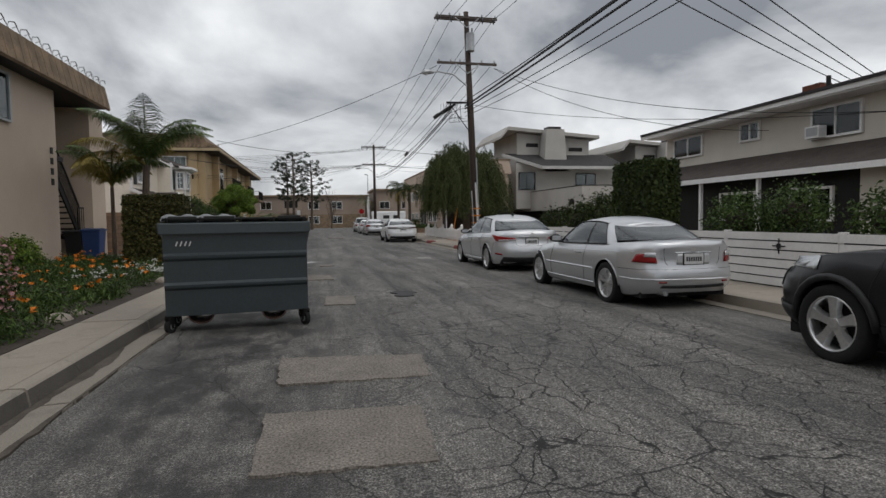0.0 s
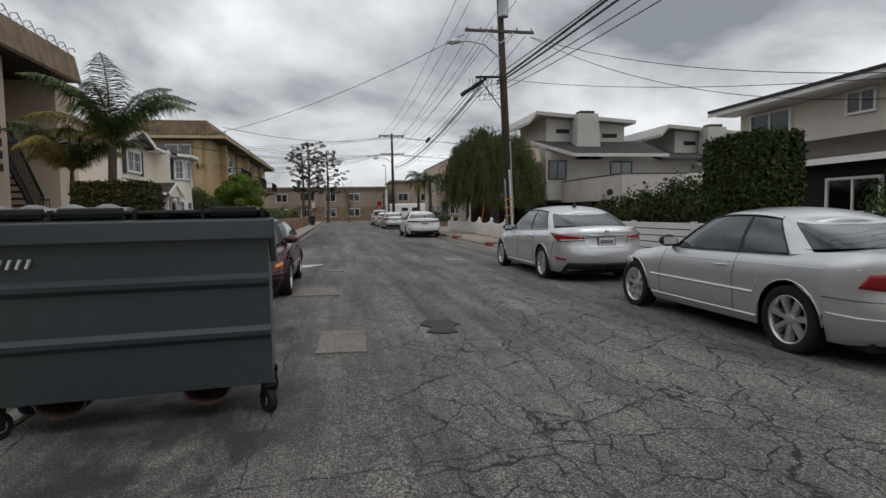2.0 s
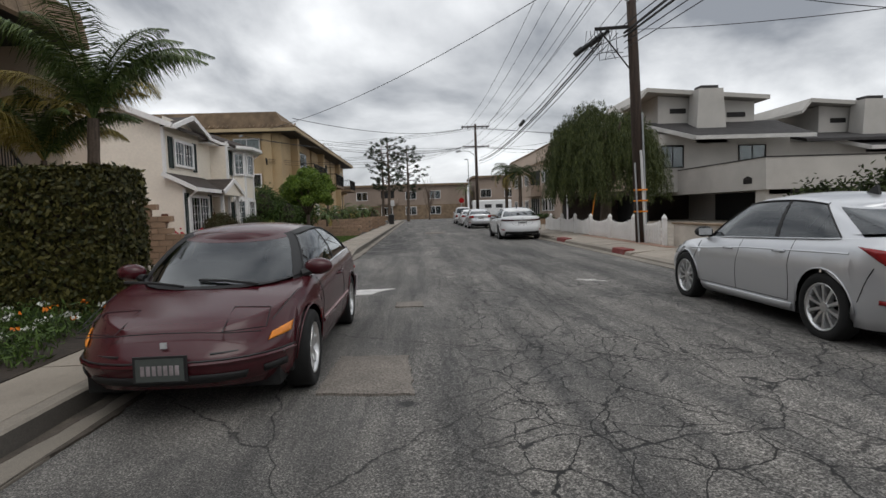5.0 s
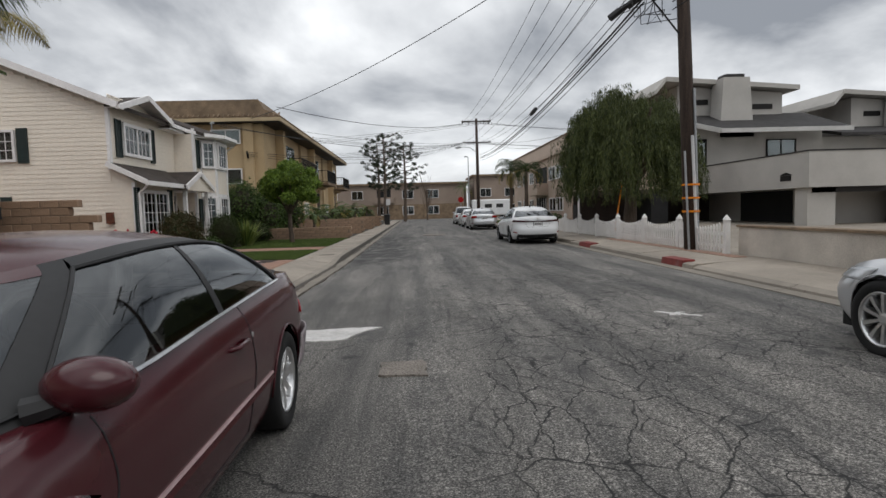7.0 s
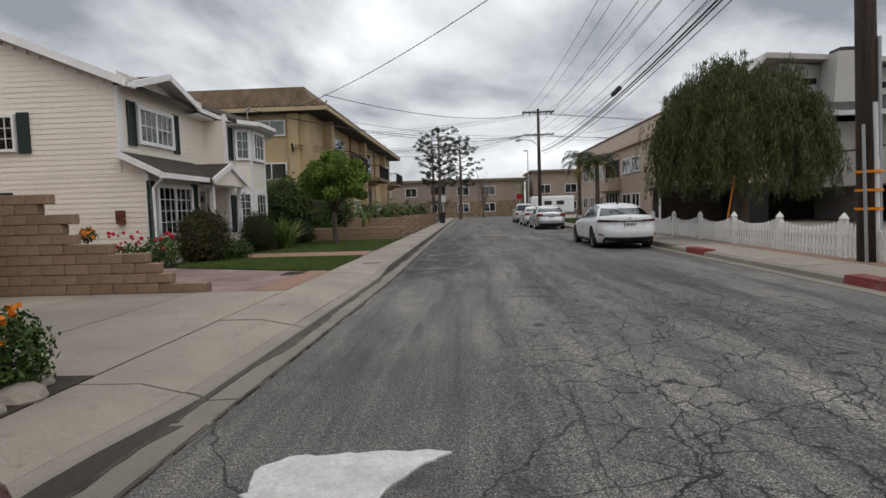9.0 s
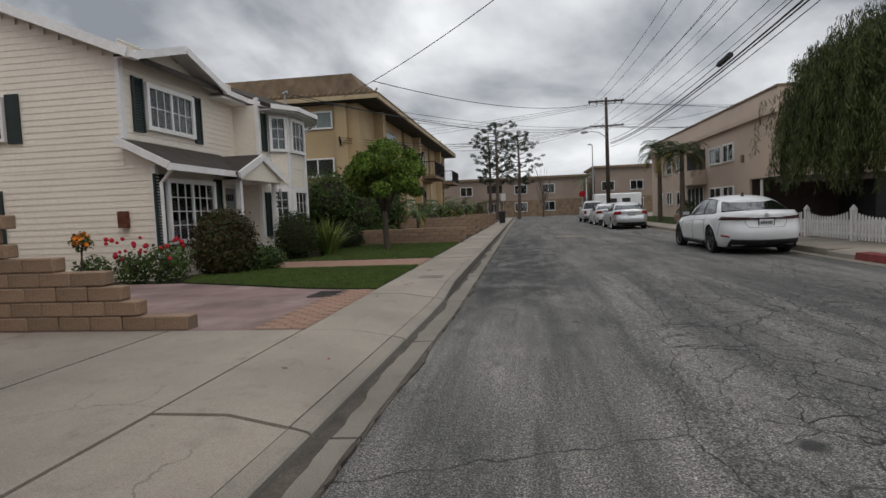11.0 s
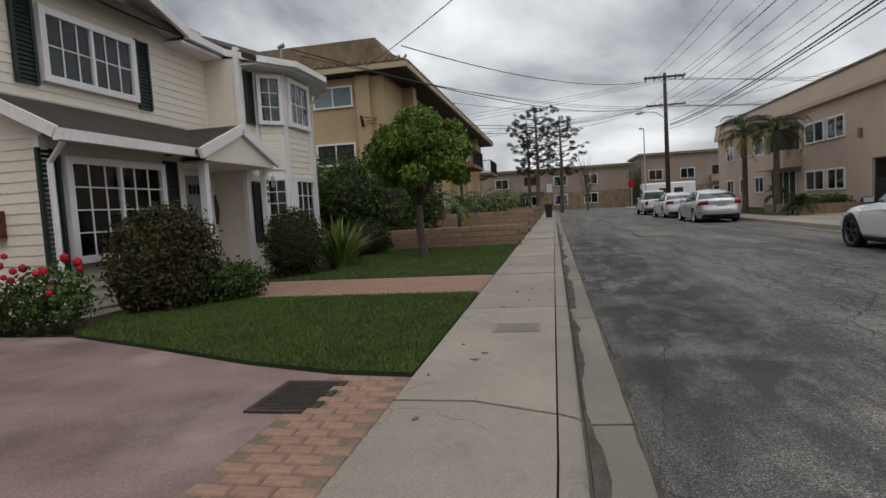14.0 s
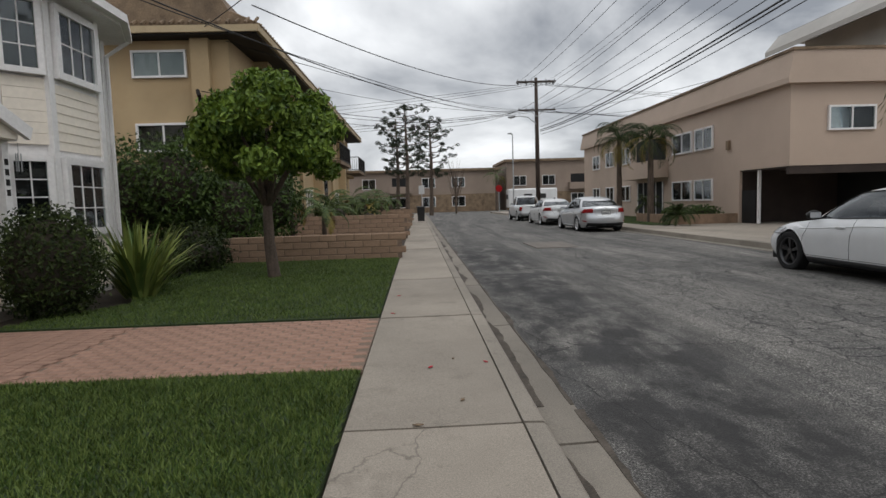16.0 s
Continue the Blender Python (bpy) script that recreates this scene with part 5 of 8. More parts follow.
def far_building(x0, x1, y, z, label):
    h = thing("far_apartments", label, "apartment building")
    part("wall", box(B(), x0, y, 0, x1, y + 12, z), FAR_TAN, h)
    part("plinth", box(B(), x0 - 0.02, y - 0.05, 0, x1 + 0.02, y - 0.002, 2.6), TILE_ROOF, h)
    part("roof", box(B(), x0 - 0.4, y - 0.5, z + 0.001, x1 + 0.4, y + 12.4, z + 0.35), TILE_ROOF, h)
    x = x0 + 1.0
    k = 0
    while x < x1 - 3:
        for zz in (0.8, 3.6):
            if (k % 4) == 2 and zz > 3:
                part("balcony", box(B(), x - 0.4, y - 1.0, 2.9, x + 3.0, y - 0.06, 3.9), FAR_TAN, h)
                part("balcony_door", box(B(), x, y - 0.04, 3.0, x + 2.4, y - 0.005, 5.2), DARK_ROOM, h)
            else:
                window(h, y - 0.06, x, x + 2.0, zz, zz + 1.5, "y", -1, cols=2)
        x += 4.4
        k += 1
    return h


far_building(-16, 9.5, 111, 6.0, "distant two-storey tan apartment building across the end of the street")
far_building(11, 34, 112, 7.2, "distant two-storey tan apartment building with a taller corner")


# ---- vehicles ----
SILVER = car_paint("silver car paint", (0.6, 0.61, 0.63), 0.65, 0.3, 0.05)
SILVER_2 = car_paint("pale silver car paint", (0.63, 0.64, 0.66), 0.6, 0.3, 0.05)
MAROON = car_paint("maroon car paint", (0.052, 0.005, 0.009), 0.0, 0.22, 0.06)
WHITE_CAR = car_paint("white car paint", (0.72, 0.73, 0.74), 0.0, 0.3)
BLACK_CAR = car_paint("black car paint", (0.01, 0.01, 0.012), 0.0, 0.3, 0.03)
bb = BLACK_CAR.node_tree.nodes["Principled BSDF"]
bb.inputs["Coat Weight"].default_value, bb.inputs["Specular IOR Level"].default_value = 0.15, 0.3
CAR_GLASS = glass("tinted car glass", (0.22, 0.25, 0.25), 0.02, 1.95)
INTERIOR = plain("dark car interior", (0.016, 0.016, 0.017), 0.85, vary=0.3)
ALLOY = plain("alloy wheel metal", (0.72, 0.72, 0.72), 0.28, 0.9, vary=0.15, bump=0)
DARK_LENS = plain("smoked dark red lens", (0.05, 0.006, 0.007), 0.12, vary=0.2, bump=0)
DARK_ALLOY = plain("dark alloy wheel metal", (0.12, 0.12, 0.125), 0.35, 0.8, vary=0.2, bump=0)
RED_LENS = plain("red tail lamp lens", (0.3, 0.012, 0.014), 0.12, vary=0.2, bump=0)
AMBER_LENS = plain("amber lamp lens", (0.75, 0.24, 0.02), 0.15, vary=0.15, bump=0)
CLEAR_LENS = plain("clear lamp lens", (0.6, 0.62, 0.64), 0.08, 0.3, vary=0.2, bump=0)
PLATE = plain("number plate", (0.62, 0.62, 0.62), 0.5, vary=0.1, bump=0)
PLATE_DARK = plain("dark number plate", (0.07, 0.08, 0.075), 0.5, vary=0.2, bump=0)
PLATE_BAR = plain("plate lettering", (0.2, 0.21, 0.25), 0.6, vary=0.2, bump=0)
STRIP_PINK = plain("faded pink side strip", (0.42, 0.3, 0.3), 0.5, vary=0.2, bump=0)
BUMPER_GREY = plain("scuffed pale bumper", (0.3, 0.26, 0.27), 0.6, vary=0.35, coarse=5)
BLACK_TRIM = plain("black plastic trim", (0.015, 0.015, 0.016), 0.6, vary=0.2, bump=0)


def curve_at(pts, y):
    """Value along a list of (y, value)."""
    if y <= pts[0][0]:
        return pts[0][1]
    for (a, va), (b, vb) in zip(pts, pts[1:]):
        if y <= b:
            return va + (vb - va) * (y - a) / (b - a)
    return pts[-1][1]


def smooth_at(pts, y, w):
    return sum(curve_at(pts, y + d * w) for d in (-1, -0.5, 0, 0.5, 1)) / 5


def wheel(parent, x, y, r, out, spokes=5, width=0.2, rim_mat=None, rim=0.7, spoke_w=0.1, twin=False):
    e = new("wheel")
    e.parent = parent
    e.location = (x, y, r)
    e.scale = (out, 1, 1)
    n = 36

    def lathe(prof, mat, name):
        v, f = [], []
        for k in range(n):
            a = 2 * math.pi * k / n
            v += [(px, pr * math.cos(a), pr * math.sin(a)) for px, pr in prof]
        m = len(prof)
        for k in range(n):
            for i in range(m - 1):
                f.append((k * m + i, k * m + i + 1, ((k + 1) % n) * m + i + 1, ((k + 1) % n) * m + i))
        ob = raw(name, v, f, mat, e)
        for p in ob.data.polygons:
            p.use_smooth = True
        return ob
    w = width / 2
    R = r * rim
    lathe([(-w, R), (-w, r * 0.94), (-w * 0.85, r * 0.985), (-w * 0.6, r), (w * 0.6, r), (w * 0.85, r * 0.985), (w * 0.99, r * 0.95), (w * 1.05, r * 0.86), (w * 0.98, R * 1.03), (w * 0.9, R)], RUBBER, "tyre")
    lathe([(w * 0.88, R * 1.02), (w * 0.98, R), (w * 0.9, R * 0.95), (w * 0.55, R * 0.91), (-w * 0.4, R * 0.88)], rim_mat or ALLOY, "rim")
    part("brake_disc", tube(B(), [(-w * 0.45, 0, 0), (-w * 0.3, 0, 0)], R * 0.87, 20), INTERIOR, e)
    sp = B()
    for k in range(spokes):
        for off in ((-0.1, 0.1) if twin else (0.0,)):
            a = 2 * math.pi * k / spokes + 0.3
            b = a + off
            rows = []
            for rr, ww, px in ((r * 0.09, spoke_w * 0.8, w * 0.62), (R * 0.5, spoke_w * 0.75, w * 0.74), (R * 0.8, spoke_w * 0.95, w * 0.76), (R * 0.955, spoke_w * 1.25, w * 0.78)):
                ang = a + (b - a) * min(1.0, rr / (R * 0.6)) * (1 if twin else 0)
                ca, sa = math.cos(ang), math.sin(ang)
                hw = r * ww * (0.55 if twin else 1.0)
                rows.append([sp.verts.new((q, rr * ca - s * hw * sa, rr * sa + s * hw * ca)) for q, s in ((px - 0.05, -1.1), (px, -0.75), (px, 0.75), (px - 0.05, 1.1))])
            for r0, r1 in zip(rows, rows[1:]):
                for i in range(3):
                    sp.faces.new((r0[i], r0[i + 1], r1[i + 1], r1[i]))
    part("spoke_star", sp, rim_mat or ALLOY, e)
    part("hub_cap", tube(B(), [(w * 0.4, 0, 0), (w * 0.72, 0, 0), (w * 0.76, 0, 0)], [r * 0.15, r * 0.15, r * 0.1], 14), rim_mat or ALLOY, e)
    return e


class Car:
    """A car pointing along +y from its rear bumper at 0. The body is a stack of rounded plan outlines between a floor line and a
    shoulder line; the cabin joins a ring at the belt to a ring at the roof. t runs round the half outline: 0 rear, 3 front."""

    def __init__(self, name, label, m, L, W, H, axles, r, paint, top, rear, front, cab, group="", spokes=5, spoke_w=0.1, twin=False, wheel_mat=None, rim=0.7, sect=None, low=0.2, nr=3.5, nf=3.2, vr=0.21, vf=0.28, crown=0.03, pillars=(0.66, 0.9, 1.45, 2.3, 2.42), rail_mat=None, strip_mat=None, mirror=True, mirror_mat=None, category="car"):
        self.mirror_mat = mirror_mat
        self.c = c = thing(name, label, category, m, group)
        self.L, self.W, self.H, self.axles, self.r, self.paint = L, W, H, axles, r, paint
        self.T, self.rear, self.front = top, rear, front
        self.low, self.nr, self.nf, self.vr, self.vf, self.crown = low, nr, nf, vr, vf, crown
        self.sect = sect or [(0, .9), (.07, .955), (.25, .982), (.5, 1.0), (.72, .99), (.86, .965), (.95, .925), (1, .885)]
        self.cab = cab
        self.ra = r + 0.05
        self.body()
        self.cabin(pillars, rail_mat or paint, strip_mat or BLACK_TRIM)
        part("underbody", box(B(), -W * 0.4, 0.3, 0.17, W * 0.4, L - 0.35, 0.3), RUBBER, c)
        for a in axles:
            part("wheel_well", box(B(), -W / 2 * 0.86, a - self.ra, 0.22, W / 2 * 0.86, a + self.ra, r + self.ra * 0.75), RUBBER, c)
            for s in (-1, 1):
                wheel(c, s * (W / 2 - 0.11), a, r, s, spokes, rim_mat=wheel_mat, rim=rim, spoke_w=spoke_w, twin=twin)
                lip = [(s * (self.side_x(a + self.ra * math.cos(k * 0.2618), r + self.ra * math.sin(k * 0.2618)) + 0.004), a + self.ra * math.cos(k * 0.2618), r + self.ra * math.sin(k * 0.2618)) for k in range(13)]
                part("arch_lip", tube(B(), lip, 0.007, 5), paint, c, smooth=True)
        if mirror:
            self.mirrors()

    def plan(self, t, nr, nf, vr, vf):
        """(v, p): place along the length and share of the half width."""
        if t < 1:
            th = t * math.pi / 2
            return vr * (1 - math.cos(th) ** (2 / nr)), math.sin(th) ** (2 / nr) if th > 0 else 0.0
        if t <= 2:
            return vr + (t - 1) * (1 - vr - vf), 1.0
        th = (3 - t) * math.pi / 2
        return 1 - vf * (1 - max(0.0, math.cos(th)) ** (2 / nf)), math.sin(max(0.0, th)) ** (2 / nf)

    def tr(self, p):
        return math.asin(p ** (self.nr / 2)) * 2 / math.pi

    def tf(self, p):
        return 3 - math.asin(p ** (self.nf / 2)) * 2 / math.pi

    def ty(self, y):
        """t of a place along the side."""
        v = y / self.L
        if v < self.vr:
            return math.acos(max(0, 1 - v / self.vr) ** (self.nr / 2)) * 2 / math.pi
        if v > 1 - self.vf:
            return 3 - math.acos(max(0, 1 - (1 - v) / self.vf) ** (self.nf / 2)) * 2 / math.pi
        return 1 + (v - self.vr) / (1 - self.vr - self.vf)

    def shoulder(self, y):
        return smooth_at(self.T, y, 0.12)

    def floor(self, y):
        k = min(y, self.L - y)
        return self.low + 0.07 * max(0.0, 1 - k / 0.5)

    def at(self, t, z, o=0.0):
        v, p = self.plan(t, self.nr, self.nf, self.vr, self.vf)
        ya, yb = smooth_at(self.rear, z, 0.03), smooth_at(self.front, z, 0.03)
        y = ya + v * (yb - ya)
        lo, hi = self.floor(y), self.shoulder(y)
        f = max(0.0, min(1.0, (z - lo) / (hi - lo)))
        x = self.W / 2 * smooth_at(self.sect, f, 0.04) * p
        if o:
            a, b = Vector(self.at(t + 0.01 if t < 2.98 else t - 0.01, z)), Vector(self.at(t, z + 0.01))
            n = (a - Vector((x, y, z))).cross(b - Vector((x, y, z)))
            n = n.normalized() if n.length > 1e-9 else Vector((1, 0, 0))
            mid = Vector((x, y - self.L / 2, 0))
            if n.dot(mid) < 0:
                n = -n
            return (x + n.x * o, y + n.y * o, z + n.z * o)
        return (x, y, z)

    def side_x(self, y, z):
        return self.at(self.ty(y), z)[0]

    def arch(self, y):
        for a in self.axles:
            if abs(y - a) < self.ra:
                return self.r + math.sqrt(self.ra ** 2 - (y - a) ** 2)
        return 0.0

    def body(self):
        ts = [k / 14 for k in range(14)] + [3 - k / 14 for k in range(14)]
        n = 90
        ts += [1 + k / n for k in range(n + 1)]
        for a in self.axles:
            ts += [self.ty(a + s * self.ra * q) for s in (-1, 1) for q in (1.003, 0.997, 0.97, 0.9, 0.8)]
        ts = sorted(set(ts))
        fs = [0, .05, .12, .22, .34, .46, .58, .68, .76, .83, .89, .94, .975, 1.0]
        half = []
        for t in ts:
            col = []
            for f in fs:
                y, z = 0.0, 0.5
                y = self.at(t, z)[1]
                for _ in range(3):
                    lo = max(self.floor(y), self.arch(y))
                    z = lo + (self.shoulder(y) - lo) * f
                    y = self.at(t, z)[1]
                col.append(self.at(t, z))
            x, y, z = col[-1]
            for q in (0.93, 0.82, 0.65, 0.45, 0.22, 0.0):
                col.append((x * q, y, z + self.crown * (1 - q * q) * min(1.0, x / 0.5)))
            half.append(col)
        q = len(half[0])
        v, f = [], []
        for s in (1, -1):
            base = len(v)
            for col in half:
                v += [(s * x, y, z) for x, y, z in col]
            for i in range(len(half) - 1):
                for k in range(q - 1):
                    f.append((base + i * q + k, base + i * q + k + 1, base + (i + 1) * q + k + 1, base + (i + 1) * q + k)[::s])
        ob = raw("body", v, f, self.paint, self.c)
        b = bmesh.new()
        b.from_mesh(ob.data)
        bmesh.ops.remove_doubles(b, verts=b.verts, dist=0.0008)
        bmesh.ops.recalc_face_normals(b, faces=b.faces)
        for fc in b.faces:
            fc.smooth = True
        b.to_mesh(ob.data), b.free()

    def deck(self, x, y, o=0.002):
        t = self.ty(y)
        p = self.plan(t, self.nr, self.nf, self.vr, self.vf)[1]
        top = self.W / 2 * self.sect[-1][1] * p
        return (x, y, self.shoulder(y) + self.crown * (1 - min(1, abs(x) / max(0.01, top)) ** 2) + o)

    def ring(self, t, h):
        """A point of the cabin: h 0 at the belt, 1 at the roof."""
        b0, b1, r0, r1, bw, rw, drop = self.cab
        v, p = self.plan(t, 4.0, 3.0, 0.25, 0.4)
        yb, yr = b0 + v * (b1 - b0), r0 + v * (r1 - r0)
        zb = self.shoulder(yb) - 0.012
        k = (yr - (r0 + r1) / 2) / ((r1 - r0) / 2)
        zr = self.H - 0.05 - drop * abs(k) ** 2.5
        over = max(0.0, h - 0.86) / 0.14
        x = (bw + (rw - bw) * h + 0.07 * h * (1 - h) - 0.045 * over * over) * p
        return (x, yb + (yr - yb) * (h + 0.1 * h * h * (1 - h)), zb + (zr - zb) * (h + 0.3 * h * (1 - h)))

    def cabin(self, tp, rail_mat, strip_mat):
        c = self.c

        def skin(nm, t0, t1, h0, h1, mat, sides, nt=10, nh=6, lab="", inset=0.0):
            v, f = [], []
            for s in sides:
                base = len(v)
                for i in range(nt + 1):
                    for j in range(nh + 1):
                        x, y, z = self.ring(t0 + (t1 - t0) * i / nt, h0 + (h1 - h0) * j / nh)
                        v.append((s * max(0, x - inset), y, z - inset * 0.4))
                for i in range(nt):
                    for j in range(nh):
                        a = base + i * (nh + 1) + j
                        f.append((a, a + 1, a + nh + 2, a + nh + 1)[::s])
            ob = raw(nm, v, f, mat, c, lab)
            b = bmesh.new()
            b.from_mesh(ob.data)
            bmesh.ops.remove_doubles(b, verts=b.verts, dist=0.004)
            bmesh.ops.recalc_face_normals(b, faces=b.faces)
            for fc in b.faces:
                fc.smooth = True
            b.to_mesh(ob.data), b.free()
            return ob
        rw_, cp, bp, ap, ws = tp
        hb, ht = 0.03, 0.9
        panes = [skin("rear_window", 0, rw_, hb, ht, CAR_GLASS, (1, -1), inset=0.003), skin("windscreen", ws, 3, hb, ht, CAR_GLASS, (1, -1), inset=0.003)]
        skin("roof_band", 0, rw_, ht, 1, self.paint, (1, -1), 10, 2)
        skin("roof_band", ws, 3, ht, 1, self.paint, (1, -1), 10, 2)
        skin("scuttle", ws, 3, 0, hb, BLACK_TRIM, (1, -1), 10, 1)
        skin("rear_seal", 0, rw_, 0, hb, BLACK_TRIM, (1, -1), 10, 1)
        for s in ((1,), (-1,)):
            skin("rear_pillar", rw_, cp, 0, 1, self.paint, s, 8)
            skin("front_pillar", ap, ws, 0, 1, rail_mat, s, 4)
            skin("roof_rail", cp, ap, ht, 1, rail_mat, s, 24, 2)
            panes.append(skin("rear_side_window", cp, bp - 0.03, hb, ht, CAR_GLASS, s, 10, inset=0.003))
            panes.append(skin("side_window", bp + 0.03, ap, hb, ht, CAR_GLASS, s, 10, inset=0.003))
            skin("door_pillar", bp - 0.03, bp + 0.03, 0, ht, BLACK_TRIM, s, 2)
            skin("belt_rubber", cp, ap, 0, hb, BLACK_TRIM, s, 20, 1)
            for nm, h in (("belt_strip", 0.02), ("window_trim", ht)):
                line = [self.ring(cp + (ap - cp) * k / 16, h) for k in range(17)]
                part(nm, tube(B(), [(s[0] * (x + 0.004), y, z) for x, y, z in line], 0.009, 5), strip_mat if h < 0.5 else BLACK_TRIM, c)
            for tt in (cp, ap):
                line = [self.ring(tt, hb + (ht - hb) * k / 6) for k in range(7)]
                part("window_trim", tube(B(), [(s[0] * (x + 0.003), y, z) for x, y, z in line], 0.009, 5), BLACK_TRIM, c)
        for g_ in panes:
            g_.visible_shadow = False
        # the roof panel, crowned
        v, f = [], []
        ts = [k / 8 for k in range(8)] + [1 + k / 14 for k in range(15)] + [2 + k / 8 for k in range(1, 9)]
        qs = (1, .9, .7, .4, 0, -.4, -.7, -.9, -1)
        for t in ts:
            x, y, z = self.ring(t, 1.0)
            v += [(x * q, y, z + 0.05 * (1 - q * q) * min(1.0, x / 0.3)) for q in qs]
        n = len(qs)
        f = [(i * n + k, i * n + k + 1, (i + 1) * n + k + 1, (i + 1) * n + k) for i in range(len(ts) - 1) for k in range(n - 1)]
        ob = raw("roof", v, f, self.paint, c)
        b = bmesh.new()
        b.from_mesh(ob.data)
        bmesh.ops.remove_doubles(b, verts=b.verts, dist=0.0008)
        bmesh.ops.recalc_face_normals(b, faces=b.faces)
        for fc in b.faces:
            fc.smooth = True
        b.to_mesh(ob.data), b.free()
        # dark cabin floor at the belt, dashboard, seats and steering wheel
        v, f = [], []
        for t in ts:
            x, y, z = self.ring(t, 0.0)
            v += [(x * 0.97, y, z + 0.045), (-x * 0.97, y, z + 0.045)]
        f = [(2 * i, 2 * i + 1, 2 * i + 3, 2 * i + 2) for i in range(len(ts) - 1)]
        raw("interior", v, f, INTERIOR, c)
        b0, b1, r0, r1, bw, rw, _ = self.cab
        zf = self.shoulder((r0 + r1) / 2)
        for yy, hh in ((r0 + 0.1, 0.6), (r1 - 0.55, 0.72)):
            for s in (-1, 1):
                seat = B()
                top = zf + (self.H - zf) * hh
                box(seat, s * 0.36 - 0.22, yy - 0.1, zf - 0.02, s * 0.36 + 0.22, yy + 0.02, top - 0.17)
                box(seat, s * 0.36 - 0.12, yy - 0.13, top - 0.16, s * 0.36 + 0.12, yy - 0.04, top)
                bevel(part("seat", seat, SEAT_GREY, c), 0.04)
        yd = r1 - 0.3
        a = [(-0.36 + 0.18 * math.cos(k * 0.524), yd + 0.06 * math.sin(k * 0.524), zf + 0.06 + 0.15 * math.sin(k * 0.524)) for k in range(13)]
        part("steering_wheel", tube(B(), a, 0.015, 6), INTERIOR, c)
        part("mirror_inside", box(B(), -0.1, r1 - 0.22, self.H - 0.24, 0.1, r1 - 0.2, self.H - 0.18), BLACK_TRIM, c)

    def mirrors(self):
        x, y, z = self.ring(2.36, 0.08)
        for s in (-1, 1):
            mm = B()
            bmesh.ops.create_icosphere(mm, subdivisions=3, radius=1.0, matrix=Matrix.Translation((s * (x + 0.13), y - 0.02, z + 0.055)) @ Matrix.Diagonal((0.125, 0.085, 0.075, 1)))
            for v_ in mm.verts:
                if v_.co.y < y - 0.06:
                    v_.co.y = y - 0.06
            ob = part("mirror", mm, self.mirror_mat or self.paint, self.c, smooth=True)
            part("mirror_glass", box(B(), s * (x + 0.13) - 0.09, y - 0.066, z + 0.01, s * (x + 0.13) + 0.09, y - 0.062, z + 0.1), CLEAR_LENS, ob)
            part("mirror_foot", tube(B(), [(s * (x - 0.01), y + 0.03, z), (s * (x + 0.08), y, z + 0.02)], [0.04, 0.03], 8), BLACK_TRIM, ob)

    def quad(self, nm, corners, mat, sides=(1, -1), o=0.006, n=(8, 4), lab=""):
        """A panel on the body between four corners (t, z)."""
        out = []
        for s in sides:
            v, f = [], []
            (a, b, c_, d) = corners
            for i in range(n[0] + 1):
                for j in range(n[1] + 1):
                    u, w = i / n[0], j / n[1]
                    t = (a[0] * (1 - u) + b[0] * u) * (1 - w) + (d[0] * (1 - u) + c_[0] * u) * w
                    z = (a[1] * (1 - u) + b[1] * u) * (1 - w) + (d[1] * (1 - u) + c_[1] * u) * w
                    x, y, zz = self.at(t, z, o)
                    v.append((s * x, y, zz))
            for i in range(n[0]):
                for j in range(n[1]):
                    k = i * (n[1] + 1) + j
                    f.append((k, k + 1, k + n[1] + 2, k + n[1] + 1)[::s])
            ob = raw(nm, v, f, mat, self.c, lab)
            for p in ob.data.polygons:
                p.use_smooth = True
            so = ob.modifiers.new("thick", "SOLIDIFY")
            so.thickness, so.offset = 0.012, 0
            out.append(ob)
        return out

    def line(self, nm, pts, mat=None, r=0.004, sides=(1, -1), o=0.0, n=6):
        """A seam or strip on the body through points (t, z)."""
        for s in sides:
            path = []
            for (ta, za), (tb, zb) in zip(pts, pts[1:]):
                path += [self.at(ta + (tb - ta) * k / n, za + (zb - za) * k / n, o) for k in range(n)]
            path.append(self.at(*pts[-1], o))
            part(nm, tube(B(), [(s * x, y, z) for x, y, z in path], r, 5), mat or BLACK_TRIM, self.c)

    def doors(self, ys, z0, handles=(), chrome=None):
        """Door seams at the places ys, from the sill z0 up to the belt, with handles (y, z)."""
        for y in ys:
            t = self.ty(y)
            self.line("door_gap", [(t, z0), (t, self.shoulder(y) - 0.02)], n=10)
        self.line("sill_gap", [(self.ty(ys[0]), z0), (self.ty(ys[-1]), z0)])
        for y, z in handles:
            for s in (-1, 1):
                x = self.side_x(y, z)
                part("door_handle", tube(B(), [(s * (x - 0.01), y - 0.1, z), (s * (x + 0.028), y - 0.07, z + 0.004), (s * (x + 0.028), y + 0.07, z), (s * (x - 0.01), y + 0.1, z - 0.004)], 0.013, 6), chrome or self.paint, self.c, smooth=True)

    def plate(self, z, front=False, mat=None):
        y = self.at(3.0 if front else 0.0, z + 0.075)[1]
        s = 1 if front else -1
        y += s * 0.006
        fr = part("plate_frame", box(B(), -0.175, min(y, y + s * 0.01), z - 0.012, 0.175, max(y, y + s * 0.01), z + 0.165), BLACK_TRIM, self.c)
        y += s * 0.012
        p = part("number_plate", box(B(), -0.155, min(y, y + s * 0.006), z, 0.155, max(y, y + s * 0.006), z + 0.15), mat or PLATE, fr)
        y += s * 0.007
        bars = B()
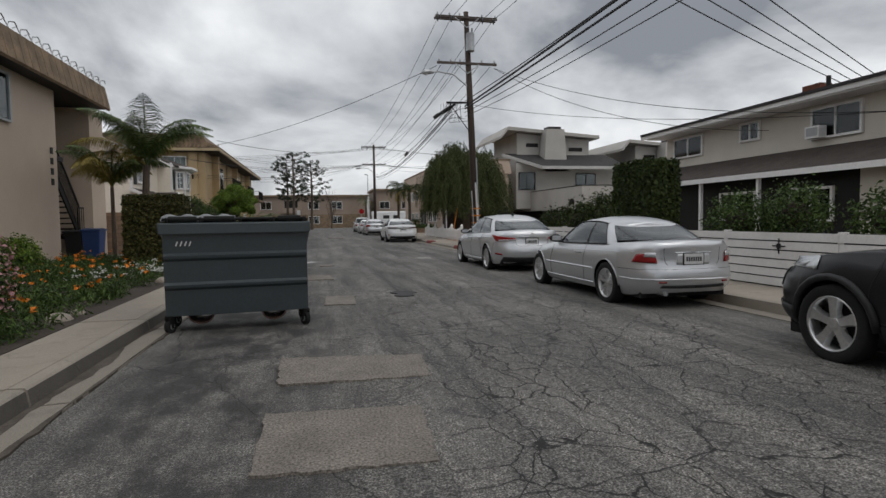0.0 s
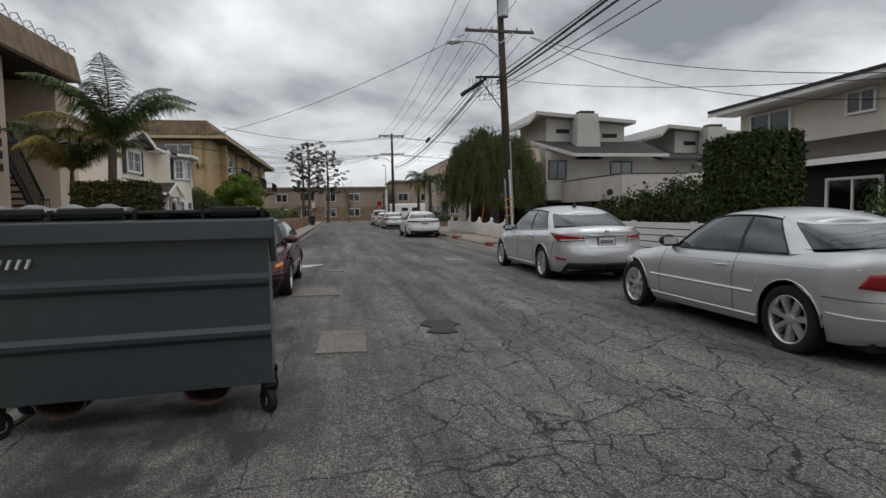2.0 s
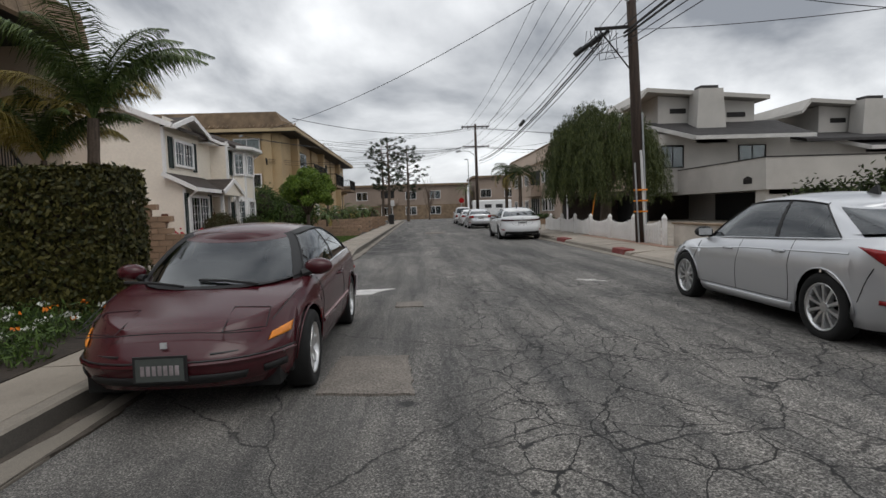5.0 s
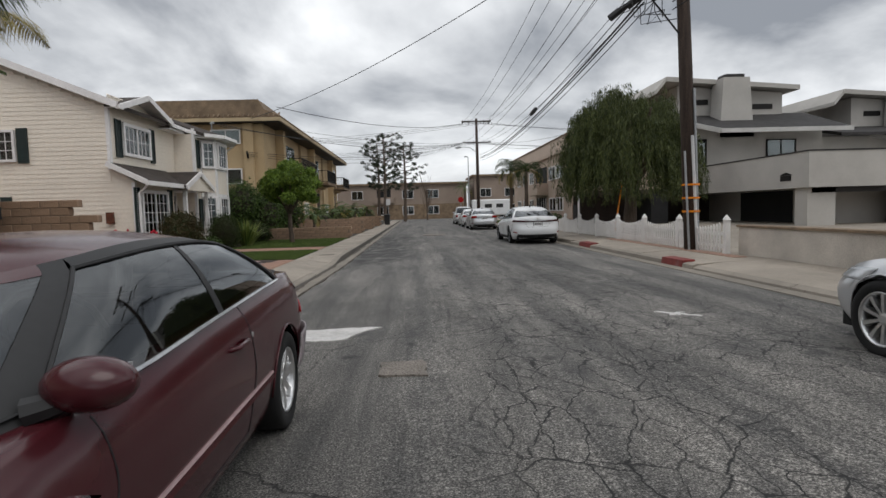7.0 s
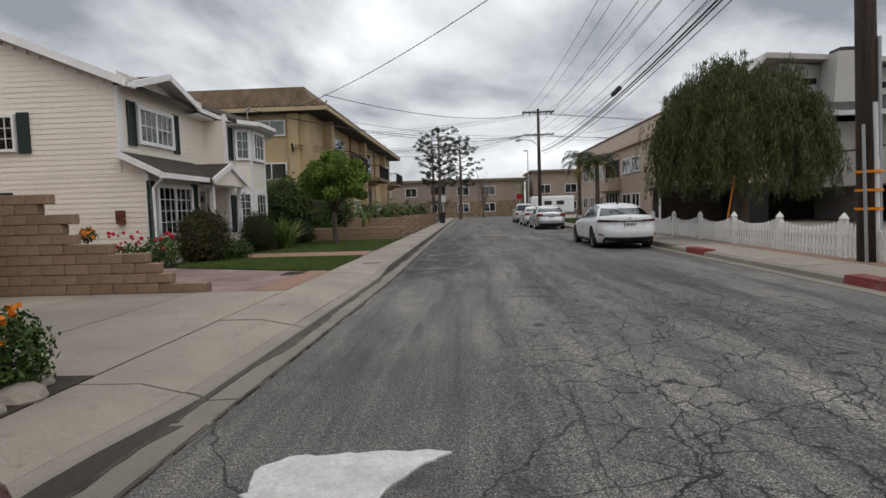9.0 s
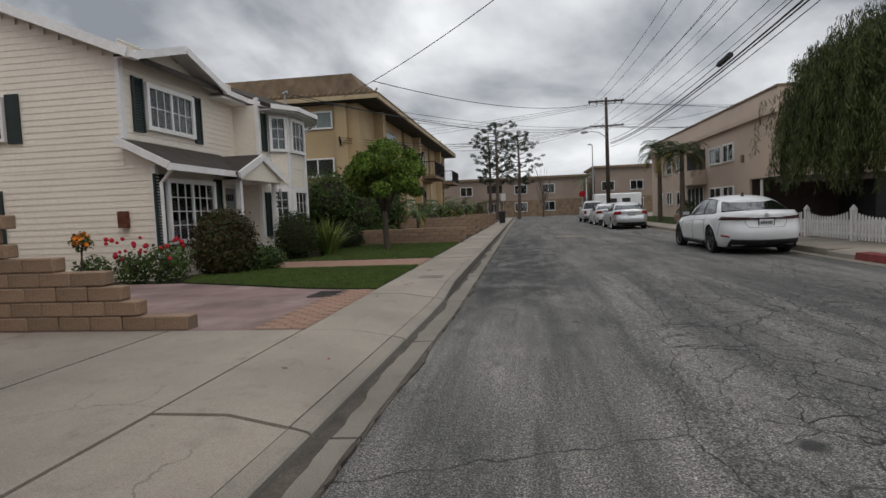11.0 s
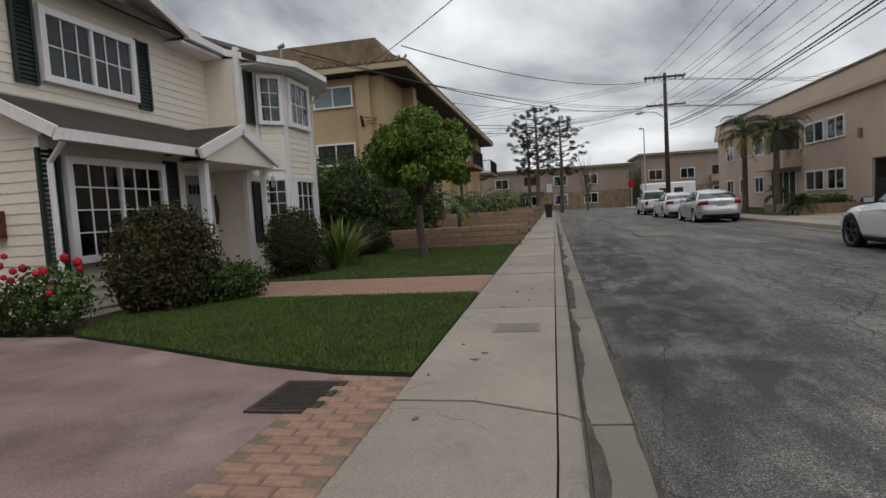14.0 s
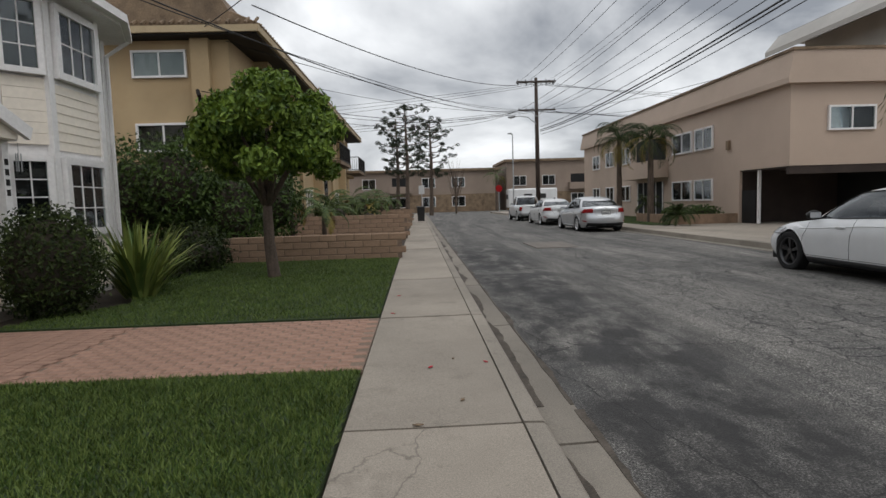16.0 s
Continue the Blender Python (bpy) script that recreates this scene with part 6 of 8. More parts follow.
        for k in range(7):
            box(bars, -0.125 + k * 0.037, min(y, y + s * 0.003), z + 0.04, -0.1 + k * 0.037, max(y, y + s * 0.003), z + 0.105)
        part("plate_mark", bars, SEAT_GREY if not mat else BUMPER_GREY, fr)

    def bumper(self, z0, z1, rear=True, mat=None, o=0.025, reach=1.0):
        """A bumper skin that wraps one end."""
        te = reach if rear else 3 - reach
        e = 0.0 if rear else 3.0
        self.quad("rear_bumper" if rear else "front_bumper", [(e, z0), (te, z0), (te, z1), (e, z1)], mat or self.paint, o=o, n=(20, 6))


SEAT_GREY = plain("grey seat cloth", (0.07, 0.07, 0.075), 0.9, vary=0.3)


# -- the silver coupe
k = Car("coupe_car", "silver two-door coupe with red tail lamps parked at the kerb", pose(5.25, 7.0, 0), 4.49, 1.757, 1.37, (1.02, 3.745), 0.325, SILVER,
        [(0, .955), (.1, .985), (.5, .975), (1.2, .935), (2.6, .905), (3.15, .885), (3.8, .8), (4.2, .73), (4.5, .6)],
        [(.2, .16), (.3, .05), (.42, .0), (.56, .0), (.6, .04), (.66, .07), (.85, .07), (.93, .05), (.98, .09)],
        [(.2, 4.36), (.35, 4.47), (.5, 4.49), (.62, 4.45), (.75, 4.36)], (.62, 3.4, 1.2, 2.62, .81, .57, .11),
        spokes=7, spoke_w=0.12, pillars=(.68, .92, 1.42, 2.3, 2.42), strip_mat=BLACK_TRIM, mirror_mat=BLACK_TRIM)
lamp = [(k.tr(.62), .68), (k.ty(.3), .7), (k.ty(.24), .81), (k.tr(.66), .84)]
k.quad("tail_lamp", lamp, RED_LENS, o=.012)
k.quad("lamp_band", [(k.tr(.64), .77), (k.tr(.8), .775), (k.tr(.8), .835), (k.tr(.66), .838)], CLEAR_LENS, o=.02, n=(8, 2))
k.quad("plate_recess", [(0, .66), (k.tr(.3), .66), (k.tr(.3), .82), (0, .82)], SILVER_2, o=.005)
k.quad("chrome_strip", [(0, .825), (k.tr(.34), .825), (k.tr(.34), .84), (0, .84)], CLEAR_LENS, o=.014, n=(6, 1))
k.plate(.665)
k.line("boot_gap", [(0, .645), (k.tr(.44), .645), (k.tr(.5), .7), (k.tr(.54), .9)])
k.line("bumper_gap", [(0, .595), (.6, .595), (k.ty(.62), .6)])
k.line("bumper_crease", [(0, .45), (.7, .45), (k.ty(.6), .46)], SILVER_2, .014)
k.quad("bumper_slot", [(0, .325), (k.tr(.62), .335), (k.tr(.58), .37), (0, .365)], BLACK_TRIM, o=.008, n=(8, 2))
k.quad("reflector", [(k.tr(.52), .405), (k.tr(.64), .405), (k.tr(.64), .425), (k.tr(.52), .425)], RED_LENS, o=.01, n=(3, 1))
k.doors((1.75, 3.12), .3, ((1.95, .76),), CLEAR_LENS)
k.line("side_moulding", [(k.ty(1.45), .53), (k.ty(3.3), .53)], SILVER_2, .016)
k.line("sill_crease", [(k.ty(1.4), .29), (k.ty(3.34), .29)], SILVER_2, .014)
k.line("side_crease", [(k.ty(.3), .845), (k.ty(3.9), .77)], SILVER_2, .006)
k.quad("indicator", [(k.ty(3.95), .6), (k.ty(4.12), .6), (k.ty(4.1), .64), (k.ty(3.97), .63)], CLEAR_LENS, n=(3, 2))
k.quad("headlamp", [(k.tf(.55), .6), (k.tf(.97), .62), (k.tf(.95), .71), (k.tf(.58), .68)], CLEAR_LENS, o=.008)
part("badge", tube(B(), [(0, .075, .885), (0, .06, .885)], .035, 14), ALLOY, k.c)
part("exhaust_pipe", tube(B(), [(-.45, .05, .25), (-.45, .3, .25)], .035, 8), STEEL, k.c)


# -- the silver saloon
def saloon(label, m, L, W, H, axles, r, paint, low_mat=None, lamp_style=0, **kw):
    c_ = Car("saloon_car", label, m, L, W, H, axles, r, paint,
             [(0, .99), (.1, 1.035), (.4, 1.04), (1.1, 1.0), (2.6, .95), (3.3, .92), (4.0, .84), (4.5, .74), (L, .58)],
             [(.2, .2), (.32, .06), (.45, .0), (.6, .0), (.68, .05), (.8, .08), (.95, .05), (1.03, .1)],
             [(.2, L - .15), (.35, L - .02), (.5, L), (.62, L - .05), (.75, L - .18)], (.42, 3.95, 1.15, 2.95, .83, .6, .13),
             sect=[(0, .9), (.06, .95), (.22, .97), (.45, .99), (.68, 1.0), (.74, .985), (.86, .96), (.95, .92), (1, .88)], pillars=(.66, .86, 1.45, 2.32, 2.44), **kw)
    if lamp_style == 0:
        c_.quad("tail_lamp", [(c_.tr(.44), .81), (c_.tr(.9), .78), (c_.ty(.62), .945), (c_.tr(.5), .87)], RED_LENS, o=.012)
        c_.quad("lamp_band", [(c_.tr(.46), .815), (c_.tr(.86), .79), (c_.tr(.88), .815), (c_.tr(.47), .835)], CLEAR_LENS, o=.02, n=(8, 2))
    elif lamp_style == 1:
        c_.quad("tail_lamp", [(0, .85), (c_.tr(.97), .85), (c_.ty(.4), .93), (0, .9)], DARK_LENS, o=.012, n=(16, 2))
    else:
        c_.quad("tail_lamp", [(c_.tr(.55), .8), (c_.tr(.97), .78), (c_.ty(.3), .95), (c_.tr(.6), .96)], RED_LENS, o=.012)
    c_.quad("chrome_strip", [(0, .885), (c_.tr(.4), .885), (c_.tr(.4), .905), (0, .905)], CLEAR_LENS, o=.014, n=(6, 1))
    c_.plate(.7)
    c_.line("boot_gap", [(0, .665), (c_.tr(.4), .665), (c_.tr(.47), .75), (c_.tr(.5), .9)])
    c_.quad("diffuser", [(0, .26), (c_.tr(.86), .28), (c_.tr(.8), .4), (0, .38)], BLACK_TRIM, o=.012, n=(12, 3))
    c_.quad("reflector", [(c_.tr(.82), .44), (c_.tr(.95), .46), (c_.tr(.95), .5), (c_.tr(.84), .48)], RED_LENS, o=.01, n=(3, 1))
    c_.line("bumper_gap", [(c_.tr(.95), .77), (c_.ty(.55), .6), (c_.ty(.62), .45)])
    c_.doors((1.55, 2.55, 3.6), .32, ((1.72, .84), (2.72, .81)), CLEAR_LENS if paint is not WHITE_CAR else None)
    c_.line("side_crease", [(c_.ty(.7), .88), (c_.ty(2.4), .84), (c_.ty(3.8), .76)], paint, .012)
    c_.quad("sill", [(c_.ty(axles[0] + .42), .21), (c_.ty(axles[1] - .42), .21), (c_.ty(axles[1] - .42), .3), (c_.ty(axles[0] + .42), .3)], low_mat or paint, o=.012, n=(10, 2))
    c_.quad("headlamp", [(c_.tf(.6), .62), (c_.tf(.97), .64), (c_.ty(L - .75), .76), (c_.tf(.62), .7)], CLEAR_LENS, o=.008)
    part("roof_fin", prism(B(), [(1.42, H - .07), (1.62, H - .04), (1.46, H + .05)], -.015, .015, "x"), BLACK_TRIM, c_.c)
    part("badge", tube(B(), [(0, .075, .945), (0, .05, .945)], [.05, .045], 12), ALLOY, c_.c)
    return c_


saloon("silver four-door saloon with swept red tail lamps", pose(5.2, 13.1, 0), 4.82, 1.835, 1.47, (1.05, 3.845), 0.335, SILVER_2, spokes=10, spoke_w=0.07, strip_mat=CLEAR_LENS, mirror_mat=BLACK_TRIM)
saloon("white four-door saloon with dark wheels parked by the picket fence", pose(4.92, 33.05, 0), 4.97, 1.86, 1.45, (1.1, 3.93), 0.345, WHITE_CAR, BLACK_TRIM, 1, spokes=5, spoke_w=0.1, twin=True, wheel_mat=DARK_ALLOY, mirror_mat=BLACK_TRIM)
saloon("silver saloon parked further along the kerb", pose(4.95, 49.3, 0), 4.8, 1.82, 1.46, (1.08, 3.855), 0.33, SILVER, None, 2, spokes=7)
saloon("white saloon parked further along the kerb", pose(4.95, 56.3, 0), 4.75, 1.82, 1.44, (1.08, 3.855), 0.33, WHITE_CAR, None, 2, spokes=7)

# -- the dark sport utility car
k = Car("sport_utility_car", "dark grey sport utility car with five-spoke alloy wheels", pose(5.42, 0.5, 0), 4.62, 1.84, 1.66, (1.0, 3.66), 0.36, BLACK_CAR,
        [(0, 1.04), (.3, 1.08), (2.6, 1.06), (3.2, 1.04), (3.7, 1.0), (4.2, .92), (4.45, .84), (4.62, .7)],
        [(.25, .15), (.4, .02), (.6, .0), (.8, .06), (1.08, .1)], [(.25, 4.48), (.4, 4.6), (.6, 4.62), (.75, 4.58), (.9, 4.46)],
        (.12, 3.55, .4, 2.65, .83, .63, .1), spokes=5, spoke_w=0.17, low=0.26, pillars=(.7, .9, 1.4, 2.3, 2.42))
k.quad("headlamp", [(k.tf(.6), .84), (k.tf(.97), .84), (k.ty(4.0), .96), (k.tf(.62), .92)], CLEAR_LENS, o=.01)
k.quad("indicator", [(k.tf(.93), .85), (k.ty(4.28), .86), (k.ty(4.2), .91), (k.tf(.94), .9)], CLEAR_LENS, o=.018, n=(3, 2))
k.quad("grille", [(3.0, .62), (k.tf(.7), .62), (k.tf(.72), .8), (3.0, .82)], BLACK_TRIM, o=.01)
k.quad("bumper_trim", [(3.0, .3), (k.ty(4.12), .3), (k.ty(4.12), .46), (3.0, .5)], BLACK_TRIM, o=.02, n=(16, 3))
k.quad("sill_trim", [(k.ty(1.45), .26), (k.ty(3.2), .26), (k.ty(3.2), .42), (k.ty(1.45), .42)], BLACK_TRIM, o=.016, n=(10, 2))
k.doors((1.5, 2.4, 3.3), .44, ((1.7, .88), (2.6, .88)))
k.quad("tail_lamp", [(k.tr(.6), .85), (k.tr(.97), .85), (k.ty(.2), 1.0), (k.tr(.62), 1.0)], RED_LENS, o=.012)
for a_ in k.axles:
    for s in (-1, 1):
        arc = [(s * (k.side_x(a_ + .43 * math.cos(j * .2618), .36 + .43 * math.sin(j * .2618)) + .012), a_ + .43 * math.cos(j * .2618), .36 + .43 * math.sin(j * .2618)) for j in range(13)]
        part("arch_trim", tube(B(), arc, .035, 6), BLACK_TRIM, k.c, smooth=True)

# -- the far pickup
k = Car("pickup_truck", "white pickup truck parked at the kerb", pose(5.0, 63.5, 0), 5.1, 1.85, 1.7, (1.1, 4.2), 0.36, WHITE_CAR,
        [(0, 1.0), (1.9, 1.0), (2.2, 1.06), (3.6, 1.05), (4.4, .98), (5.1, .8)], [(.3, .05), (.5, 0), (1.0, .02)], [(.3, 5.0), (.5, 5.1), (.9, 5.02)],
        (2.05, 3.75, 2.2, 3.1, .82, .66, .04), spokes=6, low=0.3, category="pickup truck", nr=8)
k.quad("tail_lamp", [(k.tr(.82), .7), (k.tr(.99), .7), (k.tr(.99), .95), (k.tr(.82), .95)], RED_LENS, o=.012, n=(3, 3))
k.quad("rear_bumper", [(0, .4), (k.tr(.98), .4), (k.tr(.98), .56), (0, .56)], STEEL, o=.05)
k.plate(.6)

# -- the maroon coupe
k = Car("coupe_car", "maroon two-door coupe with worn paint facing along the kerb", pose(-1.33, 17.0, 0, 0, 0, 180), 4.42, 1.7, 1.33, (.99, 3.53), 0.31, MAROON,
        [(0, .88), (.1, .93), (.6, .96), (1.2, .95), (2.2, .91), (3.1, .86), (3.6, .79), (4.1, .67), (4.3, .61), (4.42, .54)],
        [(.2, .2), (.34, .06), (.45, .0), (.58, .0), (.64, .05), (.8, .06), (.9, .08)],
        [(.2, 4.28), (.3, 4.37), (.38, 4.42), (.46, 4.42), (.5, 4.37), (.56, 4.33), (.62, 4.24)], (.45, 3.58, 1.25, 2.8, .78, .56, .09),
        spokes=7, spoke_w=0.13, rim=.66, low=.19, nf=2.9, vf=.3, pillars=(.64, .88, 1.66, 2.36, 2.48), rail_mat=BLACK_TRIM, strip_mat=CLEAR_LENS)
k.quad("indicator", [(k.tf(.74), .515), (k.ty(4.0), .54), (k.ty(3.98), .6), (k.tf(.76), .56)], AMBER_LENS, o=.01)
for s in (-1, 1):
    # lids of the hidden headlamps: outline and leading shadow line
    lid = [(.36, 4.29), (.64, 4.22), (.6, 3.92), (.34, 3.94), (.36, 4.29)]
    part("headlamp_lid_gap", tube(B(), [k.deck(s * x, y, 0.0) for x, y in lid], .004, 4), BLACK_TRIM, k.c)
    part("bonnet_gap", tube(B(), [k.deck(s * (.66 + .07 * j / 8), 4.12 - .6 * j / 8, 0.0) for j in range(9)], .004, 4), BLACK_TRIM, k.c)
    part("bumper_slot", tube(B(), [(s * x, k.at(k.tf(x / .8), .485)[1] + .004, .485) for x in (.3, .38, .46, .52)], .009, 5), BLACK_TRIM, k.c)
    part("wiper", tube(B(), [(s * .3 - .1, 3.52, .845), (s * .3 + .16, 3.47, .875), (s * .3 + .4, 3.44, .885)], .012, 5), BLACK_TRIM, k.c)
part("bonnet_edge", tube(B(), [k.deck(x, 4.31 - .1 * abs(x) ** 2, 0.0) for x in (-.62, -.4, -.2, 0, .2, .4, .62)], .004, 4), BLACK_TRIM, k.c)
k.line("bumper_moulding", [(3.0, .445), (k.tf(.9), .445), (k.ty(3.95), .45)], BLACK_TRIM, .007, o=.002)
k.line("bumper_moulding", [(3.0, .425), (k.tf(.9), .425), (k.ty(3.95), .43)], MAROON, .014, o=.006)
k.quad("grille_slot", [(3.0, .29), (k.tf(.6), .3), (k.tf(.62), .35), (3.0, .355)], BLACK_TRIM, o=.006, n=(10, 2))
k.quad("fog_recess", [(k.tf(.72), .31), (k.tf(.86), .32), (k.tf(.86), .37), (k.tf(.72), .36)], BLACK_TRIM, o=.006, n=(4, 2))
k.plate(.335, True, PLATE_DARK)
part("badge", box(B(), -.022, 4.36, .535, .022, 4.372, .575), CLEAR_LENS, k.c)
part("side_badge", box(B(), -.853, 3.2, .5, -.842, 3.25, .57), RED_LENS, k.c)
k.doors((1.75, 3.15), .28, ((1.93, .76),), MAROON)
for s in (-1, 1):
    part("door_lock", tube(B(), [(s * (k.side_x(1.7, .76) - .005), 1.7, .76), (s * (k.side_x(1.7, .76) + .004), 1.7, .76)], .014, 10), ALLOY, k.c)
k.line("side_strip", [(k.ty(1.4), .475), (k.ty(3.1), .475)], STRIP_PINK, .01, o=.004)
k.line("side_moulding", [(k.ty(1.4), .45), (k.ty(3.1), .45)], MAROON, .02)
k.bumper(.33, .55, True, BUMPER_GREY, .03, .95)
k.quad("tail_lamp", [(k.tr(.4), .66), (k.tr(.98), .66), (k.ty(.18), .78), (k.tr(.42), .8)], RED_LENS, o=.01)
k.line("boot_gap", [(k.tr(.4), .83), (k.tr(.96), .83), (k.ty(.5), .885)])
mb = MAROON.node_tree.nodes["Principled BSDF"]
mb.inputs["Coat Weight"].default_value, mb.inputs["Coat Roughness"].default_value = 0.25, 0.08
mb.inputs["Specular IOR Level"].default_value = 0.35
# a far camper
rv = thing("camper_van", "distant white camper van at the end of the street", "camper van", pose(12.5, 101, 0))
bevel(part("body", box(B(), -3.2, -1.1, 0.45, 3.2, 1.1, 2.9), WHITE_CAR, rv), 0.15)
part("cab_window", box(B(), -3.215, -0.8, 1.6, -3.205, 0.8, 2.2), BLACK_TRIM, rv)
for xx in (-1.2, 0.6):
    part("side_window", box(B(), xx, -1.112, 1.6, xx + 1.1, -1.102, 2.2), BLACK_TRIM, rv)
for xx in (-2.1, 1.9):
    for yy in (-0.95, 0.95):
        wheel(rv, 0, 0, 0.36, 1).matrix_basis = pose(xx, yy, 0.36, 0, 0, -90 if yy < 0 else 90)


# ---- the dumpster ----
def dumpster():
    d = thing("dumpster", "slate-green steel wheeled dumpster with black ribbed lids", "dumpster", pose(-1.0, 7.4, 0, 0, 0, 5) @ Matrix.Diagonal((1, 1, 1.09, 1)))
    w, D = 0.85, 0.68

    def rim_z(y):
        return 1.25 - 0.21 * max(0.0, (y - 0.08) / (D - 0.08))
    t = 0.012
    outline = [(0.06, 0.2), (0.0, 1.25), (0.08, 1.25), (D, 1.04), (D + 0.1, 0.4), (D, 0.2)]
    for s_ in (-1, 1):
        part("side_panel", prism(B(), outline, s_ * w - (t if s_ > 0 else 0), s_ * w + (t if s_ < 0 else 0), "x"), DUMPSTER, d)
    part("front_panel", prism(B(), [(0.06, 0.2), (0.0, 1.25), (0.015, 1.25), (0.075, 0.2)], -w + t, w - t, "x"), DUMPSTER, d)
    part("back_panel", prism(B(), [(D, 0.2), (D + 0.1, 0.4), (D, 1.04), (D - 0.015, 1.04), (D + 0.085, 0.4), (D - 0.015, 0.2)], -w + t, w - t, "x"), DUMPSTER, d)
    part("floor_panel", box(B(), -w + t, 0.08, 0.19, w - t, D - 0.02, 0.21), DUMPSTER, d)
    for z in (0.52, 0.85):
        y = 0.06 - 0.06 * (z - 0.2) / 1.05
        part("rib", prism(B(), [(y, z - 0.03), (y - 0.035, z), (y - 0.04, z + 0.03), (y - 0.002, z + 0.06)], -w * 0.995, w * 0.995, "x"), DUMPSTER, d)
    bevel(part("rim", prism(B(), [(-0.003, 1.13), (-0.05, 1.12), (-0.05, 1.24), (-0.003, 1.25)], -w - 0.035, w + 0.035, "x"), DUMPSTER, d), 0.008)
    for s_ in (-1, 1):
        a, b = sorted((s_ * (w + 0.001), s_ * (w + 0.045)))
        bevel(part("rim", prism(B(), [(-0.045, 1.13), (-0.045, 1.25), (0.08, 1.25), (D + 0.03, 1.035), (D + 0.03, 0.92), (0.08, 1.13)], a, b, "x"), DUMPSTER, d), 0.008)
    part("rim", box(B(), -w, D + 0.001, 0.92, w, D + 0.03, 1.03), DUMPSTER, d)
    part("hinge_rod", tube(B(), [(-w, 0.03, 1.29), (w, 0.03, 1.29)], 0.014, 8), IRON_AND_SHADE, d)
    for x in (-0.8, -0.42, 0.05, 0.45, 0.82):
        part("hinge_ear", box(B(), x - 0.01, 0.0, 1.19, x + 0.01, 0.06, 1.31), IRON_AND_SHADE, d)
    for a, b in ((-0.78, -0.46), (-0.38, -0.02), (0.5, 0.78)):
        part("hinge_sleeve", tube(B(), [(a, 0.03, 1.29), (b, 0.03, 1.29)], 0.032, 8), RUBBER, d)
    for s_ in (-1, 1):
        x0, x1 = (0.02, w + 0.02) if s_ > 0 else (-w - 0.02, -0.02)
        lid = B()
        K, J = 16, 8
        grid = []
        for i in range(K + 1):
            for j in range(J + 1):
                x, y = x0 + (x1 - x0) * i / K, 0.03 + (D + 0.02) * j / J
                bulge = 0.13 * math.sin(math.pi * min(1, j / J * 1.15)) if s_ < 0 else 0.015
                rib = 0.02 if (i % 4) in (1, 2) else 0.0
                grid.append(lid.verts.new((x, y, rim_z(y) + 0.02 + bulge + rib)))
        for i in range(K):
            for j in range(J):
                a = i * (J + 1) + j
                lid.faces.new((grid[a], grid[a + 1], grid[a + J + 2], grid[a + J + 1]))
        ob = part("lid", lid, LID_GREY if s_ < 0 else RUBBER, d, "bulging ribbed grey-black lid" if s_ < 0 else "sagging black lid")
        so = ob.modifiers.new("thick", "SOLIDIFY")
        so.thickness = 0.02
    for k in range(4):
        part("chalk_mark", seam_line((-0.7 + 0.05 * k, -0.018, 0.99), (-0.68 + 0.05 * k, -0.018, 1.04), 0.012, 0.03), PLATE, d)
    for x in (-w + 0.03, w - 0.03):
        for y in (0.1, D - 0.1):
            cs = new("caster")
            cs.parent = d
            cs.location = (x, y, 0)
            sg_ = 1 if x > 0 else -1
            cs.rotation_euler, cs.scale = (0, 0, sg_ * 0.5), (1, 1, 1 / 1.09)
            for q in (-0.042, 0.034):
                part("fork", prism(B(), [(-0.035, 0.2), (0.045, 0.2), (0.03, 0.06), (0.0, 0.06)], q, q + 0.008, "x"), IRON_AND_SHADE, cs)
            part("swivel", tube(B(), [(0, 0.005, 0.185), (0, 0.005, 0.215)], 0.05, 12), IRON_AND_SHADE, cs)
            part("wheel", tube(B(), [(-0.03, 0.015, 0.085), (-0.024, 0.015, 0.085), (0.024, 0.015, 0.085), (0.03, 0.015, 0.085)], [0.07, 0.085, 0.085, 0.07], 20), RUBBER, cs)
            part("hub", tube(B(), [(-0.034, 0.015, 0.085), (0.034, 0.015, 0.085)], 0.04, 12), STEEL, cs)
    for x in (-0.45, 0.42):
        arc = [(x + 0.15 * math.cos(math.pi * j / 10), 0.19 - 0.1 * math.sin(math.pi * j / 10)) for j in range(11)]
        inner = [(x + 0.135 * math.cos(math.pi * j / 10), 0.19 - 0.088 * math.sin(math.pi * j / 10)) for j in range(10, -1, -1)]
        part("fork_pocket", prism(B(), arc + inner, 0.07, 0.62, "y"), DULL_RUST, d, "rusty curved fork pocket")
    return d


LID_GREY = plain("weathered lid plastic", (0.17, 0.175, 0.18), 0.5, vary=0.3, coarse=5)
dumpster()


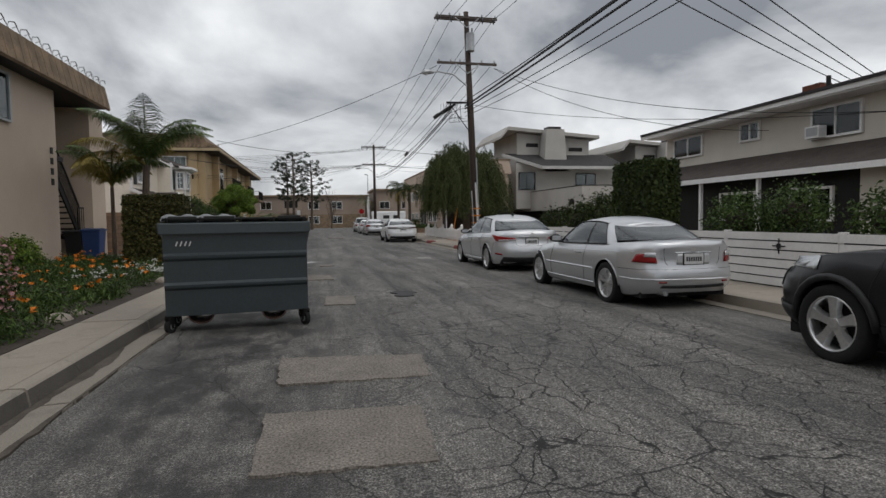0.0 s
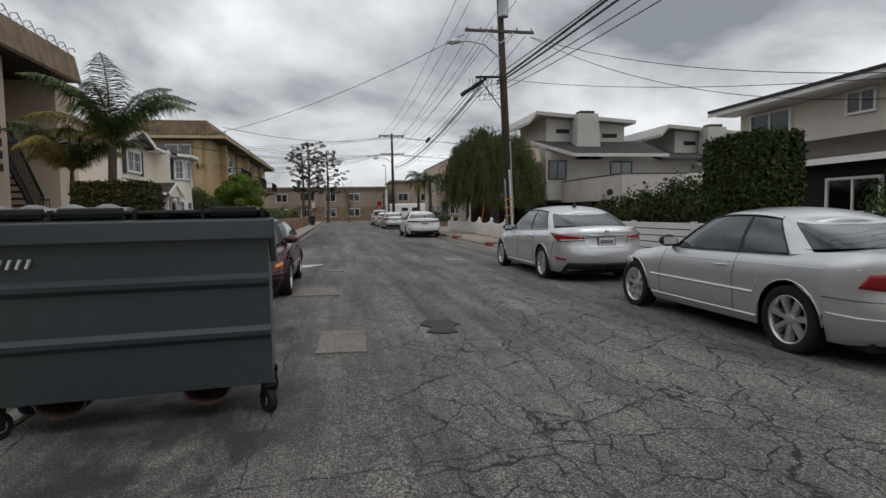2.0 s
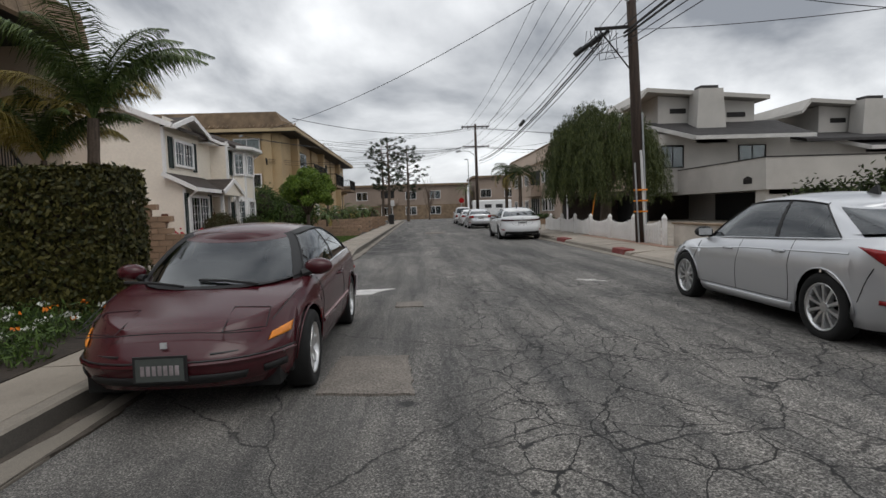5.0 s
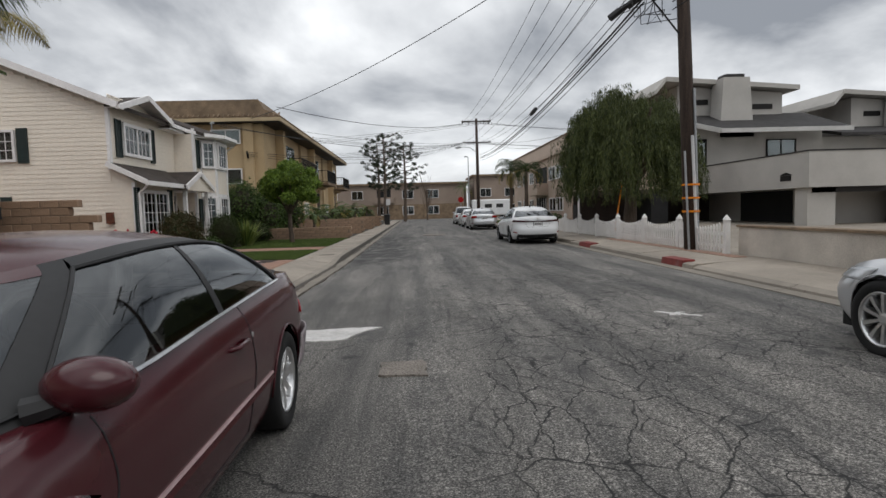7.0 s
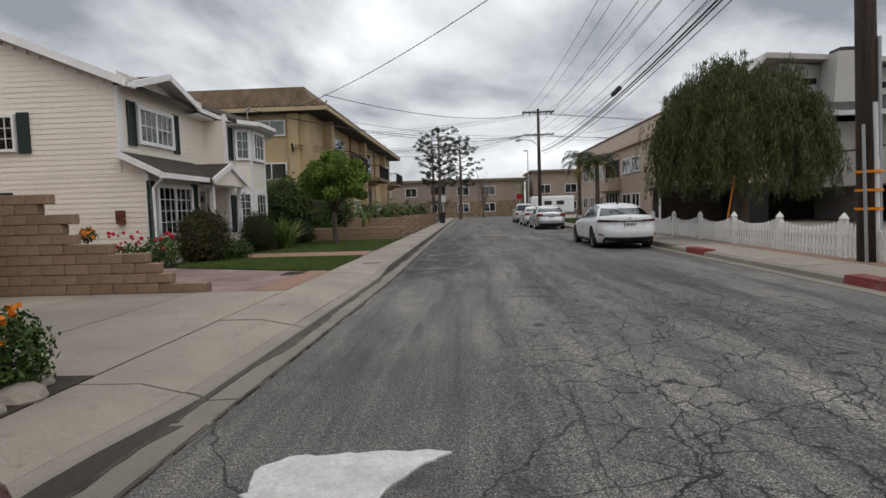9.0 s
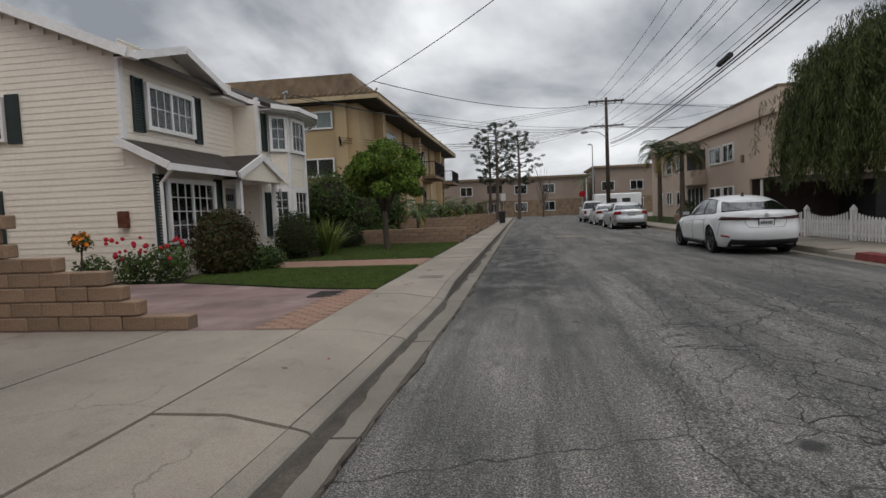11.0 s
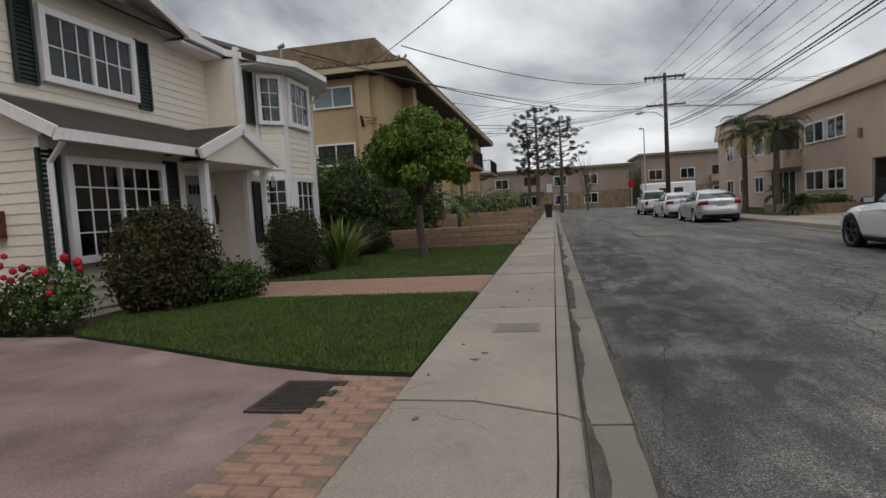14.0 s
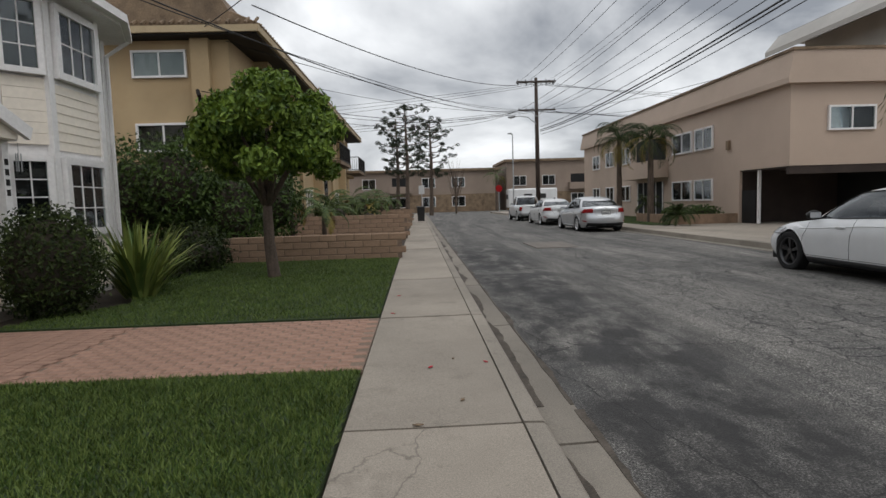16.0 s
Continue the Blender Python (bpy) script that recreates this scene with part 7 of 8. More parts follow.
# ---- poles and wires ----
def utility_pole(label, x, y, h, lean, lamp, transformer, base=True):
    p = thing("utility_pole", label, "utility pole", pose(x, y, 0.14))
    part("shaft", tube(B(), [(lean * 1.0, 0, -0.1), (lean * 0.5, 0, h / 2), (0, 0, h)], [0.19, 0.165, 0.12], 14), POLE_WOOD, p, smooth=True)
    arms = ((h - 0.3, 1.55, 2), (h - 2.5, 1.5, 1))
    for z, half, n in arms:
        for k in range(n):
            yy = -0.17 if k == 0 else 0.13
            part("crossarm", box(B(), -half, yy, z - 0.055, half, yy + 0.1, z + 0.055), POLE_GREY, p)
        for xx in (-half + 0.1, -half * 0.55, -0.35, half * 0.5, half - 0.1):
            part("insulator", tube(B(), [(xx, -0.12, z + 0.05), (xx, -0.12, z + 0.12), (xx, -0.12, z + 0.2)], [0.03, 0.05, 0.025], 7), STEEL, p)
        for s in (-1, 1):
            part("brace", seam_line((0, -0.18, z - 0.5), (s * 0.6, -0.18, z - 0.03), 0.04, 0.02), STEEL, p)
    for s in (-1.4, -0.75, 0.8, 1.35):
        part("strain_insulator", tube(B(), [(s, -0.2, h - 0.3), (s - 0.1, -0.45, h - 0.5), (s - 0.14, -0.6, h - 0.72)], [0.03, 0.06, 0.02], 6), IRON_AND_SHADE, p)
    if transformer:
        t = part("transformer", tube(B(), [(0.12, -0.28, h - 1.95), (0.12, -0.28, h - 1.15)], 0.21, 16), STEEL, p, "grey cylindrical transformer", smooth=False)
        part("transformer_cap", tube(B(), [(0.12, -0.28, h - 1.149), (0.12, -0.28, h - 1.08)], [0.22, 0.15], 16), STEEL, p)
        for s in (-0.08, 0.1):
            part("bushing", tube(B(), [(0.12 + s, -0.28, h - 1.08), (0.12 + s, -0.28, h - 0.85)], 0.03, 6), POLE_GREY, p)
    if lamp:
        z = h - 3.6
        a = part("lamp_arm", tube(B(), [(0, -0.1, z), (-0.7, -0.1, z + 0.55), (-1.4, -0.1, z + 0.66), (-1.75, -0.1, z + 0.62)], 0.035, 8), STEEL, p)
        hd = part("lamp_head", tube(B(), [(-1.65, -0.1, z + 0.62), (-1.85, -0.1, z + 0.64), (-2.1, -0.1, z + 0.6), (-2.3, -0.1, z + 0.57)], [0.05, 0.12, 0.13, 0.05], 8), STEEL, p, "grey cobra-head street lamp")
        part("lens", tube(B(), [(-2.05, -0.1, z + 0.55), (-2.05, -0.1, z + 0.47)], [0.11, 0.06], 8), PLATE, hd)
    if base:
        for k, (dx, r, top, mat) in enumerate(((0.2, 0.035, 4.2, STEEL), (0.13, 0.045, 3.0, PLATE), (-0.16, 0.03, 2.6, STEEL), (0.24, 0.025, 2.0, PLATE))):
            part("conduit", tube(B(), [(dx * 0.7 + lean * 0.9, -0.17, -0.02), (dx * 0.7 + lean * 0.6, -0.17, top)], r, 8), mat, p)
        for z in (1.0, 1.35, 1.7):
            part("yellow_band", tube(B(), [(lean * 0.9, -0.02, z), (lean * 0.9, -0.02, z + 0.05)], 0.225, 14), AMBER_LENS, p)
        z = h - 4.4
        part("stay_arm", seam_line((-0.02, -0.15, z), (-1.0, 0.2, z + 0.05), 0.09, 0.09), IRON_AND_SHADE, p)
        part("stay_arm", seam_line((0, -0.15, z - 1.3), (-0.85, 0.15, z), 0.04, 0.04), IRON_AND_SHADE, p)
        for k in range(6):
            ang = k * 1.1
            part("splice_case", tube(B(), [(-0.5 - 0.16 * k, 0.3 + 0.05 * k, z + 0.04 - 0.1 * k), (-0.75 - 0.16 * k, 0.6, z - 0.15 - 0.1 * k)], 0.06 + 0.02 * (k % 3), 7), WIRE, p)
        m = B()
        for k in range(9):
            rng = random.Random(k)
            pts = [(-0.3 - 0.12 * k, 0.2, z), (-0.35 - 0.1 * k + rng.uniform(-.2, .2), 0.2 + rng.uniform(-.3, .3), z - 0.5 - 0.5 * rng.random()), (-0.1 + rng.uniform(-.3, .2), 0.1, z - 1.0 * rng.random() - 0.1)]
            tube(m, pts, 0.012, 4)
        part("cable_tangle", m, WIRE, p, kind="stuff")
    return p


utility_pole("tall wooden utility pole with transformer and street lamp", 7.3, 27.0, 11.3, 0.42, True, True)
utility_pole("distant wooden utility pole with street lamp", 7.1, 72.0, 10.8, 0.05, True, False, False)
utility_pole("wooden utility pole behind the start of the walk", 7.4, -20.0, 10.6, 0.0, False, False, False)


def wire(p, q, sag, r=0.012, label="thin black overhead wire"):
    p, q = Vector(p), Vector(q)
    n = 18
    pts = [p.lerp(q, k / n) - Vector((0, 0, sag * 4 * (k / n) * (1 - k / n))) for k in range(n + 1)]
    tagged(part("overhead_wire", tube(B(), pts, r, 5, False), WIRE), label, "wire", "overhead wires")


A, C, D = (7.3, 27.0), (7.1, 72.0), (7.4, -20.0)
for dx in (-1.4, -0.75, 0.8, 1.35):
    wire((A[0] + dx, A[1], 11.1), (C[0] + dx, C[1], 10.6), 0.9)
    wire((A[0] + dx, A[1], 11.1), (D[0] + dx, D[1], 10.4), 0.9)
for dx in (-1.3, -0.5, 0.6, 1.2):
    wire((A[0] + dx, A[1], 8.85), (C[0] + dx, C[1], 8.5), 0.9)
for k, (dz, r) in enumerate(((0, 0.04), (-0.12, 0.035), (0.25, 0.018), (-0.3, 0.016), (-0.5, 0.014))):
    wire((A[0] - 0.1, A[1], 6.9 + dz), (D[0] + 0.1 * k, D[1], 7.1 + dz), 0.35 + 0.1 * k, r, "bundled black communication cable")
for k, (dz, r) in enumerate(((0, 0.03), (-0.12, 0.024), (0.25, 0.016), (-0.35, 0.014))):
    wire((A[0] - 0.7, A[1] + 0.4, 6.85 + dz), (C[0] + 0.3, C[1], 6.9 + dz), 0.75, r, "bundled black communication cable")
tagged(part("cable_splice", tube(B(), [(6.2, 39.0, 6.02), (6.25, 40.2, 6.0)], 0.1, 8), WIRE), "black cable splice case hanging on the cable", "cable splice")
# service drops to the houses
wire((5.8, 27.0, 8.8), (-8.9, 45.3, 6.9), 0.6, 0.014)
wire((8.7, 27.0, 8.8), (14.98, 16.3, 4.2), 0.8, 0.012)
wire((8.7, 27.0, 8.8), (14.98, 11.0, 3.9), 0.8, 0.012)
wire((7.4, 27.0, 7.0), (14.98, 8.0, 3.6), 0.6, 0.01)
wire((5.6, 72.0, 8.4), (-7.9, 36.9, 5.3), 0.8, 0.016)
wire((5.6, 72.0, 8.4), (-9.0, 45.2, 5.0), 0.8, 0.014)
wire((5.6, 72.0, 10.4), (-7.3, 45.1, 7.5), 0.7, 0.02)
wire((5.6, 72.0, 8.4), (-9.0, 45.25, 4.8), 1.1, 0.012)
for dx, hx, hy, hz, sag in ((-1.3, -7.9, 37.3, 5.25, 0.6), (-0.5, -8.3, 45.6, 6.6, 0.5), (0.6, -7.2, 56.0, 7.2, 0.5), (-1.3, -9.0, 45.3, 4.9, 0.9)):
    wire((C[0] + dx, 72.0, 8.45), (hx, hy, hz), sag, 0.011)
for dz, hy in ((8.5, 52.0), (8.35, 60.0)):
    wire((C[0] + 1.2, 72.0, dz), (11.1, hy, 6.5), 0.3, 0.011)
for k in range(6):
    wire((C[0] - 1.3 + 0.5 * k, 72.0, 10.5 if k % 2 else 8.4), (-34, 80.0 + 2 * k, 10.2 if k % 2 else 8.6), 0.7, 0.014)
    wire((C[0] - 1.3 + 0.5 * k, 72.0, 10.5 if k % 2 else 8.4), (50, 76.0 + 2 * k, 10.2 if k % 2 else 8.6), 0.7, 0.014)


for k in range(4):
    wire((15.3, 12.6 + 0.35 * k, 4.98 + 0.03 * k), (-7.55, 1.0 + 0.5 * k, 6.42), 0.1 + 0.05 * k, 0.012)


# ---- fences ----
def slat_fence():
    f = thing("slat_fence", "white fence of horizontal boards behind the pavement", "fence")
    y = -10.0
    while y < 20.0:
        y2 = min(y + 2.4, 20.0)
        part("post", box(B(), 7.53, y - 0.05, 0.1, 7.63, y + 0.05, 1.08), FENCE_WHITE, f)
        for k in range(6):
            z = 0.16 + k * 0.153
            part("slat", box(B(), 7.5, y + 0.004, z, 7.528, y2 - 0.004, z + 0.13), FENCE_WHITE, f)
        y = y2
    # added near-black sheet behind the boards keeps their gaps dark
    part("backing", box(B(), 7.54, -10, 0.12, 7.545, 20.0, 1.06), IRON_AND_SHADE, f)
    orn = B()
    tube(orn, [(7.495, 7.9, 0.83), (7.48, 7.9, 0.83)], 0.05, 8)
    box(orn, 7.485, 7.89, 0.7, 7.497, 7.91, 0.96)
    box(orn, 7.485, 7.77, 0.82, 7.497, 8.03, 0.84)
    part("ornament", orn, IRON_AND_SHADE, f, "small dark iron ornament")


slat_fence()
lw = thing("stucco_wall", "low stained stucco garden wall with a brown coping", "garden wall")
part("wall", box(B(), 8.0, 20.3, 0.1, 8.25, 25.3, 0.78), STAINED, lw)
part("coping", box(B(), 7.96, 20.28, 0.781, 8.29, 25.34, 0.83), TILE_ROOF, lw)


def picket_fence():
    f = thing("picket_fence", "white picket fence with scalloped tops", "fence")
    y0, y1, x = 25.45, 41.0, 7.75
    n = int((y1 - y0) / 0.135)
    bay = 2.4
    for z in (0.28, 0.58):
        part("rail", box(B(), x, y0, z, x + 0.04, y1, z + 0.08), FENCE_WHITE, f)
    k = 0
    while y0 + k * bay <= y1:
        y = y0 + k * bay
        part("post", box(B(), x - 0.02, y - 0.06, 0.1, x + 0.1, y + 0.06, 0.95), FENCE_WHITE, f)
        part("post_cap", tube(B(), [(x + 0.04, y, 0.95), (x + 0.04, y, 1.0), (x + 0.04, y, 1.08)], [0.1, 0.07, 0.01], 8), FENCE_WHITE, f)
        k += 1
    for k in range(n):
        y = y0 + 0.07 + k * 0.135
        u = ((y - y0) % bay) / bay
        if min(u, 1 - u) * bay < 0.1:
            continue
        top = 0.88 - 0.16 * math.sin(math.pi * u)
        part("picket", prism(B(), [(y - 0.035, 0.18), (y + 0.035, 0.18), (y + 0.035, top), (y, top + 0.05), (y - 0.035, top)], x - 0.022, x - 0.002, "x"), FENCE_WHITE, f)


picket_fence()
bed = structure("brick_edging_2", box(B(), 7.42, 24.5, 0.1, 7.72, 33.0, 0.152), BRICK, "strip of red brick paving along the fence", "brick edging")

# ---- plants ----
def shrub(name, label, blobs, count, size, mat, seed, core=0.62, category="shrub", trunk=None, group="", shell=0.55):
    s = thing(name, label, category, group=group)
    for x, y, z, rx, ry, rz in blobs:
        # added dark core, in place of the shaded inside of the foliage
        m = B()
        bmesh.ops.create_icosphere(m, subdivisions=2, radius=1.0, matrix=Matrix.Translation((x, y, z)) @ Matrix.Diagonal((rx * core, ry * core, rz * core, 1)))
        part("inner_mass", m, SOIL_AND_CORE, s)
    if trunk:
        part("trunk", tube(B(), [trunk[0], trunk[1]], [0.07, 0.05], 7), BARK, s)
    leaves("foliage", blobs, count, size, mat, s, seed, shell=shell)
    return s


def clipped_hedge(label, lo, hi, count, size, mat, seed):
    s = thing("hedge", label, "hedge")
    i = 0.16
    # dark box for the shaded depth behind the outer leaves
    m = box(B(), lo[0] + i, lo[1] + i, lo[2] - 0.1, hi[0] - i, hi[1] - i, hi[2] - i)
    part("inner_mass", m, SOIL_AND_CORE, s)
    cuboid_leaves("foliage", lo, hi, count, size, mat, s, seed, 0.4)
    return s


clipped_hedge("tall square-clipped dark green hedge beside the flower garden", (-5.05, 16.2, 0.2), (-3.55, 17.3, 2.12), 20000, 0.08, LEAF_HEDGE, 3)
clipped_hedge("tall block of clipped dark green hedge behind the white fence", (8.3, 12.95, 0.2), (9.25, 14.8, 2.85), 22000, 0.1, LEAF_DARK, 4)
shrub("shrub", "loose green shrubs behind the white fence", [(9.6, 16.6, 1.0, .8, .9, .9), (9.9, 17.9, 1.15, .9, 1.0, 1.1), (9.8, 19.6, 1.0, .9, 1.0, 1.0), (9.5, 21.2, .9, .8, .8, .9)], 11000, 0.13, LEAF_DARK, 5)
shrub("shrub", "leafy shrub with bare stems above the fence", [(9.0, 10.6, 1.2, .6, .8, .7), (9.2, 9.3, 1.35, .6, .7, .65), (9.0, 9.8, .55, .5, .9, .5)], 8000, 0.08, LEAF_MID, 6, 0.4)
shrub("shrub", "leafy shrub with pale shoots above the fence", [(9.1, 7.3, 1.2, .55, .7, .6), (9.3, 6.0, 1.1, .6, .6, .6), (9.1, 6.7, .5, .5, .9, .5)], 7000, 0.08, LEAF_MID, 7, 0.4)
shrub("red_tip_shrub", "round shrub with red-tipped leaves under the window", [(-7.3, 30.7, .8, .5, .5, .68), (-7.1, 31.1, .8, .5, .5, .7), (-7.2, 30.9, 1.05, .45, .45, .5), (-7.2, 30.9, .5, .6, .6, .4)], 16000, 0.07, LEAF_RED, 9, 0.7, shell=0.75)
shrub("shrub", "low green shrub beside the brick path", [(-6.75, 31.35, .42, .5, .45, .36), (-6.6, 31.75, .38, .4, .35, .3)], 3000, 0.07, LEAF_MID, 10)
shrub("ball_shrub", "clipped dark round shrub by the porch", [(-7.0, 34.4, .76, .55, .55, .66)], 8000, 0.055, LEAF_DARK, 11, 0.86, shell=0.9)
shrub("shrub", "dark low shrubs along the house", [(-7.3, 37.6, .5, .6, .6, .45), (-6.9, 38.9, .45, .6, .7, .4), (-7.3, 39.7, .6, .6, .6, .55)], 4500, 0.09, LEAF_DARK, 12)
shrub("shrub", "olive bush beside the stairs", [(-7.2, 15.6, .6, .5, .5, .5)], 2500, 0.08, LEAF_LIGHT, 13)
shrub("climbing_hedge", "dense dark green climbing hedge against the ochre building", [(-9.6, 42.0, 1.7, 1.0, 1.1, 1.5), (-8.6, 42.6, 1.6, .9, 1.0, 1.5), (-7.8, 43.4, 1.5, .8, .8, 1.3), (-10.6, 41.6, 1.9, .9, 1, 1.5), (-7.3, 42.2, 1.3, .9, 1.0, 1.3), (-8.4, 41.4, 2.0, .9, .9, 1.2), (-6.6, 43.6, 1.5, .8, .9, 1.2)], 22000, 0.12, LEAF_MID, 14)
pinkb = shrub("flowering_shrub", "shrub covered in pale pink blossom at the pavement's edge", [(-3.75, 7.25, .75, .34, .4, .52), (-3.95, 7.5, .6, .35, .35, .42), (-3.7, 6.7, .55, .32, .4, .42)], 2600, 0.07, LEAF_MID, 15)
leaves("blossom", [(-3.75, 7.25, .78, .36, .42, .53), (-3.95, 7.5, .63, .37, .37, .43), (-3.7, 6.7, .58, .34, .42, .43)], 1500, 0.045, PETAL_PINK, pinkb, 16, shell=0.9, aspect=1.1)
rose = shrub("rose_bush", "rose bush with red blooms by the corner of the house", [(-7.7, 29.55, .5, .5, .35, .4), (-8.4, 29.5, .4, .4, .25, .35), (-9.3, 29.5, .4, .4, .25, .3)], 2600, 0.08, LEAF_MID, 17, 0.3)
m = B()
rng = random.Random(4)
for k in range(26):
    x, y, z = rng.uniform(-8.9, -7.3), rng.uniform(29.25, 29.75), rng.uniform(.6, 1.05)
    bmesh.ops.create_icosphere(m, subdivisions=1, radius=rng.uniform(.035, .06), matrix=Matrix.Translation((x, y, z)))
part("bloom", m, PETAL_RED, rose, "crimson rose blooms", kind="stuff")
pot = thing("yellow_flower_bush", "small standard bush with yellow flowers", "flower bush")
part("stem", tube(B(), [(-9.4, 29.3, 0.1), (-9.35, 29.3, .9)], .02, 5), BARK, pot)
leaves("foliage", [(-9.35, 29.3, 1.0, .22, .15, .18)], 300, .07, LEAF_MID, pot, 18)
leaves("bloom", [(-9.3, 29.25, 1.05, .2, .15, .14)], 60, .08, PETAL_ORANGE, pot, 19, aspect=1.1)


def strap_plant(label, x, y, n, ln, mat, seed, z=0.15):
    s = thing("strap_leaf_plant", label, "plant")
    rng = random.Random(seed)
    v, f = [], []
    for k in range(n):
        a, tilt, l = rng.uniform(0, 6.28), rng.uniform(.1, .75), ln * rng.uniform(.65, 1.1)
        r0 = rng.uniform(0, .22)
        w = rng.uniform(.02, .035)
        bx, by = x + r0 * math.cos(a), y + r0 * math.sin(a)
        side = (-math.sin(a) * w, math.cos(a) * w)
        b = len(v)
        for j in range(6):
            t = j / 5
            out = math.sin(tilt) * l * t + 0.25 * l * tilt * t ** 3
            up = math.cos(tilt) * l * t - 0.3 * l * tilt * t ** 3
            ww = (1 - t ** 2.5) + 0.02
            px, py, pz = bx + out * math.cos(a), by + out * math.sin(a), z + up
            v += [(px - side[0] * ww, py - side[1] * ww, pz), (px + side[0] * ww, py + side[1] * ww, pz)]
        for j in range(5):
            f.append((b + 2 * j, b + 2 * j + 1, b + 2 * j + 3, b + 2 * j + 2))
    raw("strap_foliage", v, f, mat, s, kind="stuff")
    return s


strap_plant("clump of yellow-green strap leaves by the bay window", -6.55, 35.6, 150, 1.25, LEAF_YUCCA, 21)
strap_plant("clump of yellow-green strap leaves by the bay window", -6.9, 36.4, 90, 1.0, LEAF_YUCCA, 22)


def palm(label, base, h, n, ln, mat, seed, dry=0, r=0.13, droop=1.0, lean=(0, 0), name="palm_tree", low=-0.15, dense=3, weep=0.6, dry_el=(-.7, .35)):
    """A palm with a ringed trunk and feather fronds."""
    p = thing(name, label, "palm tree")
    rng = random.Random(seed)
    bx, by, bz = base
    if h > 0.3:
        pts = [(bx + lean[0] * t * t, by + lean[1] * t * t, bz + h * t) for t in [k / 10 for k in range(11)]]
        part("trunk", tube(B(), pts, [r * (1.25 - 0.35 * k / 10) * (1.06 if k % 2 else 1) for k in range(11)], 10), BARK, p)
    top = Vector((bx + lean[0], by + lean[1], bz + h))
    for which, count, mt in ((0, n - dry, mat), (1, dry, LEAF_PALM_DRY)):
        if count <= 0:
            continue
        v, f = [], []
        stems = B()
        for k in range(count):
            a = rng.uniform(0, 6.28)
            el = rng.uniform(low, 1.5) if which == 0 else rng.uniform(*dry_el)
            l = ln * rng.uniform(.8, 1.1)
            dirh = Vector((math.cos(a), math.sin(a), 0))
            spine = []
            pos, e = top.copy(), el
            S = 14
            for j in range(S + 1):
                spine.append(pos.copy())
                d = dirh * math.cos(e) + Vector((0, 0, math.sin(e)))
                pos += d * (l / S)
                e -= droop * (0.08 + 0.012 * j)
            tube(stems, spine[::2], [0.018 * (1 - j / 9) + 0.004 for j in range(len(spine[::2]))], 4, False)
            sidev = dirh.cross(Vector((0, 0, 1)))
            for j in range(int(S * 0.8), S * dense):
                t = j / (S * dense)
                i = min(S - 1, int(t * S))
                q = spine[i].lerp(spine[i + 1], t * S - i)
                tang = (spine[i + 1] - spine[i]).normalized()
                leaf = l * 0.26 * math.sin(math.pi * min(1, t * 0.85 + 0.13)) * rng.uniform(.75, 1.1)
                for s in (-1, 1):
                    hang = weep * rng.uniform(0.5, 1.3)
                    dl = (sidev * s * 0.8 + tang * 0.55 + Vector((0, 0, -0.35 * hang))).normalized()
                    d2 = (dl + Vector((0, 0, -1.1 * hang))).normalized()
                    w = tang * 0.0075
                    b = len(v)
                    midp = q + dl * leaf * 0.5
                    tip = midp + d2 * leaf * 0.55
                    v += [q - w, q + w, midp + w * 1.2, midp - w * 1.2, tip]
                    f += [(b, b + 1, b + 2, b + 3), (b + 3, b + 2, b + 4)]
        part("frond_stem", stems, mt, p, kind="stuff")
        raw("fronds" if which == 0 else "dry_fronds", [tuple(q) for q in v], f, mt, p, kind="stuff")
    return p


palm("feathery palm with drooping green fronds above the hedge", (-5.2, 18.85, 0.1), 3.05, 15, 2.65, LEAF_PALM, 31, 3, 0.1, droop=0.8, lean=(0.1, 0), low=1.05, dense=8, weep=1.1, dry_el=(0.6, 1.0))
palm("smaller palm with yellowed drooping fronds", (-6.2, 19.2, 0.1), 2.4, 13, 2.3, LEAF_PALM, 32, 5, 0.055, droop=0.85, low=1.05, dense=8, weep=1.4, dry_el=(0.9, 1.35))
palm("palm in front of the apartments", (7.9, 56.0, 0.1), 4.2, 34, 1.9, LEAF_DARK, 33, 5, 0.12, droop=1.2)
palm("palm in front of the apartments", (8.7, 54.0, 0.1), 4.0, 36, 2.0, LEAF_DARK, 34, 5, 0.13, droop=1.2)
palm("low cycad with stiff dark fronds by the lawn", (8.3, 50.2, 0.3), 0.25, 26, 1.0, LEAF_DARK, 35, 0, name="cycad")
palm("low cycad with stiff dark fronds by the entrance", (9.8, 57.0, 0.3), 0.6, 20, 1.0, LEAF_DARK, 36, 0, name="cycad")
palm("distant palm at the end of the street", (9.0, 108.5, 0.0), 5.0, 18, 2.3, LEAF_PALM, 37, 3, 0.2)
palm("distant palm at the end of the street", (25.0, 110.0, 0.0), 5.6, 18, 2.3, LEAF_PALM, 38, 3, 0.2)
for k, (x, y, hh) in enumerate(((-5.2, 43.6, 1.1), (-6.3, 44.5, 1.3), (-4.6, 50.2, 1.3), (-5.5, 53.0, 1.5), (-4.5, 58.5, 1.4), (-5.2, 62.0, 1.5), (-4.4, 68.0, 1.5), (-5.8, 48.7, 1.2))):
    palm("small palm in the terraced front garden", (x, y, 0.1), hh, 15, 1.15, LEAF_PALM, 40 + k, 2, 0.06)
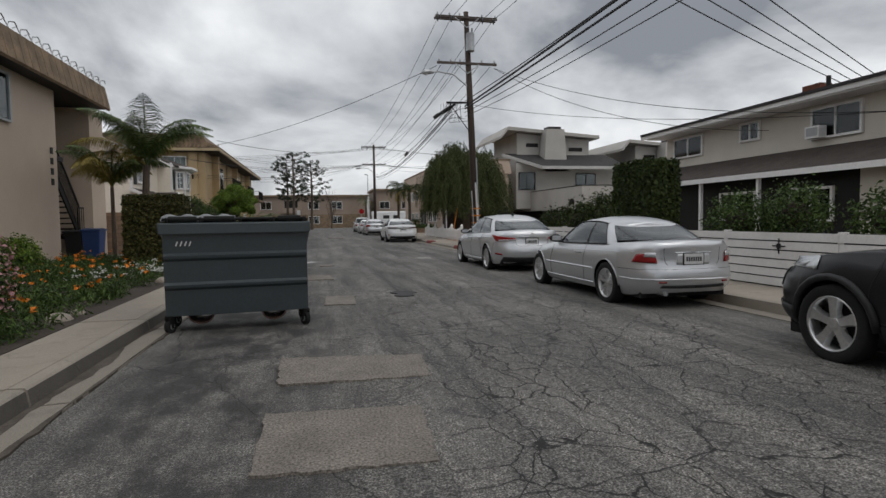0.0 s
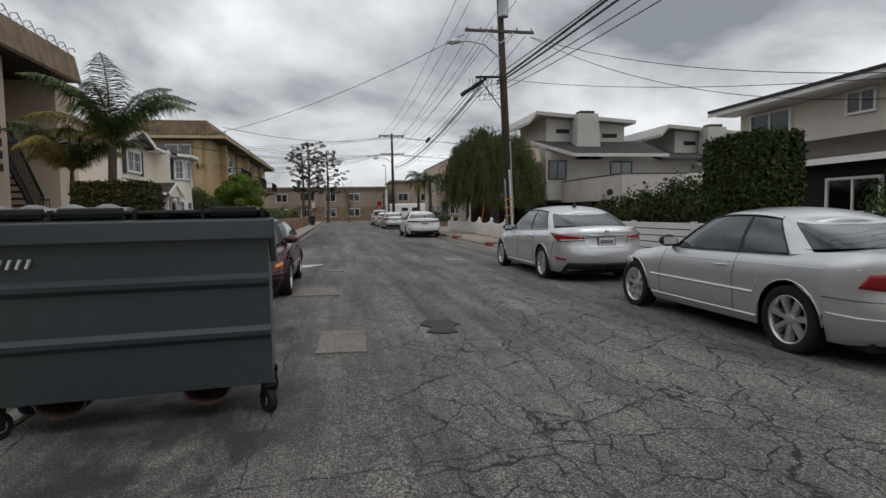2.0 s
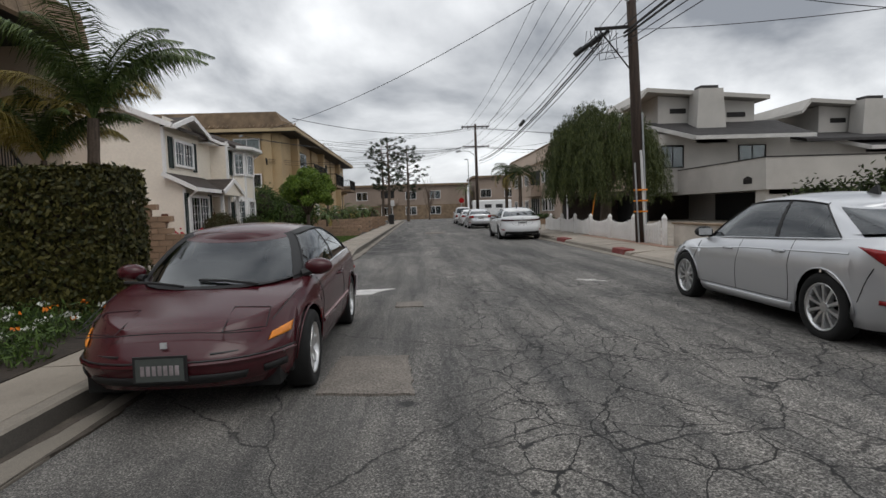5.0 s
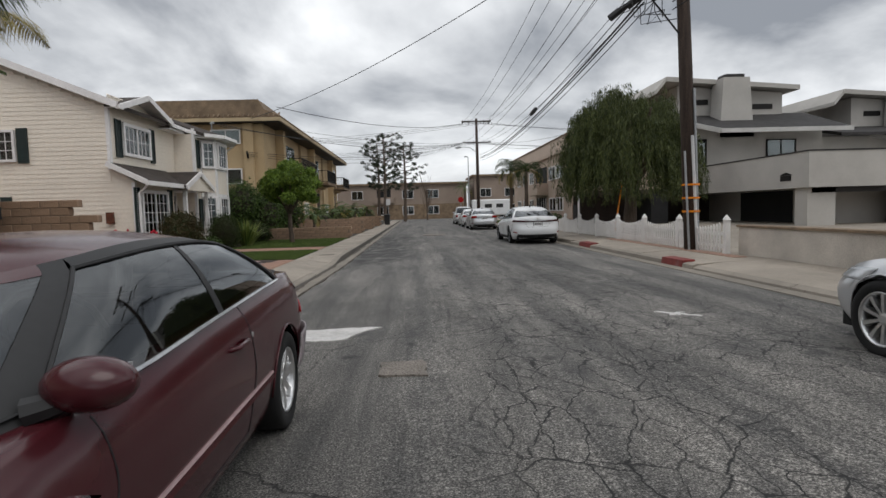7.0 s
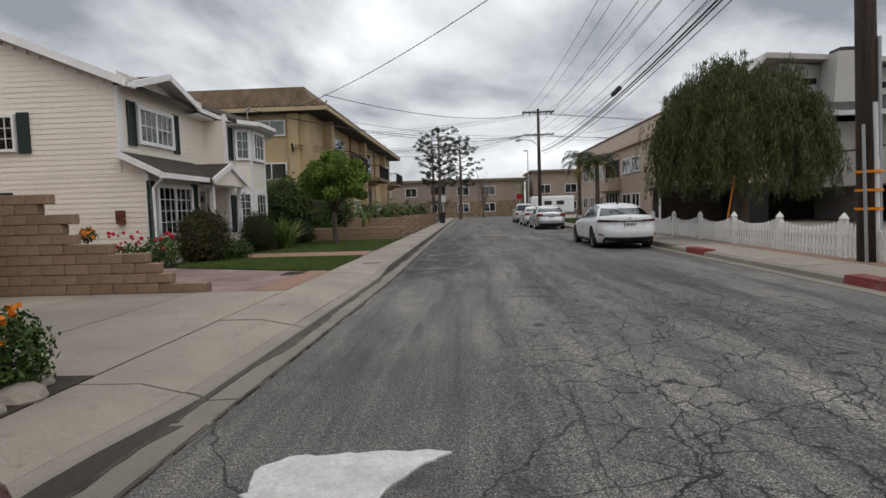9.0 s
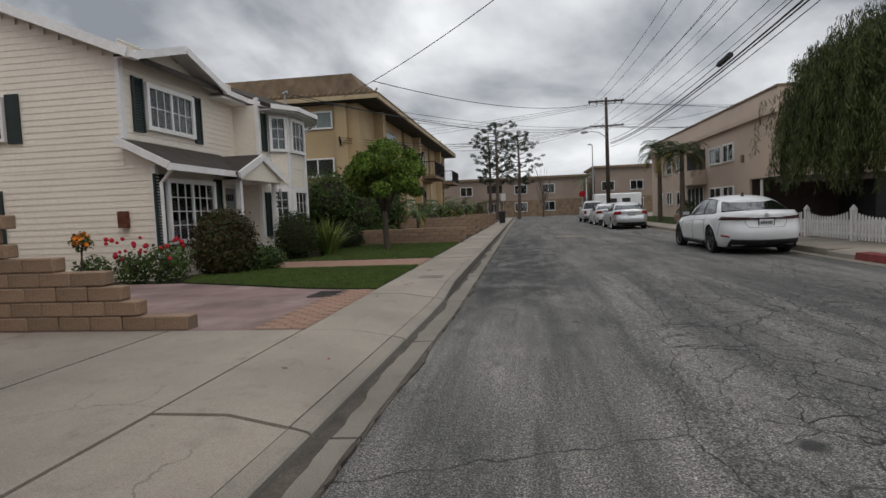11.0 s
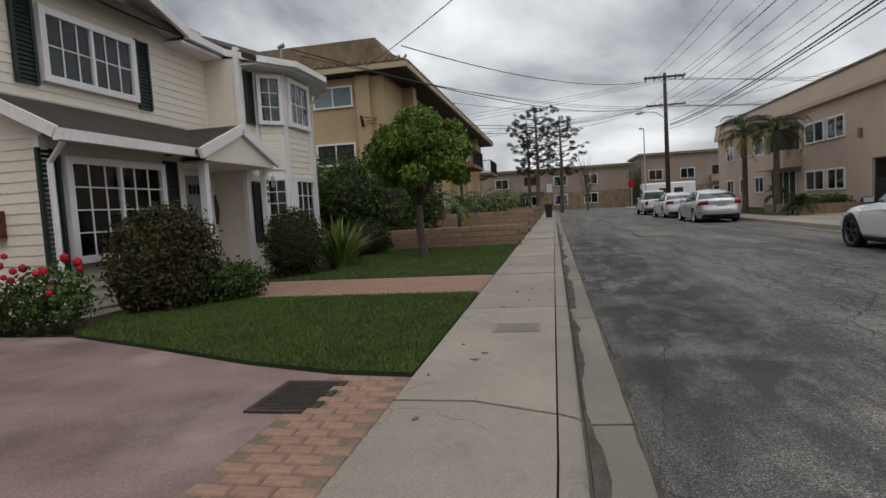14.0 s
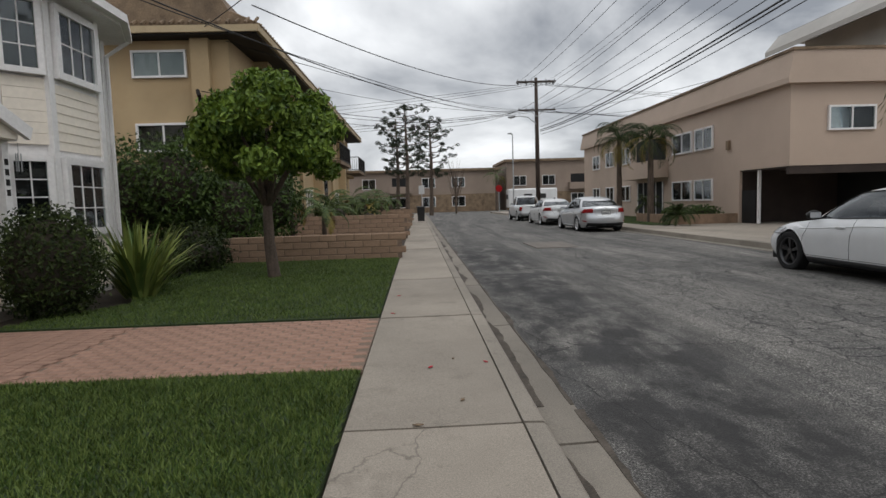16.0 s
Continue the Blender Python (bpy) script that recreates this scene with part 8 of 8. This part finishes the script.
shrub("shrub", "mixed dark shrubs in the terraced gardens", [(-6.2, 51.5, .9, 1.0, 1.4, .8), (-6.0, 59.0, .9, 1.0, 1.6, .8), (-6.0, 68.0, .9, 1.0, 1.6, .8), (-5.0, 73.5, .9, 1.0, 1.6, .9), (-4.4, 48.9, .7, .7, .8, .6)], 6000, 0.14, LEAF_DARK, 50)
shrub("shrub", "low shrubs on the planter by the carport", [(10.0, 51.6, .6, .9, .4, .35), (9.6, 53.4, .55, .6, .8, .35)], 2500, 0.1, LEAF_MID, 51)


def leafy_tree():
    t = thing("tree", "small round-headed tree with fresh green leaves on the lawn", "tree")
    b = (-5.08, 37.4)
    m = B()
    tops = [(-5.85, 37.1, 2.4), (-5.6, 38.0, 2.6), (-4.6, 36.8, 2.5), (-4.35, 37.7, 2.45), (-5.0, 37.3, 3.3), (-5.4, 36.7, 2.8)]
    tree_limbs(m, (b[0], b[1], .1), (b[0] - .06, b[1], 1.5), .11, tops, 3)
    part("trunk", m, BARK, t, smooth=True)
    bl = [(x, y, z, .34, .34, .28) for x, y, z in tops]
    crown_rng = random.Random(61)
    for _ in range(46):
        a, u = crown_rng.uniform(0, 6.283), crown_rng.uniform(-0.55, 1.0)
        k = math.sqrt(max(0.05, 1 - u * u)) * (0.85 + 0.25 * crown_rng.random() + 0.12 * math.sin(3 * a))
        r = crown_rng.uniform(0.22, 0.42)
        bl.append((-5.07 + 1.05 * k * math.cos(a), 37.4 + 1.1 * k * math.sin(a), 2.55 + 0.95 * u * (0.9 + 0.2 * crown_rng.random()), r, r, r * 0.75))
    leaves("crown", bl, 20000, 0.12, LEAF_LIGHT, t, 60, 0.6, 0.35)


leafy_tree()


def willow():
    t = thing("willow_tree", "large weeping willow with trailing green branches behind the fence", "tree")
    rng = np.random.default_rng(70)
    bx, by = 9.6, 36.2
    m = B()
    forks = [(bx + 1.9 * math.cos(a), by + 2.3 * math.sin(a), 4.6 + .5 * math.sin(3 * a)) for a in [k * .785 for k in range(8)]]
    tree_limbs(m, (bx, by, .05), (bx + .1, by, 2.4), .3, forks + [(bx, by, 5.6)], 5)
    part("trunk", m, BARK, t, smooth=True)
    v, f = [], []
    for clump in range(150):
        a = rng.uniform(0, 6.283)
        el = math.asin(rng.uniform(0.02, 0.99))
        lump = 1 + .1 * math.sin(3 * a + 1) + .08 * rng.normal()
        hx, hy = 2.35 * math.cos(el) * math.cos(a) * lump, 2.65 * math.cos(el) * math.sin(a) * lump
        hz = 3.4 + 2.6 * math.sin(el) * (1 + .05 * rng.normal())
        long = rng.uniform(.9, 2.3) * (0.75 + .5 * math.cos(el))
        for k in range(11):
            x, y = bx - .2 + hx + rng.normal(0, .26), by + hy + rng.normal(0, .26)
            zt = hz + rng.normal(0, .16)
            zb = max(1.35 + rng.uniform(0, .9), zt - long * rng.uniform(.6, 1.15))
            q = int(max(5, (zt - zb) / .06))
            sway = rng.normal(0, .1, 2)
            for j in range(q):
                s = j / q
                cx = x + sway[0] * s + .3 * math.cos(a) * math.sin(s * 1.6)
                cy = y + sway[1] * s + .3 * math.sin(a) * math.sin(s * 1.6)
                cz = zt + (zb - zt) * s + .18 * math.sin(min(1.0, s * 3) * 3.14)
                for _ in range(4):
                    d = rng.normal(0, 1, 3)
                    d[2] = -abs(d[2]) - 2.0
                    d /= np.linalg.norm(d)
                    l = rng.uniform(.12, .24)
                    sv = np.cross(d, rng.normal(0, 1, 3))
                    sv = sv / (np.linalg.norm(sv) + 1e-6) * .011
                    b = len(v)
                    c0 = np.array((cx, cy, cz)) + rng.normal(0, .045, 3)
                    v += [tuple(c0), tuple(c0 + d * l * .5 + sv), tuple(c0 + d * l), tuple(c0 + d * l * .5 - sv)]
                    f.append((b, b + 1, b + 2, b + 3))
    raw("crown", v, f, LEAF_WILLOW, t)
    part("yellow_stake", tube(B(), [(8.2, 34.2, .15), (8.6, 34.4, 2.2)], .03, 6), AMBER_LENS, t)


willow()


def pine(label, x, y, h, seed, spread=1.0):
    """A tall pine: bare rising branches that end in small tufts, with sky between them."""
    t = thing("pine_tree", label, "tree")
    rng = random.Random(seed)
    part("trunk", tube(B(), [(x, y, 0), (x + 0.15, y, h * 0.5), (x + 0.05, y, h * 0.97)], [0.24, 0.17, 0.05], 8), BARK, t)
    limbs, tufts = B(), []
    for k in range(30):
        z = h * (0.36 + 0.58 * (k + rng.random()) / 30)
        reach = spread * (1.3 + 1.5 * math.sin(math.pi * min(1, (z / h - 0.26) / 0.86))) * rng.uniform(0.55, 1.1)
        ang = k * 2.4 + rng.uniform(-0.4, 0.4)
        dx, dy = math.cos(ang), math.sin(ang)
        pts = [(x + 0.1, y, z), (x + dx * reach * 0.5, y + dy * reach * 0.5, z + 0.05 * reach), (x + dx * reach, y + dy * reach, z + 0.3 * reach)]
        tube(limbs, pts, [0.06, 0.04, 0.018], 5)
        for _ in range(5):
            u = rng.uniform(0.5, 1.05)
            r = rng.uniform(0.18, 0.34)
            tufts.append((x + dx * reach * u + rng.uniform(-.35, .35), y + dy * reach * u + rng.uniform(-.35, .35), z + 0.28 * reach * u * u + rng.uniform(-0.05, 0.25), r, r, r * 0.7))
    part("branchwork", limbs, BARK, t, kind="stuff")
    leaves("crown", tufts, 11000, 0.12, LEAF_PINE, t, seed, -0.3, 0.3, 2.2)


pine("tall dark pine with open layered branches", -3.6, 87.0, 12.0, 80, 1.1)
pine("dark pine with open layered branches", -1.0, 90.0, 11.0, 81, 1.0)
pine("dark pine behind the others", -4.8, 93.0, 11.5, 83, 1.0)
bare = thing("bare_tree", "leafless tree beside the pines", "tree")
m = B()
rng = random.Random(9)
for k in range(26):
    a = rng.uniform(0, 6.28)
    z = rng.uniform(1.5, 5)
    tube(m, [(2.2, 96, z * .6), (2.2 + .4 * math.cos(a), 96, z), (2.2 + 1.1 * math.cos(a), 96 + math.sin(a), z + 2.2)], [.06, .04, .012], 4)
tube(m, [(2.2, 96, 0), (2.2, 96, 5)], [.14, .05], 6)
part("trunk", m, BARK, bare)

# ---- the flower garden ----
gx0, gx1, gy0, gy1 = -7.8, -3.05, 3.0, 19.9
cover = thing("flower_bed", "wild flower bed with orange poppies and small white flowers", "flower bed", kind="stuff")
rng = np.random.default_rng(90)
bl = [(rng.uniform(gx0, gx1 - .15), rng.uniform(gy0, gy1), .2, .26, .26, rng.uniform(.1, .34)) for _ in range(520)]
bl = [b for b in bl if not (b[1] > 16.0 and b[0] > -5.2 and b[0] < -3.4 and b[1] < 17.5)]
leaves("ground_cover", bl, 95000, 0.085, LEAF_MID, cover, 91, -0.6, 0.3, 4.0)
fl = [(rng.uniform(gx0, gx1 - .1), rng.uniform(4.0, gy1), rng.uniform(.36, .56), .05, .05, .02) for _ in range(340)]
leaves("poppies", fl, 900, 0.055, PETAL_ORANGE, cover, 92, 0, 0.2, 1.0)
fl = [(rng.uniform(-4.8, gx1 - .05), rng.uniform(11.5, gy1), rng.uniform(.28, .45), .08, .08, .03) for _ in range(110)]
leaves("white_flowers", fl, 1000, 0.035, PETAL_WHITE, cover, 93, 0, 0.2, 1.0)
shrub("flower_clump", "poppy clump at the end of the pavement", [(-3.5, 19.0, .38, .35, .5, .32), (-3.4, 19.75, .38, .34, .36, .36), (-3.9, 19.75, .32, .35, .3, .3)], 9000, 0.055, LEAF_MID, 94, 0.3)
fl = [(rng.uniform(-4.0, -3.15), rng.uniform(19.0, 19.95), rng.uniform(.5, .78), .04, .04, .02) for _ in range(26)]
leaves("tall_poppies", fl, 240, 0.055, PETAL_ORANGE, cover, 96, 0, 0.2, 1.0)


def rock(x, y, r, seed):
    m = B()
    bmesh.ops.create_icosphere(m, subdivisions=2, radius=r)
    for v in m.verts:
        v.co *= 1 + .35 * noise.noise(v.co * 4 + Vector((seed, 0, 0)))
        v.co.z *= .6
    ob = part("rock", m, CONCRETE, None, smooth=False)
    ob.location = (x, y, .16)
    tagged(ob, "rough pale garden rock at the pavement's edge", "rock", "garden rocks")


for k, (x, y, r) in enumerate(((-3.25, 7.9, .16), (-3.2, 8.4, .12), (-3.2, 12.5, .14), (-3.12, 19.62, .17), (-3.1, 19.3, .14), (-3.25, 19.9, .12), (-3.25, 15.5, .12))):
    rock(x, y, r, k)
BLUE = plain("blue bin plastic", (0.02, 0.06, 0.2), 0.45, vary=0.2)


def bin_(name, label, x, y, h, mat):
    b = thing(name, label, "wheeled bin", pose(x, y, 0.13))
    m = B()
    lo = [(-.22, -.24), (.22, -.24), (.22, .24), (-.22, .24)]
    r0 = [m.verts.new((a, c_, .05)) for a, c_ in lo]
    r1 = [m.verts.new((a * 1.25, c_ * 1.3, h)) for a, c_ in lo]
    for i in range(4):
        m.faces.new((r0[i], r0[(i + 1) % 4], r1[(i + 1) % 4], r1[i]))
    m.faces.new(r0[::-1]), m.faces.new(r1)
    bevel(part("bin_body", m, mat, b), .03)
    part("lid", prism(B(), [(-.34, h), (.34, h), (.34, h + .05), (.0, h + .1), (-.34, h + .06)], -.3, .3, "x"), mat, b)
    for s in (-.2, .2):
        part("wheel", tube(B(), [(s, .26, .1), (s + .04, .26, .1)], .1, 12), RUBBER, b)
    return b


bin_("recycling_bin", "blue wheeled recycling bin by the stairs", -7.4, 21.0, 1.0, BLUE)
bin_("rubbish_bin", "dark wheeled bin by the stairs", -8.05, 21.3, .95, BLACK_TRIM)
bin_("rubbish_bin", "dark wheeled bin standing at the far kerb", -2.3, 66.0, .95, BLACK_TRIM)
shed = thing("tool_shed", "small blue-grey shed with a dark roof beside the driveway", "shed")
part("wall", box(B(), -10.5, 23.6, .13, -8.7, 25.2, 1.45), plain("blue-grey paint", (0.1, 0.14, 0.19), 0.6), shed)
part("roof", prism(B(), [(23.4, 1.45), (25.4, 1.45), (25.4, 1.55), (24.4, 1.85), (23.4, 1.55)], -10.7, -8.5, "x"), DARK_ROOF, shed)
sg = thing("road_sign", "white parking sign on a steel post", "road sign", pose(-2.2, 67.0, .13))
part("post", tube(B(), [(0, 0, 0), (0, 0, 2.5)], .03, 6), STEEL, sg)
part("sign_plate", box(B(), -.2, -.05, 1.9, .2, -.035, 2.5), PLATE, sg)
lp = thing("lamp_post", "distant thin steel street lamp post", "street lamp", pose(7.4, 85.0, .13))
part("post", tube(B(), [(0, 0, 0), (0, 0, 8.0)], [.09, .05], 8), STEEL, lp)
part("lamp_head", tube(B(), [(0, 0, 8.0), (-.25, 0, 8.1), (-.5, 0, 8.05)], [.05, .1, .05], 6), STEEL, lp)
st = thing("stop_sign", "red octagonal stop sign at the far corner", "road sign", pose(6.9, 92.0, .13))
part("post", tube(B(), [(0, 0, 0), (0, 0, 2.6)], .04, 6), STEEL, st)
part("sign_plate", prism(B(), [(.42 * math.cos(.3927 + k * .7854), 2.7 + .42 * math.sin(.3927 + k * .7854)) for k in range(8)], -.07, -.05, "y"), RED_LENS, st)


# ---- litter ----
rng = random.Random(12)
for k in range(16):
    red = k % 3 == 0
    x, y = rng.uniform(-2.85, -2.0), rng.uniform(23.0, 36.0)
    if 29.0 < y < 29.7:
        y += 0.8
    m = B()
    s = rng.uniform(0.018, 0.035)
    a = rng.uniform(0, 6.28)
    prism(m, [(s * math.cos(a), s * math.sin(a)), (0.5 * s * math.cos(a + 1.8), 0.5 * s * math.sin(a + 1.8)), (-s * math.cos(a), -s * math.sin(a)), (0.5 * s * math.cos(a - 1.5), 0.5 * s * math.sin(a - 1.5))], -0.003, 0.003, "z")
    ob = part("fallen_petal" if red else "fallen_leaf", m, PETAL_RED if red else TILE_ROOF)
    ob.location = (x, y, 0.148)
    tagged(ob, "fallen red rose petal on the pavement" if red else "dry brown fallen leaf on the pavement", "petal" if red else "leaf", "litter on the pavement")
